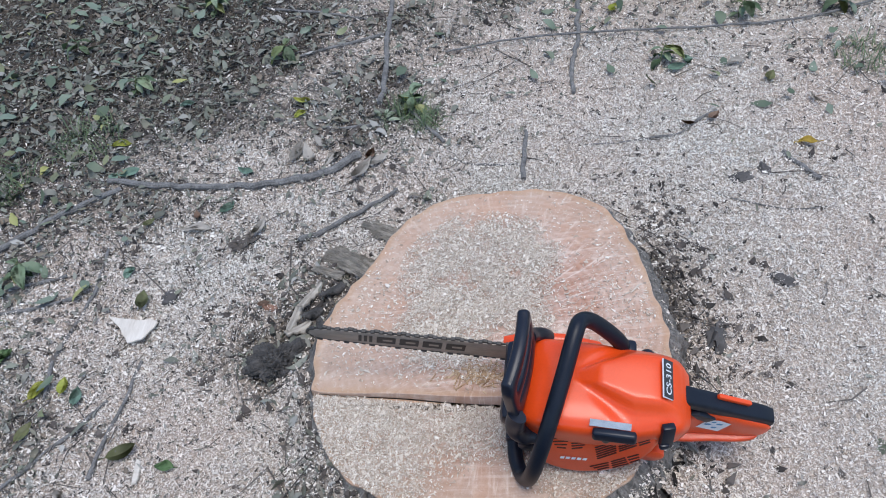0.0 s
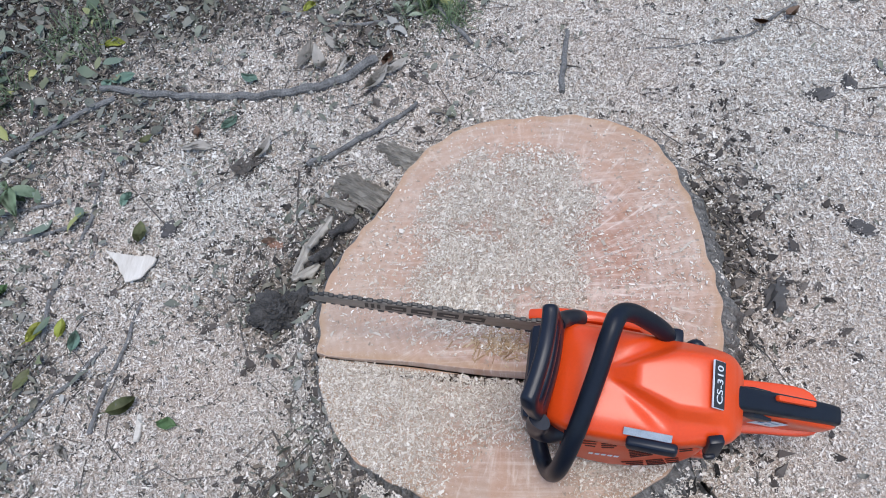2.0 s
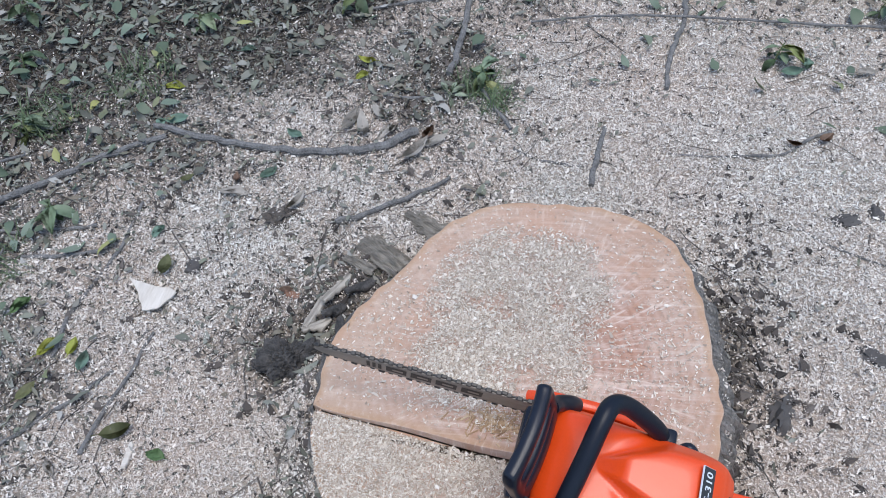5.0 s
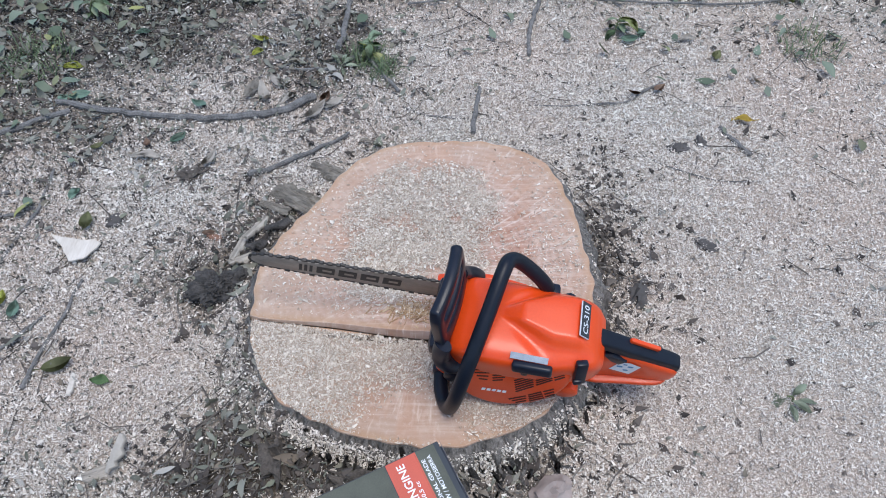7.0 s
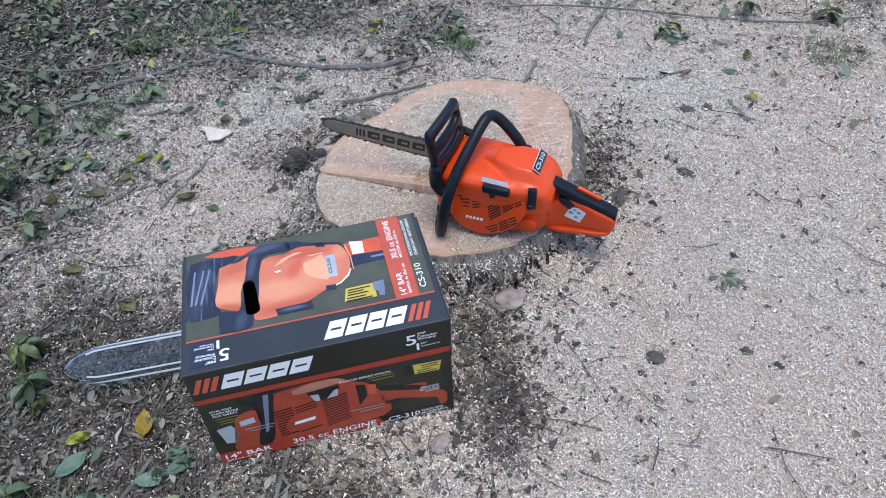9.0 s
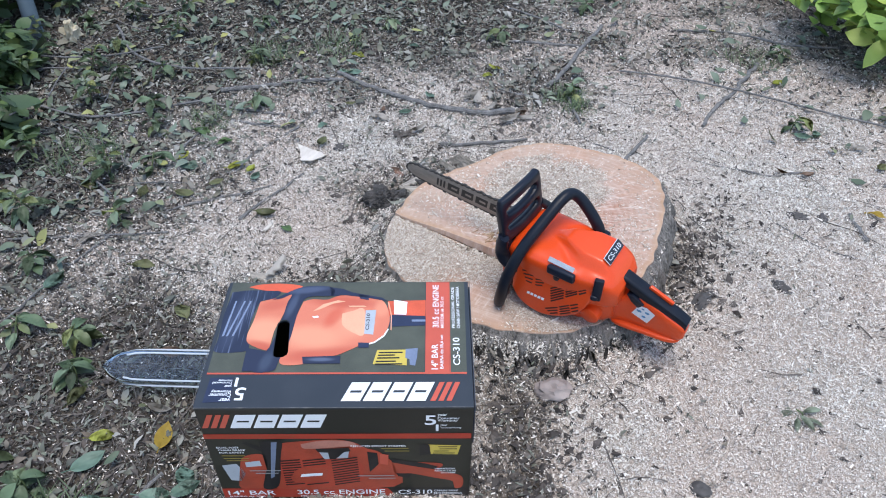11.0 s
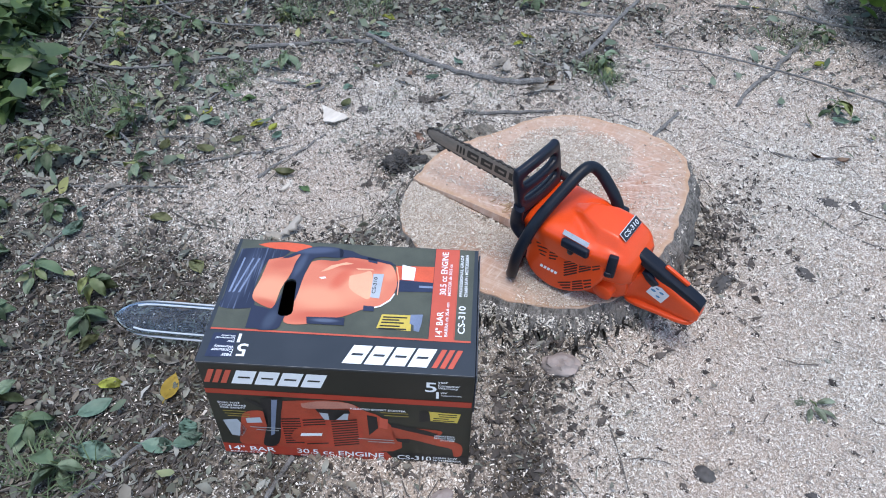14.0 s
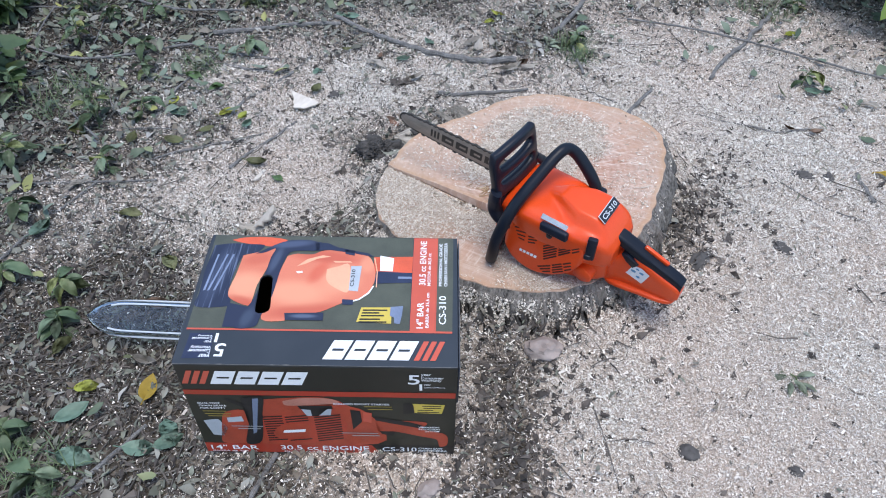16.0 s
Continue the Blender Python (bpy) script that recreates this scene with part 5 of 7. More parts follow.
    for u0, u1, v, m in ((0.020, 0.060, 0.133, I_CAPGOLD), (0.022, 0.066, 0.141, I_CAPGOLD), (0.026, 0.064, 0.148, I_CAPGOLD), (0.294, 0.341, 0.113, I_CAPGOLD), (0.300, 0.342, 0.121, I_CAPGOLD), (0.250, 0.314, 0.198, I_CAPTION), (0.268, 0.316, 0.206, I_CAPTION), (0.060, 0.115, 0.180, I_CAPTION), (0.070, 0.110, 0.188, I_CAPTION)):
        on_front("caption_bar", m, 8, [(u0, v - 0.0011), (u1, v - 0.0011), (u1, v + 0.0011), (u0, v + 0.0011)])
    words_front("DUAL POST", I_WHITE, 0.0350, 0.1085, 0.038, 0.0050, 8)
    words_front("CHAIN BRAKE", I_WHITE, 0.0400, 0.1160, 0.046, 0.0050, 8)
    words_front("FOR SAFETY", I_WHITE, 0.0395, 0.1235, 0.043, 0.0050, 8)
    words_front("REDUCED EFFORT STARTER", I_WHITE, 0.2900, 0.1060, 0.094, 0.0052, 8)
    words_front("VIBRATION", I_WHITE, 0.4030, 0.1760, 0.036, 0.0046, 8)
    words_front("REDUCTION", I_WHITE, 0.4040, 0.1825, 0.037, 0.0046, 8)
    words_front("SYSTEM", I_WHITE, 0.4090, 0.1890, 0.025, 0.0046, 8)
    on_front("red_band", I_REDSHADE, 2, [(0.000, 0.240), (0.300, 0.241), (0.316, 0.2705), (0.000, 0.2705)], "orange-red foot band")
    on_front("black_band", I_BLACK, 2, [(0.303, 0.240), (0.447, 0.240), (0.447, 0.2705), (0.319, 0.2705)])
    words_front('14" BAR', I_WHITE, 0.052, 0.2535, 0.086, 0.0145)
    words_front("30.5 cc ENGINE", I_WHITE, 0.215, 0.2525, 0.160, 0.0150)
    words_front("CS-310", I_WHITE, 0.350, 0.2540, 0.062, 0.0140)
    words_front("BARRA de 35,6 cm", I_WHITE, 0.050, 0.2665, 0.080, 0.0050)
    words_front("MOTOR de 30,5 cc", I_WHITE, 0.180, 0.2665, 0.080, 0.0050)
    words_front("CHAIN SAW", I_WHITE, 0.406, 0.2500, 0.044, 0.0060)
    words_front("MOTOSIERRA", I_WHITE, 0.410, 0.2585, 0.052, 0.0060)


build_box()


def build_bar_cover():
    """The clear plastic sheath for the bar, open at one end."""
    m, n, l, b = nodes_of("clear_plastic")
    # thin sheet: light goes straight through and the gloss follows the angle
    clear, gloss, both, fres = n.new("ShaderNodeBsdfTransparent"), n.new("ShaderNodeBsdfGlossy"), n.new("ShaderNodeMixShader"), n.new("ShaderNodeFresnel")
    clear.inputs["Color"].default_value = (0.86, 0.89, 0.91, 1)
    gloss.inputs["Roughness"].default_value = 0.05
    fres.inputs["IOR"].default_value = 1.42
    n.remove(b)
    l.new(fres.outputs["Fac"], both.inputs["Fac"])
    l.new(clear.outputs["BSDF"], both.inputs[1])
    l.new(gloss.outputs["BSDF"], both.inputs[2])
    l.new(both.outputs["Shader"], n["Material Output"].inputs["Surface"])
    # thick beads, half clear: a pale base colour paints the sky's highlight along them
    edge, en, el, eb = nodes_of("highlight_plastic_edge")
    eb.inputs["Base Color"].default_value, eb.inputs["Roughness"].default_value = (0.62, 0.68, 0.73, 1), 0.12
    see, half = en.new("ShaderNodeBsdfTransparent"), en.new("ShaderNodeMixShader")
    half.inputs["Fac"].default_value = 0.62
    el.new(see.outputs["BSDF"], half.inputs[1])
    el.new(eb.outputs["BSDF"], half.inputs[2])
    el.new(half.outputs["Shader"], en["Material Output"].inputs["Surface"])
    bm, rings = bmesh.new(), []
    n_r, length = 40, 0.34
    for wall in (0, 1):
        for i in range(26):
            t = i / 25
            x = t * length
            half = 0.037 * math.sqrt(max(1 - (1 - min(t / 0.22, 1)) ** 2, 0.02)) - 0.0016 * wall
            thick = 0.012 - 0.0016 * wall - 0.003 * (1 - min(t / 0.3, 1))
            row = []
            for k in range(n_r):
                a = 2 * math.pi * k / n_r
                c, s = math.cos(a), math.sin(a)
                q = (abs(c) ** 3.2 + abs(s) ** 3.2) ** (-1 / 3.2)
                ridge = 0.0022 * max(0, math.cos(3 * math.asin(max(-1, min(1, c))) * 1.0)) if abs(c) < 0.85 else 0
                row.append(bm.verts.new((x + (0.0016 if wall and i == 0 else 0), half * c * q, thick * s * q + (ridge if s > 0 else -ridge))))
            rings.append(row)
    def skin(rows):
        for i in range(len(rows) - 1):
            for k in range(n_r):
                bm.faces.new((rows[i][k], rows[i][(k + 1) % n_r], rows[i + 1][(k + 1) % n_r], rows[i + 1][k]))
    skin(rings[:26])
    skin(rings[26:])
    skin([rings[25], rings[51]])
    bm.faces.new(rings[0][::-1])
    bm.faces.new(rings[26])
    cover = thing("bar_cover", "clear plastic guide bar cover lying beside the box", "bar cover", pose(-0.533, 0.016, 0.024, 30, -1.5, 25))
    part("shell", bm, m, cover, "thin clear plastic sheath")
    for s in (-1, 1):
        part("rib", tube(bmesh.new(), spline([(0.050, 0.024 * s, 0.0118), (0.10, 0.0285 * s, 0.0130), (0.33, 0.0285 * s, 0.0130)], 6), 0.0020, 8), edge, cover, "raised clear rib with a pale painted highlight")
        part("edge_bead", tube(bmesh.new(), spline([(0.030, 0.027 * s, 0), (0.075, 0.0365 * s, 0), (0.20, 0.0382 * s, 0), (0.338, 0.0382 * s, 0)], 6), 0.0026, 8), edge, cover, "thick clear edge with a pale painted highlight")


build_bar_cover()

# ---- loose litter that nobody could count ----
def over_stump(x, y, grow=0.0):
    a = np.arctan2(y - PITH[1], x - PITH[0])
    r = RIM[0] + sum(RIM[2 * k - 1] * np.cos(k * a) + RIM[2 * k] * np.sin(k * a) for k in range(1, 8))
    return np.hypot(x - PITH[0], y - PITH[1]) < r + grow


def turned_frames(n, tilt):
    """n random frames: a turn about z, then a lean by up to tilt."""
    yaw, lean, roll = RNG.uniform(0, 2 * np.pi, n), RNG.normal(0, tilt, n), RNG.normal(0, tilt, n)
    c, s = np.cos(yaw), np.sin(yaw)
    ax = np.stack([c * np.cos(lean), s * np.cos(lean), np.sin(lean)], 1)
    side = np.stack([-s, c, np.zeros(n)], 1)
    nz = np.cross(ax, side)
    ay = side * np.cos(roll)[:, None] + nz * np.sin(roll)[:, None]
    return ax, ay, np.cross(ax, ay)


def scatter(n, share, box=(-2.7, 2.0, -0.7, 3.5), focus=1.15):
    """n places on the ground, thinned out away from the stump and by share(x, y)."""
    xs, ys = [], []
    while sum(map(len, xs)) < n:
        x, y = RNG.uniform(box[0], box[1], 4 * n), RNG.uniform(box[2], box[3], 4 * n)
        d = np.hypot((x + 0.1) / 1.1, y - 0.75)
        keep = RNG.random(4 * n) < share(x, y) / (1 + (d / focus) ** 3) * np.clip((2.55 - d) / 0.6, 0, 1)
        keep &= ~over_stump(x, y, -0.004)
        xs.append(x[keep]), ys.append(y[keep])
    return np.concatenate(xs)[:n], np.concatenate(ys)[:n]


def chip_mesh(name, x, y, z, size, material, tilt=0.62):
    """Thin four-cornered shavings, bent along their middle."""
    n = len(x)
    ax, ay, az = turned_frames(n, tilt)
    ln, wd = size * RNG.uniform(0.6, 1.5, n), size * RNG.uniform(0.22, 0.60, n)
    c = np.stack([x, y, z], 1)
    skew = RNG.uniform(-0.5, 0.5, (n, 4, 2))
    v = np.empty((n, 4, 3))
    for k, (a, b) in enumerate(((-1, -1), (1, -1), (1, 1), (-1, 1))):
        v[:, k] = c + ax * ((a + skew[:, k, 0]) * ln / 2)[:, None] + ay * ((b + skew[:, k, 1]) * wd / 2)[:, None] + az * (a * b * RNG.uniform(0, 0.3, n) * wd)[:, None]
    me = bpy.data.meshes.new(name)
    me.vertices.add(4 * n)
    me.vertices.foreach_set("co", v.reshape(-1))
    me.loops.add(4 * n)
    me.loops.foreach_set("vertex_index", np.arange(4 * n, dtype=np.int32))
    me.polygons.add(n)
    me.polygons.foreach_set("loop_start", np.arange(0, 4 * n, 4, dtype=np.int32))
    me.update(calc_edges=True)
    me.materials.append(material)
    return me


def build_shavings():
    n = 700000
    x, y = scatter(n, lambda a, b: 0.06 + dust_share(a, b) ** 1.9)
    d = np.hypot(x, y - 0.75)
    size = RNG.lognormal(math.log(0.0035), 0.38, n) * (1 + 0.35 * np.clip(d - 1.2, 0, 2)) * (1 - 0.30 * hill(x, y, 0.8, 0.45, 0.35, 0.5) - 0.25 * hill(x, y, -0.45, 0.6, 0.2, 0.2))
    size = np.minimum(size, 0.009)
    z = ground_z(x, y) + 0.001 + RNG.random(n) ** 1.5 * 0.008
    tagged(new("sawdust", chip_mesh("sawdust", x, y, z, size, M_CHIP)), "pale sawdust and shavings strewn over the ground", "sawdust", kind="stuff")
    k = 100000
    x, y = scatter(k, lambda a, b: (0.07 + 0.5 * hill(a, b, -0.5, 0.05, 0.35, 0.25) + 0.95 * (1 - dust_share(a, b)) + 0.30 * np.clip(-a, 0, 1) + 0.15 * np.clip(b - 1.2, 0, 1)) * (1 - 0.8 * hill(a, b, 0.85, 0.7, 0.45, 0.9)), focus=1.4)
    size = RNG.lognormal(math.log(0.0052), 0.5, k) * (1 + 0.3 * np.clip(np.hypot(x, y - 0.75) - 1.2, 0, 2))
    size = np.minimum(size, 0.010)
    z = ground_z(x, y) + 0.002 + RNG.random(k) * 0.0045
    tagged(new("bark_slivers", chip_mesh("bark_slivers", x, y, z, size, M_DEBRIS)), "dark bark slivers mixed into the sawdust", "bark slivers", kind="stuff")
    # on the stump: a heap on the upper cut, a thick cover on the lower one
    m = 120000
    x, y = RNG.uniform(-0.25, 0.45, m * 5), RNG.uniform(0.42, 1.18, m * 5)
    low = y < 0.692 - 0.13 * (x + 0.194)
    heap = 1.2 * np.clip(2.6 - 2.5 * np.hypot((x - 0.095) / 0.165, (y - 0.945) / 0.150), 0, 1) + 1.0 * np.clip(1.5 - 1.5 * np.hypot((x - 0.03) / 0.10, (y - 0.80) / 0.10), 0, 1) + 0.9 * np.clip(1.5 - 1.5 * np.hypot((x - 0.185) / 0.05, (y - 0.80) / 0.09), 0, 1) + 0.07 * hill(x, y, 0.33, 0.79, 0.07, 0.09) + 0.07 * hill(x, y, 0.00, 0.86, 0.12, 0.10) + 0.14 * hill(x, y, 0.10, 0.71, 0.07, 0.03) + 0.020
    edge = y - (0.692 - 0.13 * (x + 0.194))
    heap = heap * np.clip((edge - 0.004) / 0.03, 0.04, 1)
    share = np.where(low, 0.95 * np.clip((-edge - 0.002) / 0.006, 0.05, 1) - 0.40 * hill(x, y, 0.10, 0.54, 0.06, 0.07) - 0.75 * fbm(x * 16, y * 16, 4, 77) - 0.75 * hill(x, y, 0.14, 0.475, 0.11, 0.040) - 0.35 * hill(x, y, 0.05, 0.5, 0.05) + 0.18, heap * np.clip(1.6 * fbm(x * 24, y * 24, 3, 61) - 0.15, 0.1, 1.2))
    ok = np.where(low, over_stump(x, y, -0.001), over_stump(x, y, -0.010)) & (RNG.random(len(x)) < share * 0.80)
    x, y, low = x[ok], y[ok], low[ok]
    z = np.where(low, 0.091 + 0.03 * x, 0.102 + 0.10 * x + 0.012 * y) + 0.0012
    pile = np.where(low, 0.003, 0.005 * hill(x, y, 0.10, 0.93, 0.11, 0.10) + 0.001)
    z = z + RNG.random(len(x)) * pile
    size = RNG.lognormal(math.log(0.0027), 0.42, len(x)) * np.where(low, 0.9, 1.0)
    tagged(new("sawdust", chip_mesh("sawdust_heap", x, y, z, size, M_FRESHCHIP, 0.42)), "pale sawdust heaped on the cut stump", "sawdust", kind="stuff")


def build_bark_dust():
    """Sawdust caught on the ledges of the bark."""
    n = 18000
    a, t = RNG.uniform(-2.2, 1.5, n), RNG.random(n) ** 0.8
    r = RIM[0] + sum(RIM[2 * k - 1] * np.cos(k * a) + RIM[2 * k] * np.sin(k * a) for k in range(1, 8))
    out = r + 0.006 + 0.024 * t + 0.010 * RNG.random(n)
    x, y = PITH[0] + out * np.cos(a), PITH[1] + out * np.sin(a)
    top = np.where(y > 0.692 - 0.13 * (x + 0.194), 0.102 + 0.10 * x + 0.012 * y, 0.091 + 0.03 * x) - 0.012
    foot = ground_z(x, y) + 0.002
    z = np.maximum(top * (1 - t) + foot * t, foot)
    tagged(new("sawdust", chip_mesh("bark_dust", x, y, z, RNG.lognormal(math.log(0.0032), 0.4, n), M_CHIP, 0.7)), "pale sawdust caught in the stump's bark", "sawdust", kind="stuff")


M_GREENLITTER = surface("green_litter", (0.06, 0.085, 0.05), (0.14, 0.175, 0.105), 60, 14, 0.6, 0.2, vary=("island", [(0, (0.045, 0.070, 0.042)), (0.35, (0.10, 0.135, 0.088)), (0.6, (0.17, 0.22, 0.175)), (0.8, (0.11, 0.11, 0.06)), (0.93, (0.21, 0.23, 0.11)), (1, (0.36, 0.34, 0.08))], 0.75))
LEAF_T = np.array([0.0, 0.16, 0.38, 0.62, 0.84, 1.0])
LEAF_W = np.array([0.04, 0.62, 1.0, 0.92, 0.5, 0.02])


def leaf_cloud(name, x, y, z, length, material, tilt, ratio=(0.34, 0.55), curl=0.5):
    """Many leaves in one mesh: folded on the midrib and curled."""
    n = len(x)
    ax, ay, az = turned_frames(n, tilt)
    wd = length * RNG.uniform(*ratio, n) / 2
    cu, fo = RNG.normal(0, abs(curl), n), RNG.uniform(-0.1, 0.6, n)
    c = np.stack([x, y, z], 1)
    v = np.empty((n, 18, 3))
    for i, (t, w) in enumerate(zip(LEAF_T, LEAF_W)):
        bow = cu * length * ((t - 0.5) ** 2 - 0.08) + RNG.normal(0, 0.02, n) * length
        for k, s in enumerate((-1, 0, 1)):
            wob = 1 + 0.12 * RNG.normal(0, 1, n)
            v[:, 3 * i + k] = c + ax * ((t - 0.5) * length)[:, None] + ay * (s * w * wd * wob)[:, None] + az * (bow + abs(s) * fo * w * wd)[:, None]
    f = []
    for i in range(5):
        for k in range(2):
            f.append((3 * i + k, 3 * i + k + 1, 3 * i + k + 4, 3 * i + k + 3))
    f = (np.array(f)[None] + 18 * np.arange(n)[:, None, None]).reshape(-1, 4)
    me = bpy.data.meshes.new(name)
    me.vertices.add(18 * n)
    me.vertices.foreach_set("co", v.reshape(-1))
    me.loops.add(4 * len(f))
    me.loops.foreach_set("vertex_index", f.reshape(-1).astype(np.int32))
    me.polygons.add(len(f))
    me.polygons.foreach_set("loop_start", np.arange(0, 4 * len(f), 4, dtype=np.int32))
    me.polygons.foreach_set("use_smooth", np.ones(len(f), bool))
    me.update(calc_edges=True)
    me.materials.append(material)
    return me


def build_litter():
    n = 7000
    x, y = scatter(n, lambda a, b: (1 - 0.75 * hill(a, b, -0.5, 0.05, 0.35, 0.25)) * (0.010 + (1 - dust_share(a, b)) ** 1.5 + 0.12 * np.clip((b - 1.15 - 0.2 * a) / 0.3, 0, 1) * (a < 0.1) + 0.14 * np.clip((b - 1.75) / 0.3, 0, 1)) * (1 - 0.9 * hill(a, b, 0.48, 0.93, 0.12, 0.35)) * (1 - 0.9 * hill(a, b, 0.0, 0.40, 0.35, 0.09)) * (1 - 0.95 * hill(a, b, 0.36, 0.18, 0.10, 0.22)) * np.where((a > 0.25) & (b < 1.45), 0.12, 1.0), focus=1.9)
    d = np.hypot(x, y - 0.75)
    length = RNG.lognormal(math.log(0.029), 0.42, n) * np.where(dust_share(x, y) > 0.55, 0.6, 1.0) * (1 - 0.45 * hill(x, y, -0.45, -0.05, 0.3))
    length = np.minimum(length, np.where((x > 0.1) & (y < 1.45), 0.022, 0.050))
    z = ground_z(x, y) + 0.004 + RNG.random(n) * 0.010
    tagged(new("leaf_litter", leaf_cloud("leaf_litter", x, y, z, length, M_LITTER, 0.36, (0.24, 0.50), 0.9)), "dry grey-green leaf litter on the ground", "leaf litter", kind="stuff")
    n = 17000
    x, y = scatter(n, lambda a, b: 0.02 + 0.16 * np.clip(-a - 0.25, 0, 0.6) + (1 - dust_share(a, b)) ** 1.4 * (1 - 0.6 * hill(a, b, 0.36, 0.18, 0.10, 0.22)) * (1 - 0.85 * hill(a, b, 0.49, 0.95, 0.10, 0.30)), focus=1.7)
    length = np.clip(RNG.lognormal(math.log(0.014), 0.40, n), 0.006, 0.03)
    z = ground_z(x, y) + 0.004 + RNG.random(n) * 0.009
    tagged(new("leaf_crumbs", leaf_cloud("leaf_crumbs", x, y, z, length, M_LITTER, 0.5, (0.18, 0.5), 0.9)), "shredded dry leaf crumbs in the sawdust", "leaf litter", kind="stuff")
    n = 900
    x, y = scatter(n, lambda a, b: np.clip((-0.72 - a) / 0.35, 0, 1) + 0.28 * np.clip((b - 1.55 + 0.3 * a) / 0.5, 0, 1) + 0.25 * hill(a, b, -0.35, -0.15, 0.2), focus=1.9)
    length = np.minimum(RNG.lognormal(math.log(0.042), 0.28, n), 0.062)
    z = ground_z(x, y) + 0.010 + RNG.random(n) * 0.018
    tagged(new("green_leaf_litter", leaf_cloud("green_leaf_litter", x, y, z, length, M_GREENLITTER, 0.35)), "green and olive leaves among the litter", "leaf litter", kind="stuff")
    # bark crumbs and clods: little eight-sided lumps
    n = 30000
    x, y = scatter(n, lambda a, b: 0.03 + (1 - dust_share(a, b)) ** 1.6 + 0.9 * hill(a, b, 0.50, 0.96, 0.06, 0.20) + 0.8 * hill(a, b, 0.365, 0.16, 0.075, 0.13) + 0.5 * hill(a, b, 0.0, 0.42, 0.28, 0.05) + 0.8 * (over_stump(a, b, 0.022) & (a < 0.05) & (b < 0.75)))
    size = np.minimum(RNG.lognormal(math.log(0.0038), 0.55, n), 0.011)
    ax, ay, az = turned_frames(n, 0.6)
    c = np.stack([x, y, ground_z(x, y) + size * 0.4], 1)
    v = np.empty((n, 6, 3))
    for k, (a, s) in enumerate(((ax, 1.5), (ax, -1.5), (ay, 0.9), (ay, -0.9), (az, 0.6), (az, -0.6))):
        v[:, k] = c + a * (s * size * RNG.uniform(0.6, 1.4, n))[:, None]
    tri = np.array([(0, 2, 4), (2, 1, 4), (1, 3, 4), (3, 0, 4), (2, 0, 5), (1, 2, 5), (3, 1, 5), (0, 3, 5)])
    f = (tri[None] + 6 * np.arange(n)[:, None, None]).reshape(-1, 3)
    tagged(new("bark_crumbs", mesh_of("bark_crumbs", v.reshape(-1, 3), f, M_CRUMB)), "dark bark crumbs and soil clods", "bark crumbs", kind="stuff")
    # thin twigs: three-sided, bent once
    n = 5600
    x, y = scatter(n, lambda a, b: 0.06 + (1 - dust_share(a, b)) ** 1.3, focus=1.7)
    ln, r = RNG.lognormal(math.log(0.050), 0.6, n), RNG.uniform(0.0006, 0.0021, n)
    ax, ay, az = turned_frames(n, 0.12)
    v = np.empty((n, 9, 3))
    bend = RNG.normal(0, 0.10, n) * ln
    for i, t in enumerate((-0.5, 0.0, 0.5)):
        px, py = x + ax[:, 0] * t * ln, y + ax[:, 1] * t * ln
        mid = np.stack([px, py, ground_z(px, py) + r + 0.004 + 0.004 * RNG.random(n)], 1) + ay * (bend if i == 1 else 0 * bend)[:, None]
        for k in range(3):
            a = 2 * math.pi * k / 3
            v[:, 3 * i + k] = mid + (ay * math.cos(a) + az * math.sin(a)) * (r * (1.1 - 0.5 * i / 2))[:, None]
    q = [(3 * i + k, 3 * i + (k + 1) % 3, 3 * i + 3 + (k + 1) % 3, 3 * i + 3 + k) for i in range(2) for k in range(3)]
    f = (np.array(q)[None] + 9 * np.arange(n)[:, None, None]).reshape(-1, 4)
    tagged(new("twig_litter", mesh_of("twig_litter", v.reshape(-1, 3), f, M_TWIG)), "thin dark twigs scattered in the litter", "twigs", kind="stuff")


build_shavings()
build_bark_dust()
build_litter()


# ---- fallen branches and sticks ----
def gz(x, y):
    return float(ground_z(x, y))


def branch(name, label, category, pts, r0, r1, lift=0.0, knots=0.12, group="", material=None):
    """A knobbly stick that lies on the ground along plan points."""
    line = spline([(x, y, gz(x, y) + 0.75 * max(r0, r1) + lift) for x, y in pts], 7)
    base = Vector((line[0].x, line[0].y, gz(line[0].x, line[0].y)))
    k0 = len(pts) * 3.1
    wob = [p - base + 1.3 * r0 * noise.noise_vector(p * 24 + Vector((k0, 0, 0))) * Vector((1, 1, 0.4)) for p in line]
    bm = tube(bmesh.new(), wob, lambda t: 0.98 * (r0 + (r1 - r0) * t) * (1 + 2.0 * knots * noise.noise(Vector((31 * t, k0, pts[0][0] * 9))) + knots * noise.noise(Vector((90 * t, k0, 3)))), 8)
    return solo(name, bm, material or M_BRANCH, label, category, Matrix.Translation(base), group)


BR = "fallen branches"
branch("branch", "long curved grey fallen branch on the litter", "branch", [(-0.901, 1.438), (-0.754, 1.417), (-0.604, 1.396), (-0.462, 1.385), (-0.381, 1.387), (-0.329, 1.396), (-0.266, 1.432), (-0.218, 1.480)], 0.0078, 0.0114, 0.003, group=BR)
branch("branch", "bent grey branch leading into the leaf litter", "branch", [(-1.190, 1.140), (-1.131, 1.197), (-1.042, 1.275), (-0.948, 1.347), (-0.858, 1.415)], 0.0092, 0.0070, 0.002, group=BR)
branch("stick", "short dark stick with a forked end beside the stump", "stick", [(-0.333, 1.163), (-0.287, 1.190), (-0.218, 1.237), (-0.154, 1.287), (-0.107, 1.327)], 0.0070, 0.0039, 0.006, group=BR)
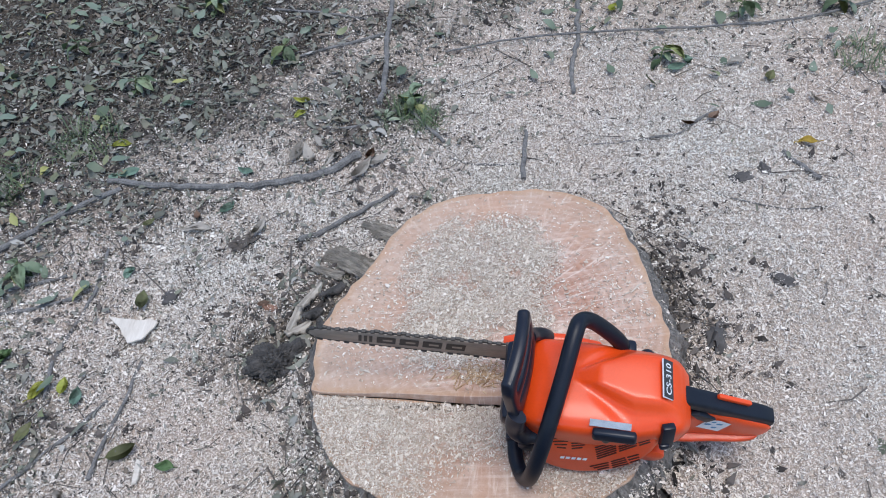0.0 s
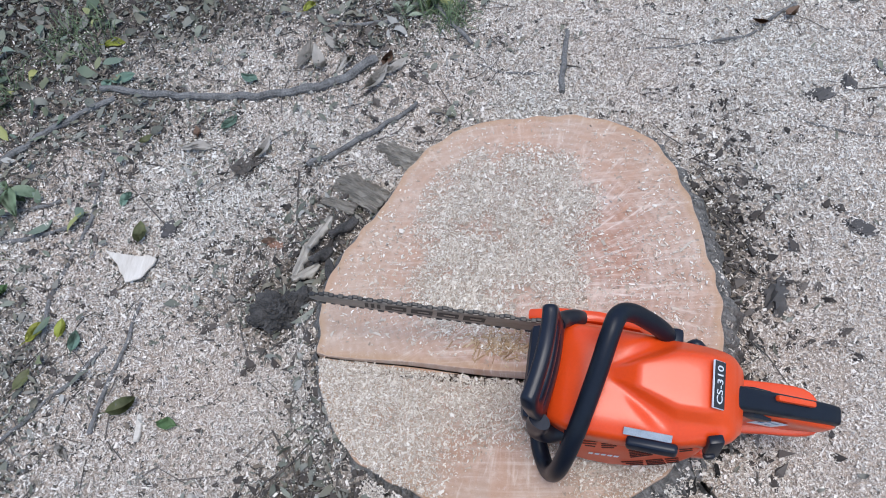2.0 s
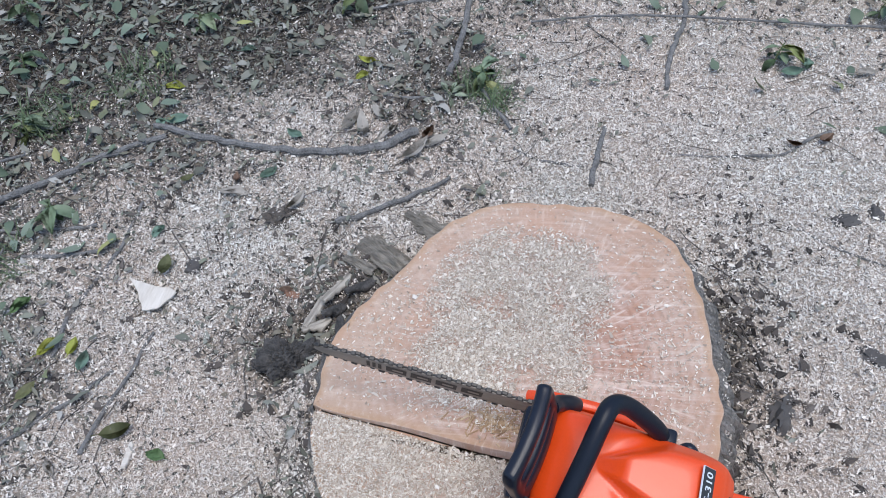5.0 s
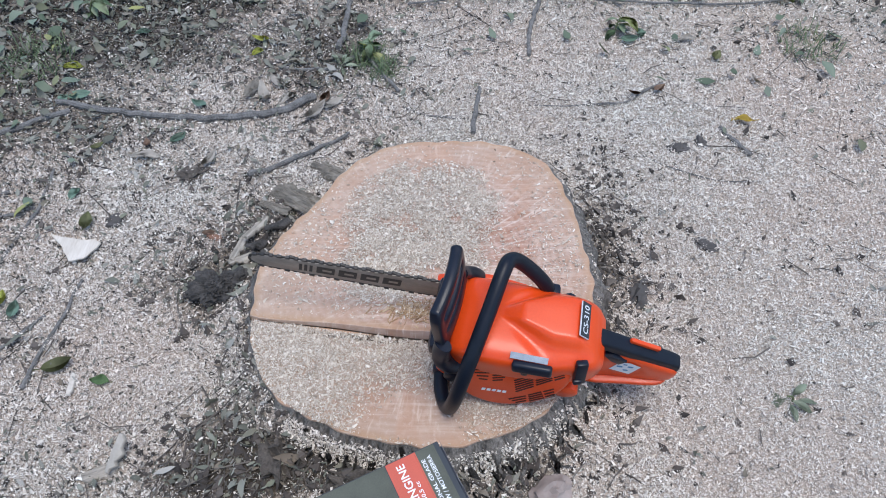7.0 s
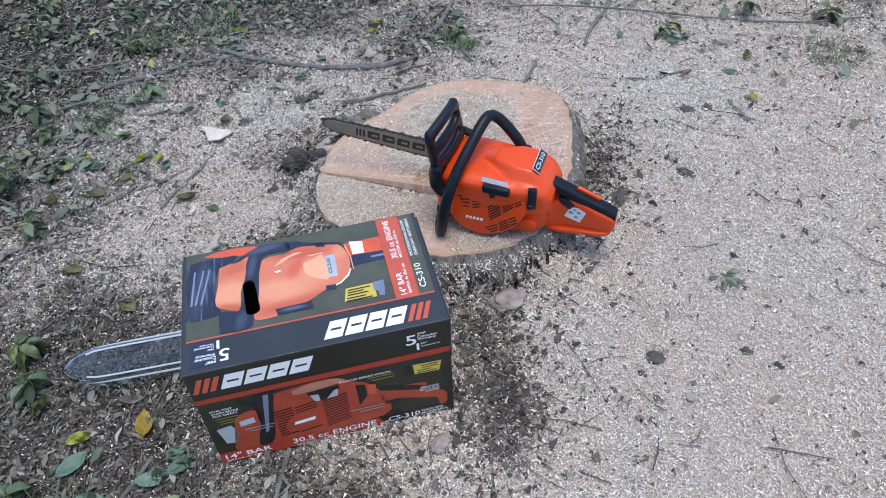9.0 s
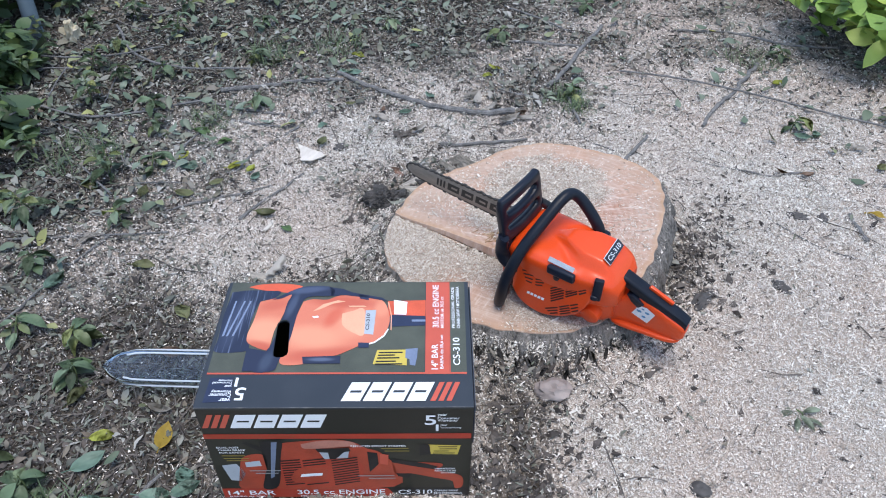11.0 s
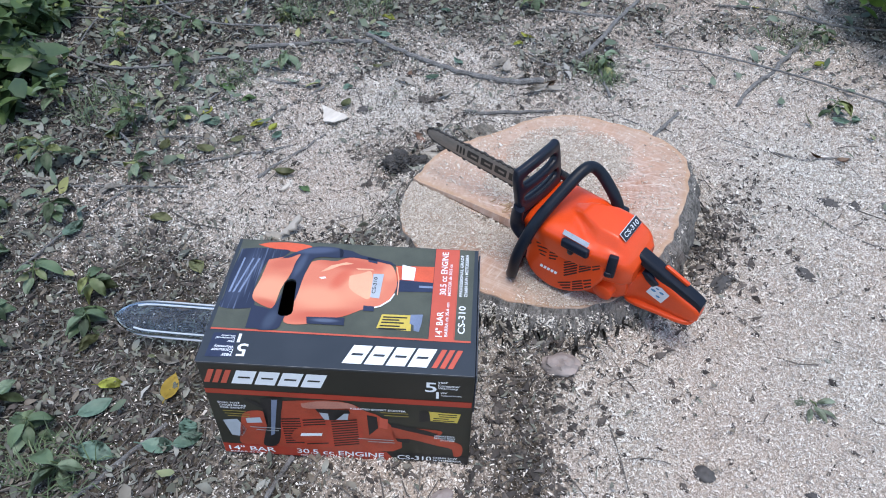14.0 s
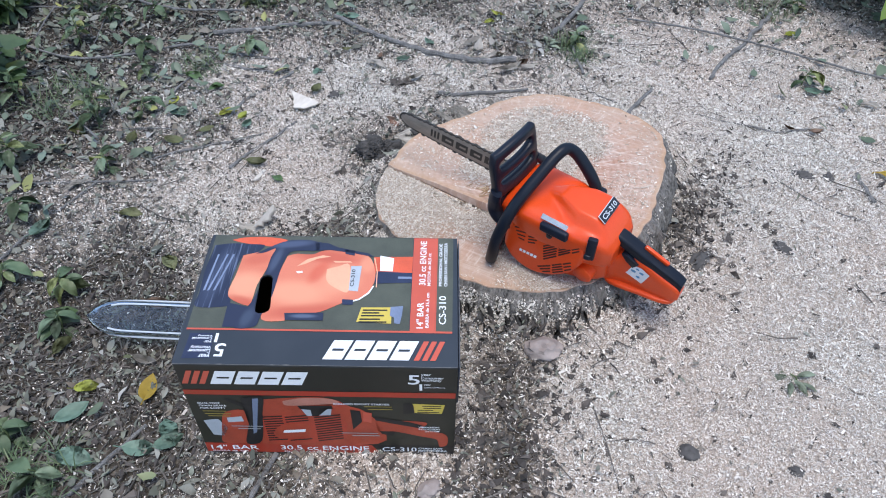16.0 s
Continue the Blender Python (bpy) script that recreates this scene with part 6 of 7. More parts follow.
branch("stick", "dark stick lying among green leaves", "stick", [(-1.160, 1.060), (-1.078, 1.071), (-0.977, 1.088), (-0.889, 1.106)], 0.0051, 0.0042, 0.002, group=BR)
branch("twig", "thin dark twig winding through leaves", "twig", [(-0.823, 1.197), (-0.805, 1.089), (-0.800, 1.031), (-0.816, 0.948), (-0.830, 0.870), (-0.815, 0.770)], 0.0039, 0.0047, 0.002, group=BR)
branch("twig", "thin bent twig below the white wood chip", "twig", [(-0.628, 0.852), (-0.632, 0.763), (-0.645, 0.673), (-0.653, 0.590)], 0.0036, 0.0047, 0.003, group=BR)
branch("stick", "short upright-grained grey stick behind the stump", "stick", [(0.222, 1.533), (0.209, 1.438), (0.203, 1.330)], 0.0056, 0.0070, 0.002, group=BR)
branch("twig", "thin brown twig on pale sawdust", "twig", [(0.364, 1.448), (0.450, 1.446), (0.527, 1.449), (0.611, 1.474), (0.665, 1.528), (0.718, 1.566)], 0.0020, 0.0042, 0.003, group=BR)
branch("twig", "thin curved twig behind the stump", "twig", [(0.020, 1.438), (0.083, 1.407), (0.193, 1.389)], 0.0027, 0.0028, 0.002, group=BR)
branch("stick", "dark stick under green sprigs", "stick", [(-0.113, 1.705), (-0.065, 1.601), (0.005, 1.510)], 0.0051, 0.0047, 0.004, group=BR)
branch("stick", "short dark stick in leaf litter", "stick", [(-0.330, 1.622), (-0.217, 1.606), (-0.150, 1.602)], 0.0051, 0.0042, 0.002, group=BR)
branch("twig", "very thin twig on sawdust", "twig", [(0.604, 1.234), (0.659, 1.195), (0.769, 1.160), (0.860, 1.165)], 0.0020, 0.0015, 0.002, group=BR)
branch("branch", "straight grey branch pointing at the stump", "branch", [(-0.182, 2.300), (-0.184, 2.004), (-0.181, 1.850), (-0.177, 1.700)], 0.0078, 0.0094, 0.004, group=BR)
branch("branch", "weathered pale branch on sawdust", "branch", [(0.439, 2.260), (0.405, 2.006), (0.383, 1.880), (0.357, 1.693)], 0.0076, 0.0062, 0.002, group=BR)
branch("cane", "long thin pale cane across the litter", "cane", [(0.000, 1.950), (0.198, 1.985), (0.459, 1.990), (0.715, 1.990), (1.043, 2.000), (1.300, 2.060)], 0.0033, 0.0039, 0.010, 0.04, group=BR)
branch("stick", "dark forked stick in the leaf litter", "stick", [(-0.511, 1.976), (-0.407, 2.008), (-0.196, 2.071)], 0.0047, 0.0056, 0.003, group=BR)
branch("stick", "short dark stick on pale sawdust", "stick", [(0.825, 1.370), (0.850, 1.320), (0.882, 1.270)], 0.0051, 0.0070, 0.001, group=BR)
branch("stick", "dark stick beside the undergrowth", "stick", [(-1.030, 1.002), (-0.920, 1.015), (-0.824, 1.035)], 0.0047, 0.0051, 0.003, group=BR)
branch("stick", "thin grey stick among green plants", "stick", [(-0.918, 0.037), (-0.919, 0.197), (-0.920, 0.376)], 0.0028, 0.0037, 0.004, group=BR)
branch("twig", "dark twig among fallen leaves", "twig", [(-0.875, 0.512), (-0.817, 0.582), (-0.745, 0.662), (-0.672, 0.760)], 0.0033, 0.0042, 0.003, group=BR)
branch("branch", "dry grey branch in the brush", "branch", [(-1.950, 0.780), (-1.620, 0.755), (-1.411, 0.807), (-1.196, 1.048)], 0.0036, 0.0042, 0.014, group=BR)
branch("branch", "dead branch propped in the brush", "branch", [(-1.880, 1.330), (-1.640, 1.180), (-1.420, 1.160), (-1.180, 1.290)], 0.0050, 0.0034, 0.030, group=BR)
branch("twig", "long dry twig in dark brush", "twig", [(-2.250, 0.990), (-1.950, 0.970), (-1.700, 1.060), (-1.540, 1.240)], 0.0037, 0.0028, 0.050, group=BR)
branch("stick", "brown stick beside the box", "stick", [(-0.300, -0.340), (-0.277, -0.189), (-0.266, -0.105)], 0.0056, 0.0042, 0.002, group=BR)
branch("stick", "dark stick poking out under the box", "stick", [(0.030, -0.200), (0.010, -0.130), (-0.003, -0.040)], 0.0047, 0.0056, 0.002, group=BR)
branch("twig", "pale twig between green weeds", "twig", [(-1.150, 0.239), (-1.030, 0.303), (-0.945, 0.359), (-0.790, 0.460)], 0.0033, 0.0028, 0.004, group=BR)
branch("stick", "thin dark stick in far litter", "stick", [(-0.620, 2.300), (-0.420, 2.240), (-0.240, 2.170)], 0.0042, 0.0047, 0.004, group=BR)
branch("branch", "grey branch in far leaf litter", "branch", [(0.100, 2.420), (0.300, 2.520), (0.520, 2.480), (0.700, 2.560)], 0.0050, 0.0042, 0.006, group=BR)

rt = random.Random(88)
for k in range(26):
    x, y, a, ln = rt.uniform(-2.2, -0.95), rt.uniform(0.45, 1.75), rt.uniform(0, math.pi), rt.uniform(0.12, 0.34)
    if x + 0.55 * y > -0.45:
        continue
    dx, dy = ln / 2 * math.cos(a), ln / 2 * math.sin(a)
    branch("twig", "thin dry twig lying in the brush", "twig", [(x - dx, y - dy), (x + rt.uniform(-0.02, 0.02), y + rt.uniform(-0.02, 0.02)), (x + dx, y + dy)], rt.uniform(0.0018, 0.0036), rt.uniform(0.0014, 0.0026), rt.uniform(0.002, 0.03), group=BR)

# ---- single fallen leaves ----
def leaf_colour(name, a, b):
    return surface(name, a, b, 90, 22, 0.55, 0.3, 0.0008, vary=("object", [(0, a), (1, b)], 0.4))


M_YELLOW = leaf_colour("yellow_leaf", (0.36, 0.25, 0.035), (0.55, 0.39, 0.06))
M_LIME = leaf_colour("yellow_green_leaf", (0.23, 0.27, 0.035), (0.40, 0.40, 0.06))
M_GREEN = leaf_colour("green_leaf", (0.055, 0.11, 0.035), (0.12, 0.20, 0.07))
M_TEAL = leaf_colour("grey_green_leaf", (0.09, 0.16, 0.115), (0.17, 0.26, 0.19))
M_BROWN = leaf_colour("brown_leaf", (0.10, 0.055, 0.032), (0.22, 0.14, 0.09))
M_PALE = leaf_colour("pale_dry_leaf", (0.25, 0.225, 0.19), (0.42, 0.39, 0.34))
M_OLIVE = leaf_colour("olive_leaf", (0.075, 0.085, 0.03), (0.15, 0.155, 0.06))


def leaf_mesh(length, width, curl, fold, material, wave=0.0, segs=9):
    """One leaf with a midrib, pointed tip and short stalk."""
    bm, rows = bmesh.new(), []
    for i in range(segs + 1):
        t = i / segs
        w = width / 2 * max(math.sin(math.pi * t ** 0.85) ** 0.8, 0.03)
        z = curl * length * ((t - 0.45) ** 2 - 0.07)
        rows.append([bm.verts.new(((t - 0.5) * length, s * w, z + abs(s) * fold * w + wave * 0.06 * length * math.sin(9 * t + 2 * s) * (s != 0))) for s in (-1, -0.5, 0, 0.5, 1)])
    for a, b in zip(rows, rows[1:]):
        for k in range(4):
            bm.faces.new((a[k], a[k + 1], b[k + 1], b[k]))
    line = [Vector((-0.5 * length - 0.22 * length * t, 0, curl * length * 0.13 + 0.004 * t)) for t in (1, 0.5, 0)]
    tube(bm, line, 0.0011 * (length / 0.06), 5)
    bmesh.ops.solidify(bm, geom=bm.faces[:], thickness=0.0004)
    return bm_mesh("leaf", bm, material)


LEAF_NAMES = {"yellow": M_YELLOW, "lime": M_LIME, "green": M_GREEN, "grey_green": M_TEAL, "brown": M_BROWN, "pale": M_PALE, "olive": M_OLIVE}
LEAF_LABELS = {"yellow": "fallen bright yellow leaf on the ground", "lime": "fallen yellow-green leaf on the ground", "green": "fallen dark green leaf on the ground", "grey_green": "fallen grey-green leaf on the ground", "brown": "curled brown dead leaf on the ground", "pale": "pale dry leaf on the ground", "olive": "olive green dead leaf on the ground"}
LEAF_SHAPES = {k: [leaf_mesh(0.058, 0.019 if k == "pale" else 0.030, c, f, m, w) for c, f, w in ((0.5, 0.3, 0.4), (-0.4, 0.15, 0.8), (0.9, 0.5, 0.2))] for k, m in LEAF_NAMES.items()}


def leaf(kind, x, y, turn, size=1.0, shape=0, lean=8, lift=0.008):
    ob = new("fallen_leaf", LEAF_SHAPES[kind][shape])
    ob.matrix_world = pose(x, y, gz(x, y) + lift + 0.006 * size, lean, lean * 0.6, turn) @ Matrix.Diagonal((size, size, size, 1))
    return tagged(ob, LEAF_LABELS[kind], "leaf", "fallen leaves")


for kind, x, y, turn, size, shape in (
    ("olive", -0.670, 1.010, 100, 0.95, 0), ("lime", -0.833, 0.794, 60, 0.95, 1), ("lime", -0.781, 0.797, 100, 0.75, 0), ("lime", -0.912, 1.596, 10, 0.95, 1),
    ("grey_green", -0.540, 1.306, 55, 0.85, 0), ("olive", -0.738, 1.274, 40, 0.6, 2), ("grey_green", -0.734, 1.106, 80, 0.75, 1), ("grey_green", -0.851, 1.471, 20, 1.1, 0),
    ("grey_green", -0.890, 1.455, 120, 0.8, 1), ("green", -0.945, 0.876, 70, 0.9, 1), ("grey_green", -0.741, 0.769, 100, 0.8, 0), ("brown", -0.613, 1.283, 110, 0.55, 2),
    ("yellow", 0.890, 1.400, 170, 0.95, 1), ("lime", -0.414, 1.745, 160, 1.0, 0), ("lime", -0.109, 1.710, 140, 1.0, 1), ("grey_green", -0.769, 1.776, 30, 0.8, 1),
    ("pale", -0.954, 0.339, 80, 1.1, 1), ("olive", -0.859, 0.603, 20, 1.0, 0), ("olive", -0.550, 0.253, 150, 1.15, 1), ("yellow", -0.325, -0.040, 120, 1.15, 0),
    ("grey_green", -0.194, -0.115, 60, 1.0, 0), ("grey_green", -0.215, -0.095, 150, 1.1, 1), ("grey_green", -0.235, -0.150, 30, 1.1, 0), ("olive", -1.146, 0.513, 0, 1.1, 1),
    ("pale", -1.122, 0.287, 60, 0.8, 0), ("green", -0.506, 0.606, 170, 0.75, 1), ("lime", 0.530, 2.139, 60, 0.9, 0), ("lime", -0.411, 1.688, 50, 0.8, 1),
    ("brown", -0.471, 0.140, 20, 1.0, 2), ("pale", -0.388, 0.012, 15, 1.0, 2), ("olive", -0.600, 0.640, 30, 1.0, 2), ("brown", -0.380, 0.975, 10, 0.5, 0),
    ("pale", -0.390, 1.500, 80, 1.62, 0), ("pale", -0.355, 1.480, 110, 1.56, 2), ("pale", -0.290, 1.470, 60, 1.25, 1), ("pale", -0.330, 1.540, 130, 1.38, 0),
    ("pale", -0.205, 1.400, 60, 1.50, 2), ("pale", -0.165, 1.440, 45, 1.25, 0), ("brown", -0.190, 1.470, 70, 0.8, 2), ("pale", -0.440, 1.220, 70, 1.1, 2),
    ("pale", -0.600, 1.240, 5, 1.3, 1), ("pale", -0.300, 1.640, 160, 0.7, 1), ("brown", 0.630, 1.500, 160, 0.6, 2), ("brown", 0.700, 1.530, 40, 0.7, 2),
    ("grey_green", 0.660, 1.790, 20, 1.0, 0), ("grey_green", 0.700, 1.830, 75, 0.9, 1), ("grey_green", 0.640, 1.840, 140, 0.9, 0), ("pale", 0.830, 1.800, 20, 1.1, 1),
    ("olive", 0.900, 1.720, 60, 0.9, 0), ("pale", 0.980, 1.600, 110, 0.8, 2), ("green", -0.660, 0.030, 40, 1.1, 0), ("olive", -0.600, -0.030, 100, 1.0, 1),
    ("grey_green", -0.420, -0.150, 70, 1.2, 0), ("grey_green", -0.330, -0.220, 20, 1.3, 1), ("lime", -0.450, -0.090, 40, 0.9, 1), ("grey_green", -0.900, 0.180, 100, 1.2, 0),
    ("olive", -0.750, 0.330, 30, 1.0, 1), ("pale", -0.700, 0.560, 140, 0.8, 1), ("olive", -0.820, 0.690, 70, 0.8, 0), ("grey_green", -0.950, 0.720, 30, 1.0, 1),
    ("olive", -0.980, 0.560, 120, 1.0, 0), ("lime", -1.010, 0.760, 100, 0.8, 0), ("green", -1.060, 0.900, 10, 1.1, 1), ("grey_green", -0.520, 1.440, 150, 0.9, 0),
):
    leaf(kind, x, y, turn, size, shape)


# ---- green seedlings and the brush behind ----
M_STEM = surface("green_stem", (0.06, 0.09, 0.03), (0.13, 0.16, 0.06), 200, 30, 0.6, 0.1)
M_FRESH = surface("fresh_leaf", (0.065, 0.115, 0.045), (0.15, 0.21, 0.09), 120, 20, 0.5, 0.25, 0.0008, vary=("object", [(0, (0.06, 0.10, 0.05)), (0.4, (0.13, 0.185, 0.105)), (0.7, (0.19, 0.25, 0.17)), (0.88, (0.17, 0.20, 0.07)), (1, (0.30, 0.30, 0.09))], 0.7))
PLANT_LEAVES = [leaf_mesh(0.062, 0.032, -0.45, 0.25, M_FRESH, 0.3), leaf_mesh(0.080, 0.036, -0.7, 0.2, M_FRESH, 0.5), leaf_mesh(0.045, 0.026, -0.3, 0.3, M_FRESH, 0.2)]

M_SPRIG = leaf_colour("dusty_green_leaf", (0.17, 0.21, 0.14), (0.27, 0.31, 0.22))
SPRIG_LEAVES = [leaf_mesh(0.060, 0.020, -0.35, 0.2, M_SPRIG, 0.3), leaf_mesh(0.050, 0.017, -0.5, 0.2, M_SPRIG, 0.2)]


def seedling(label, m, leaves, height, seed, size=1.0, shapes=PLANT_LEAVES, green=M_FRESH):
    """A low plant: a thin stem and leaves on all sides."""
    r = random.Random(seed)
    plant = thing("seedling", label, "plant", m, "green seedlings")
    tip = Vector((r.uniform(-0.03, 0.03), r.uniform(-0.03, 0.03), height))
    part("stem", tube(bmesh.new(), spline([(0, 0, -0.02), tip * 0.5 + Vector((0.008, 0.004, 0)), tip], 4), lambda t: 0.0022 - 0.001 * t, 6), M_STEM, plant)
    for k in range(leaves):
        t = 0.35 + 0.65 * (k + 0.5) / leaves
        a = 137.5 * k + r.uniform(-25, 25)
        lf = part("leaf", r.choice(shapes), green, plant)
        s = size * r.uniform(0.7, 1.15)
        lf.matrix_local = Matrix.Translation(tip * t) @ pose(0, 0, 0, r.uniform(-15, 15), r.uniform(-5, 32), a) @ Matrix.Translation((0.040 * s, 0, 0)) @ Matrix.Diagonal((s, s, s, 1))
    return plant


SEEDLINGS = [seedling("small grey-green weed sprig on sawdust", pose(0.806, 0.604, gz(0.806, 0.604)), 6, 0.022, 3, 0.80, SPRIG_LEAVES, M_SPRIG),
             seedling("low green seedling in dark litter", pose(-0.640, -0.010, gz(-0.640, -0.010)), 9, 0.070, 5, 0.85),
             seedling("leafy green seedling in the undergrowth", pose(-1.120, 0.560, gz(-1.120, 0.560)), 12, 0.110, 8, 0.9),
             seedling("spreading green weed in the undergrowth", pose(-0.930, 0.420, gz(-0.930, 0.420)), 7, 0.060, 13, 0.8)]
rnd = random.Random(21)
for x, y, kind in ((-0.72, 0.10, 1), (-0.86, 0.02, 3), (-0.98, 0.20, 1), (-1.18, 0.36, 2), (-1.26, 0.70, 2), (-1.05, 0.66, 3), (-1.40, 0.52, 2), (-1.52, 0.86, 2), (-1.30, 0.95, 3), (-1.66, 0.62, 2), (-1.70, 1.02, 2), (-1.44, 1.15, 3), (-1.86, 0.90, 2), (-1.62, 1.36, 2), (-2.05, 1.12, 2), (-1.90, 1.45, 2), (-1.24, 1.38, 3), (-1.40, 1.62, 3), (-2.2, 1.35, 2), (-2.35, 1.05, 2), (-2.10, 0.80, 2), (-0.86, -0.10, 1), (-0.74, -0.18, 1), (-0.34, -0.28, 3), (-1.05, 0.92, 1), (-1.16, 1.72, 1), (-0.95, 1.86, 3), (-0.50, 2.02, 3), (0.62, 1.83, 3), (0.52, 2.35, 3), (0.95, 2.30, 1), (0.78, 2.62, 2), (1.15, 2.55, 1), (-0.08, 1.66, 3), (-0.16, 1.62, 0), (1.20, 2.05, 3), (0.90, 2.05, 3), (-0.30, 2.45, 3), (-1.12, 0.12, 1), (-1.30, 0.30, 3), (-1.48, 0.30, 2), (-1.58, 0.48, 3), (-1.82, 0.66, 3), (-1.95, 1.02, 3), (-1.75, 1.20, 3), (-1.55, 1.04, 1), (-1.34, 0.82, 1), (-1.18, 0.82, 3), (-2.00, 1.30, 3), (-2.20, 1.55, 2), (-1.75, 1.62, 2), (-1.50, 1.85, 2), (-2.45, 1.30, 2), (-2.3, 0.9, 3), (-1.02, 1.12, 3), (-1.20, 1.02, 1), (-0.98, 0.02, 3), (-0.60, -0.22, 3), (-0.48, -0.26, 1), (-1.34, 1.24, 1), (-1.90, 1.75, 2), (-1.62, 2.05, 3), (-1.2, 2.1, 3), (-0.8, 2.3, 1)):
    if -1.36 < x < -0.88 and 0.45 < y < 1.80 and kind != 3:
        continue
    copy_thing(SEEDLINGS[kind], pose(x, y, gz(x, y), rnd.uniform(-12, 12), rnd.uniform(-12, 12), rnd.uniform(0, 360)))

# leaf green brightened towards yellow: sunlight on the leaves is in the colour
M_SUNSHRUB = surface("sunlit_shrub_leaf", (0.09, 0.17, 0.03), (0.24, 0.36, 0.07), 80, 14, 0.5, 0.2, vary=("island", [(0, (0.05, 0.10, 0.022)), (0.6, (0.19, 0.32, 0.055)), (1, (0.45, 0.50, 0.08))], 0.6))


def shrub(label, x, y, height, spread, count, seed, lean=(0, 0), green=None):
    """A bush: bare stems that fork, and a crown of many single leaves."""
    r = random.Random(seed)
    bush = thing("shrub", label, "shrub", pose(x, y, gz(x, y)))
    tips = []
    for k in range(9):
        a = 2 * math.pi * k / 9 + r.uniform(-0.3, 0.3)
        reach = spread * r.uniform(0.55, 1.0)
        tip = Vector((reach * math.cos(a) + lean[0], reach * math.sin(a) + lean[1], height * r.uniform(0.5, 1.0)))
        line = spline([(0.02 * math.cos(a), 0.02 * math.sin(a), -0.03), tip * 0.45 + Vector((0, 0, 0.12 * height)), tip], 6)
        part("stem", tube(bmesh.new(), line, lambda t: 0.011 * (1 - 0.8 * t), 7), M_BRANCH, bush)
        tips += line[6:]
    n = count
    pick = RNG.integers(0, len(tips), n)
    c = np.array([tips[i] for i in pick]) + RNG.normal(0, 0.075 * spread / 0.45, (n, 3))
    c[:, 2] = np.maximum(c[:, 2], 0.03)
    part("crown", leaf_cloud("crown", c[:, 0], c[:, 1], c[:, 2], RNG.uniform(0.06, 0.13, n), green or M_SUNSHRUB, 0.5, (0.45, 0.65), -0.4), green or M_SUNSHRUB, bush, "loose green leaves")


shrub("leafy green shrub at the clearing's edge, leaves coloured as sunlit", 0.98, 2.98, 0.62, 0.48, 520, 4, (-0.08, -0.12))
shrub("low green brush hanging over the litter, leaves coloured as sunlit", 0.80, 2.66, 0.34, 0.34, 240, 6, (-0.06, -0.10))
# darker copy of the leaf colour for brush that stands in shade
M_SHADESHRUB = surface("shaded_leaf", (0.02, 0.045, 0.014), (0.07, 0.12, 0.035), 80, 14, 0.55, 0.2, vary=("island", [(0, (0.015, 0.03, 0.01)), (0.6, (0.05, 0.09, 0.03)), (0.9, (0.10, 0.15, 0.04)), (1, (0.22, 0.24, 0.07))], 0.6))
shrub("dark green brush behind the litter", -2.75, 1.75, 0.70, 0.55, 800, 9, green=M_SHADESHRUB)
shrub("dark low brush round the leaning pipe", -2.48, 1.02, 0.30, 0.30, 380, 23, green=M_SHADESHRUB)
shrub("low dark brush at the clearing's edge", -2.25, 0.66, 0.20, 0.24, 260, 27, green=M_SHADESHRUB)
shrub("dark low brush behind the paper wrapper", -2.40, 1.42, 0.28, 0.28, 340, 31, green=M_SHADESHRUB)
shrub("low dark brush creeping over the litter", -1.98, 0.84, 0.10, 0.20, 200, 41, green=M_SHADESHRUB)
shrub("low dark brush creeping over the litter", -1.66, 0.50, 0.12, 0.20, 200, 43, green=M_SHADESHRUB)
shrub("dense green brush at the clearing's edge", 1.75, 2.75, 0.70, 0.50, 600, 15)
shrub("shaded green brush behind the clearing", -0.30, 3.95, 0.80, 0.60, 700, 19, green=M_SHADESHRUB)


# ---- tufts of fine dark grass ----
M_GRASS = surface("grass_blade", (0.045, 0.075, 0.030), (0.12, 0.17, 0.075), 120, 20, 0.6, 0.1, vary=("island", [(0, (0.035, 0.06, 0.028)), (0.7, (0.10, 0.15, 0.07)), (1, (0.20, 0.22, 0.12))], 0.6))


def grass_tuft(x, y, spread, count, length):
    """Bent three-sided blades that lean out of one foot."""
    a, r = RNG.uniform(0, 2 * np.pi, count), spread * np.sqrt(RNG.random(count))
    px, py = x + r * np.cos(a), y + r * np.sin(a)
    d = RNG.uniform(0, 2 * np.pi, count)
    ln, lie = length * RNG.uniform(0.5, 1.2, count), RNG.uniform(0.4, 1.35, count)
    base = ground_z(px, py)
    v = np.empty((count, 5, 3))
    for i, t in enumerate((0.0, 0.55, 1.0)):
        out, up = ln * t * np.sin(lie * (0.6 + 0.6 * t)), ln * t * np.cos(np.minimum(lie * (0.6 + 0.6 * t), 1.5))
        c = np.stack([px + out * np.cos(d), py + out * np.sin(d), base + 0.002 + up], 1)
        w = 0.0016 * (1 - 0.6 * t)
        side = np.stack([-np.sin(d) * w, np.cos(d) * w, 0 * d], 1)
        if i < 2:
            v[:, 2 * i], v[:, 2 * i + 1] = c - side, c + side
        else:
            v[:, 4] = c
    f = []
    for k in range(count):
        f += [(5 * k, 5 * k + 1, 5 * k + 3, 5 * k + 2), (5 * k + 2, 5 * k + 3, 5 * k + 4)]
    tagged(new("grass_tuft", mesh_of("grass_tuft", v.reshape(-1, 3), f, M_GRASS)), "tuft of fine dark green grass in the litter", "grass", "grass tufts", "stuff")


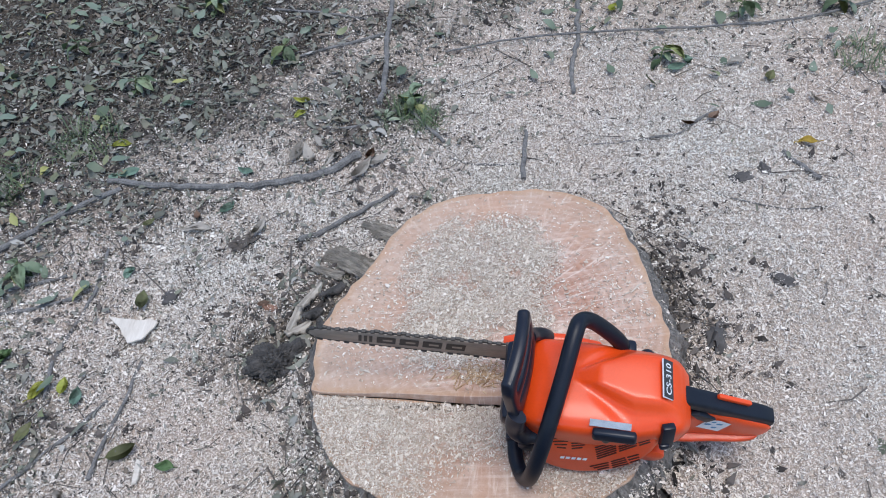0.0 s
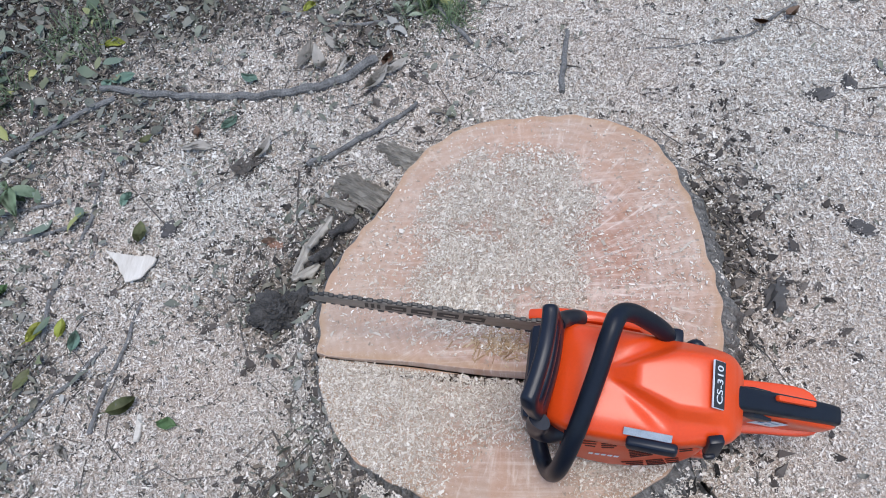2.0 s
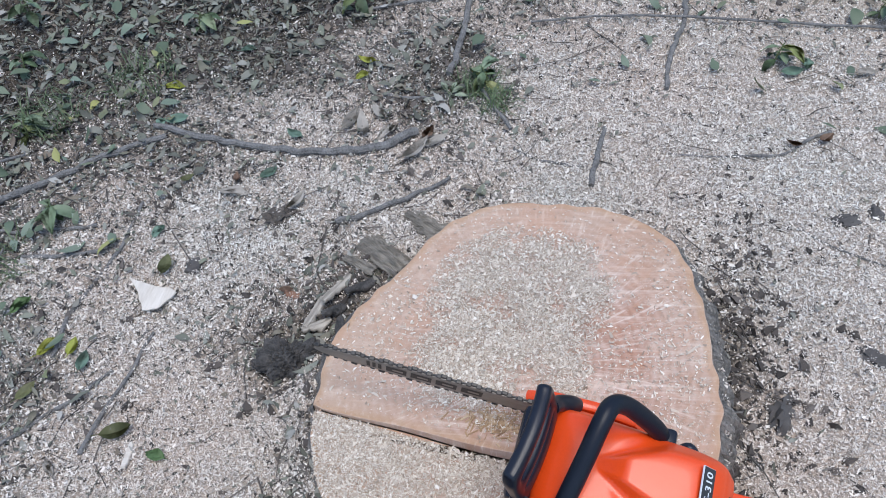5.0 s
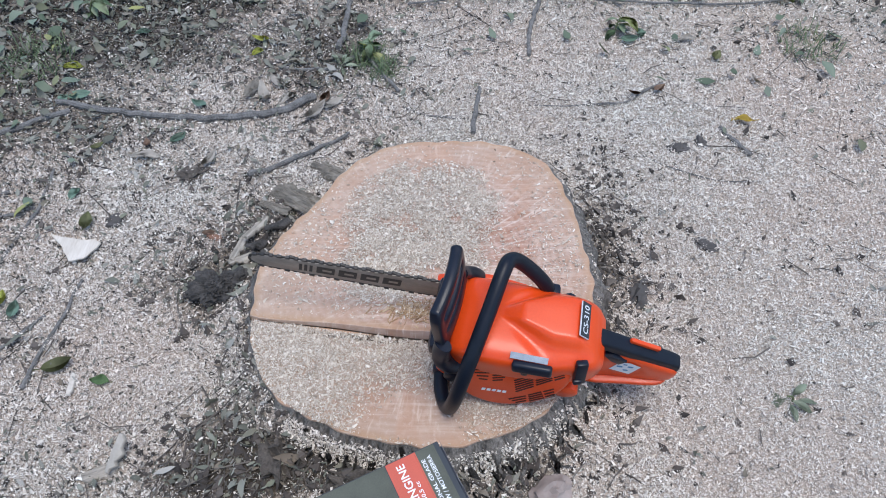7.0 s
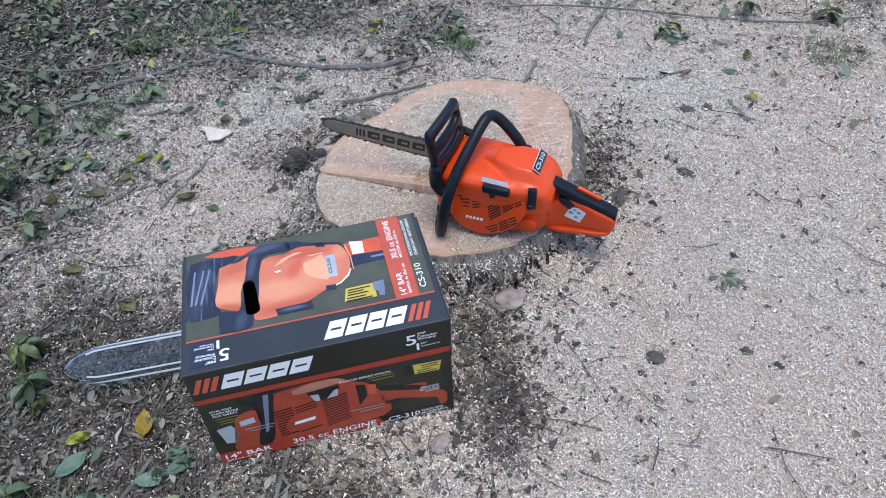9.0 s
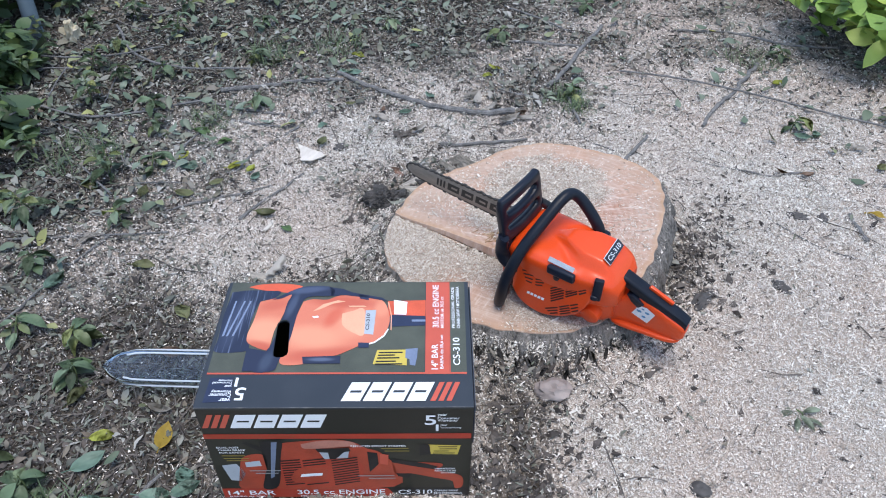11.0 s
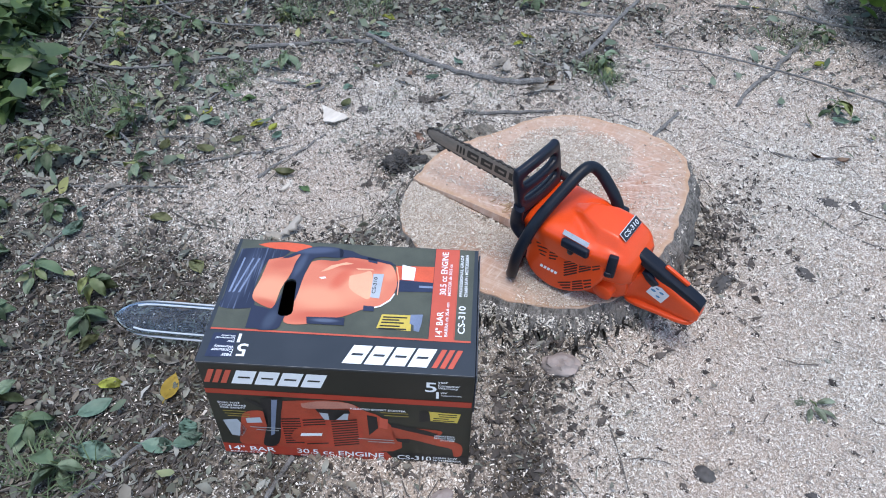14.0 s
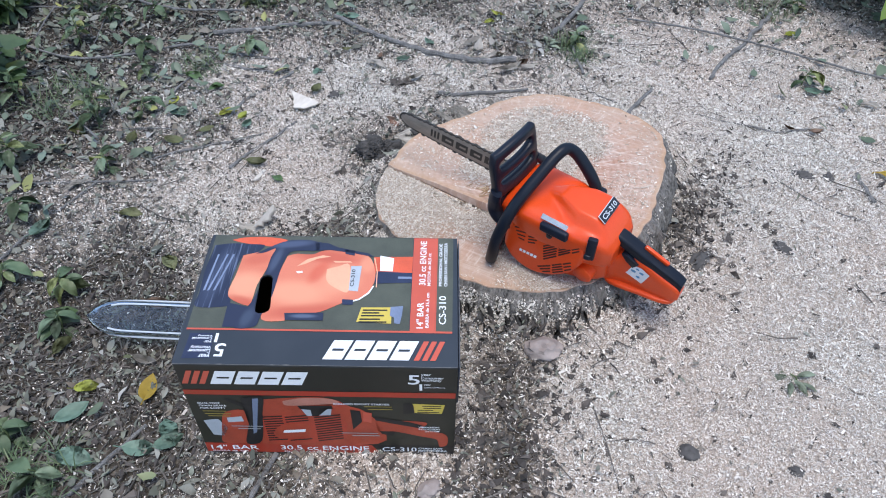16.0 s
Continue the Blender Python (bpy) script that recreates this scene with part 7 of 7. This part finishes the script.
for x, y, spread, count, length in ((-0.105, 1.660, 0.055, 150, 0.060), (-0.045, 1.600, 0.045, 120, 0.055), (-1.02, 1.62, 0.10, 160, 0.07), (-1.22, 1.45, 0.10, 160, 0.08), (-0.36, -0.27, 0.07, 110, 0.06), (-0.46, -0.30, 0.07, 110, 0.06), (-1.30, 0.62, 0.12, 160, 0.08), (-1.08, 0.98, 0.08, 110, 0.06), (1.18, 1.78, 0.09, 120, 0.06), (0.42, 2.30, 0.10, 120, 0.06)):
    grass_tuft(x, y, spread, count, length)


# ---- odd pieces ----
def lump(name, label, category, x, y, size, material, seed, rough=0.35, sink=0.3, turn=0, group="", freq=2.4, sub=3):
    """A broken, uneven lump."""
    bm = bmesh.new()
    bmesh.ops.create_icosphere(bm, subdivisions=sub, radius=1.0)
    for v in bm.verts:
        n = noise.fractal(v.co * freq + Vector((seed, seed * 1.7, 0)), 0.8, 2.0, 4)
        f = noise.cell(v.co * freq * 1.6 + Vector((0, seed, 0)))
        v.co = v.co * (1 + rough * n + 0.35 * rough * f)
        v.co = Vector((v.co.x * size[0] / 2, v.co.y * size[1] / 2, v.co.z * size[2] / 2))
    return solo(name, bm, material, label, category, pose(x, y, gz(x, y) + size[2] * (0.5 - sink), 0, 0, turn), group)


M_CHAR = surface("charred_wood", (0.008, 0.008, 0.008), (0.115, 0.107, 0.10), 260, 60, 0.85, 1.0, 0.006)
M_SOIL = surface("soil_clod", (0.022, 0.019, 0.016), (0.15, 0.128, 0.108), 180, 50, 0.95, 1.0, 0.006)
M_WHITEWOOD = surface("white_wood", (0.42, 0.375, 0.315), (0.62, 0.58, 0.52), 60, 12, 0.8, 0.3, 0.001, grain=(6, 1, 1))
M_ROOT = surface("weathered_wood", (0.15, 0.132, 0.108), (0.52, 0.475, 0.405), 60, 14, 0.9, 1.0, 0.004, grain=(0.5, 5, 2))
M_STONE = surface("dusty_stone", (0.20, 0.165, 0.15), (0.34, 0.29, 0.265), 60, 12, 0.9, 0.5, 0.002)
M_DARKSTONE = surface("dark_stone", (0.04, 0.037, 0.035), (0.10, 0.093, 0.088), 60, 12, 0.85, 0.5, 0.002)
M_PAPER = surface("crumpled_paper", (0.36, 0.30, 0.18), (0.58, 0.52, 0.40), 30, 10, 0.8, 0.3, 0.002)
M_PIPE = surface("blue_grey_plastic", (0.075, 0.11, 0.14), (0.13, 0.17, 0.20), 30, 8, 0.6, 0.1)

def charred_knot(x, y, label, spots, turn):
    """A clump of burnt lumps grown together into one."""
    bm = bmesh.new()
    bmesh.ops.create_icosphere(bm, subdivisions=5, radius=1.0)
    middle = Vector((0.002, -0.002, 0.022))
    for v in bm.verts:
        d = v.co.normalized()
        reach = 0.012
        for dx, dy, dz, r in spots:
            c = Vector((dx, dy, dz)) - middle
            q = r * r - c.length_squared + c.dot(d) ** 2
            if q > 0:
                reach = max(reach, c.dot(d) + math.sqrt(q))
        n = noise.fractal(d * 4.6 + Vector((x, y, 0)), 0.7, 2.0, 5)
        v.co = middle + d * reach * (1 + 0.20 * n + 0.10 * noise.noise((middle + d * reach) * 160) + 0.12 * noise.noise((middle + d * reach) * 420))
    return solo("charred_knot", bm, M_CHAR, label, "wood", pose(x, y, gz(x, y), 0, 0, turn) @ Matrix.Diagonal((1.02, 0.95, 0.9, 1)))


charred_knot(-0.322, 0.812, "black charred wood knot lying beside the stump", [(-0.036, -0.006, 0.018, 0.020), (-0.016, 0.016, 0.028, 0.022), (0.006, -0.010, 0.034, 0.024), (0.026, 0.012, 0.030, 0.020), (0.040, -0.004, 0.022, 0.017), (-0.010, -0.024, 0.018, 0.018), (0.020, -0.024, 0.018, 0.017), (0.048, 0.020, 0.036, 0.014), (-0.040, 0.020, 0.012, 0.014)], 8)
lump("stone", "dusty pinkish-grey broken stone by the stump", "stone", 0.335, 0.400, (0.075, 0.052, 0.050), M_STONE, 7.0, 0.25, 0.35, 25)
lump("stone", "small dark stone half sunk in sawdust", "stone", 0.660, 0.345, (0.040, 0.032, 0.026), M_DARKSTONE, 9.0, 0.2, 0.35, 0)
lump("stone", "pale stone beside the box", "stone", 0.275, 0.035, (0.045, 0.032, 0.030), M_STONE, 12.0, 0.25, 0.3, 60)
lump("bark_piece", "dark bark chunk under the saw handle", "bark", 0.500, 0.655, (0.050, 0.020, 0.018), M_CHAR, 14.0, 0.4, 0.3, 160)
lump("bark_piece", "dark bark chunk on the sawdust", "bark", 0.700, 1.270, (0.055, 0.035, 0.020), M_DARKSTONE, 17.0, 0.5, 0.35, 20)
lump("bark_piece", "dark bark chunk on the sawdust", "bark", 0.760, 1.300, (0.045, 0.030, 0.020), M_DARKSTONE, 18.0, 0.5, 0.35, 80)
lump("bark_piece", "dark moss-grown clod behind the saw", "bark", 0.545, 0.830, (0.070, 0.035, 0.030), M_DARKSTONE, 22.0, 0.6, 0.35, 70)
lump("bark_piece", "grey bark chunk in the sawdust", "bark", 0.705, 0.960, (0.055, 0.030, 0.018), M_DARKSTONE, 23.0, 0.4, 0.4, 150)
lump("bark_piece", "dark bark chunk in the sawdust", "bark", -0.610, 1.020, (0.045, 0.040, 0.020), M_DARKSTONE, 26.0, 0.5, 0.4, 150)
lump("bark_piece", "dark clod near the box", "bark", 0.845, 0.405, (0.030, 0.022, 0.016), M_DARKSTONE, 27.0, 0.3, 0.4, 10)
lump("clod", "dark soil clod on the sawdust", "clod", -0.470, 1.180, (0.060, 0.050, 0.020), M_SOIL, 31.0, 0.9, 0.42, 10)
lump("clod", "dark soil clod on the sawdust", "clod", -0.100, 0.330, (0.080, 0.050, 0.022), M_SOIL, 33.0, 0.9, 0.42, 50)
lump("clod", "dark soil clod before the stump", "clod", -0.130, 0.450, (0.075, 0.050, 0.030), M_SOIL, 35.0, 0.9, 0.42, 120)
lump("clod", "dark soil clod before the stump", "clod", 0.020, 0.400, (0.085, 0.045, 0.030), M_SOIL, 37.0, 0.9, 0.42, 170)
lump("clod", "dark soil clod beside the box", "clod", 0.345, 0.180, (0.040, 0.030, 0.018), M_SOIL, 39.0, 0.9, 0.42, 30)

# the white wood chip: a thin curled wedge
bm = slab([(-0.055, 0.036), (-0.050, 0.030), (-0.030, 0.024), (-0.010, 0.019), (0.014, 0.014), (0.032, 0.015), (0.046, 0.009), (0.041, -0.003), (0.034, -0.012), (0.026, -0.026), (0.014, -0.030), (0.001, -0.031), (-0.006, -0.020), (-0.016, -0.010), (-0.024, 0.003), (-0.036, 0.014), (-0.052, 0.028)], 0.005, 0.0008)
bmesh.ops.subdivide_edges(bm, edges=bm.edges[:], cuts=1)
for v in bm.verts:
    v.co.z += 0.006 * math.sin(30 * v.co.x + 1) + 5.0 * v.co.y ** 2 + 0.003 * noise.noise(v.co * 60)
solo("wood_chip", bm, M_WHITEWOOD, "white curled wedge of fresh wood", "wood chip", pose(-0.668, 0.932, gz(-0.668, 0.932) + 0.007, 6, -4, 0) @ Matrix.Diagonal((1.25, 1.25, 1, 1)))


def splinter(name, label, x, y, length, width, thick, turn, lean, material, seed, lift=0.0, group=""):
    """A split slab with torn ends."""
    r = random.Random(seed)
    n = 9
    edge = [(-length / 2 + length * k / n, width / 2 * (0.45 + 0.55 * math.sin(math.pi * (k + 0.6) / (n + 1.2))) + r.uniform(-0.12, 0.12) * width) for k in range(n + 1)]
    back = [(px, -py + r.uniform(-0.12, 0.12) * width) for px, py in edge[::-1]]
    bm = slab(edge + back, thick, thick * 0.25)
    for v in bm.verts:
        v.co.z += 0.12 * length * (v.co.x / length) ** 2 - 1.2 * v.co.y ** 2 / max(width, 0.01) + 0.15 * thick * noise.noise(v.co * 90)
    return solo(name, bm, material, label, "bark" if "bark" in name else "wood chip", pose(x, y, gz(x, y) + lift, 0, lean, turn), group)


def bark_slab(label, x, y, length, width, thick, turn, lean, seed):
    """A chunk of old bark: lengthwise ridges, ragged ends, some thickness."""
    nx, ny = 18, 13
    bm = bmesh.new()
    grid = []
    for j in range(ny):
        v = j / (ny - 1) - 0.5
        end0, end1 = (0.10 * noise.noise(Vector((seed, v * 9, q))) for q in (1.0, 5.0))
        row = []
        for i in range(nx):
            u = i / (nx - 1) - 0.5
            u = u * (1 + (end1 if u > 0 else end0) * 3.0 * abs(u))
            px, py = u * length, v * width * (1 + 0.35 * noise.noise(Vector((u * 4, seed, 2))))
            pz = thick * (0.8 * math.cos(math.pi * v * 0.9) + 0.55 * noise.noise(Vector((px * 14, py * 190, seed))) + 0.3 * noise.noise(Vector((px * 70, py * 300, seed))))
            row.append(bm.verts.new((px, py, pz)))
        grid.append(row)
    for a, b in zip(grid, grid[1:]):
        for i in range(nx - 1):
            bm.faces.new((a[i], a[i + 1], b[i + 1], b[i]))
    bmesh.ops.solidify(bm, geom=bm.faces[:], thickness=thick * 0.6)
    return solo("bark_slab", bm, M_ROOT, label, "bark", pose(x, y, gz(x, y) + 0.010, 0, lean, turn), "bark slabs", smooth=False)


for k, (x, y, ln, wd, th, turn, lean) in enumerate(((-0.200, 1.082, 0.135, 0.056, 0.016, -38, -10), (-0.133, 1.180, 0.118, 0.050, 0.016, -34, -10), (-0.245, 1.055, 0.080, 0.024, 0.009, -25, -6))):
    bark_slab("weathered brown bark slab leaning on the stump", x, y, ln, wd, th, turn, lean, k + 50)
for k, (x, y, ln, turn, lean) in enumerate(((-0.275, 0.985, 0.10, 75, 20), (-0.255, 0.940, 0.09, 60, 28), (-0.300, 0.930, 0.11, 85, 14), (-0.240, 0.895, 0.07, 110, 25), (-0.285, 0.890, 0.06, 40, 10), (-0.225, 1.000, 0.08, 50, 18))):
    splinter("bark_strip", "dark curled bark strip beside the stump", x, y, ln, 0.020, 0.006, turn, lean, M_CHAR if k % 2 else M_ROOT, k + 70, 0.015, "bark strips")
splinter("wood_splinter", "reddish wood sliver on the sawdust", -0.366, 0.968, 0.034, 0.018, 0.006, -10, 4, leaf_colour("red_wood", (0.15, 0.075, 0.045), (0.23, 0.12, 0.075)), 90, 0.002)
splinter("wood_splinter", "upright pale brown splinter behind the box", -0.415, 0.452, 0.070, 0.020, 0.008, 70, -30, M_PALE, 91, 0.028)
splinter("wood_splinter", "pale brown wood piece beside the box", -0.440, 0.430, 0.070, 0.026, 0.008, 30, 5, M_ROOT, 92, 0.006)
splinter("wood_splinter", "pale fresh splinter in front of the box", -0.560, 0.600, 0.050, 0.016, 0.006, 100, 5, M_WHITEWOOD, 93, 0.003)
# crumpled wrapper and a blue-grey pipe in the brush
lump("paper_wrapper", "crumpled cream paper wrapper in the brush", "litter", -1.975, 1.185, (0.060, 0.04, 0.085), M_PAPER, 41.0, 0.6, 0.05, 60, freq=2.2)
pb = Vector((-2.13, 1.14, gz(-2.13, 1.14)))
solo("pipe", tube(bmesh.new(), [Vector((0, 0, -0.02)), Vector((-0.03, 0.03, 0.25)), Vector((-0.07, 0.06, 0.52))], 0.030, 18), M_PIPE, "leaning blue-grey plastic pipe in the brush", "pipe", Matrix.Translation(pb))
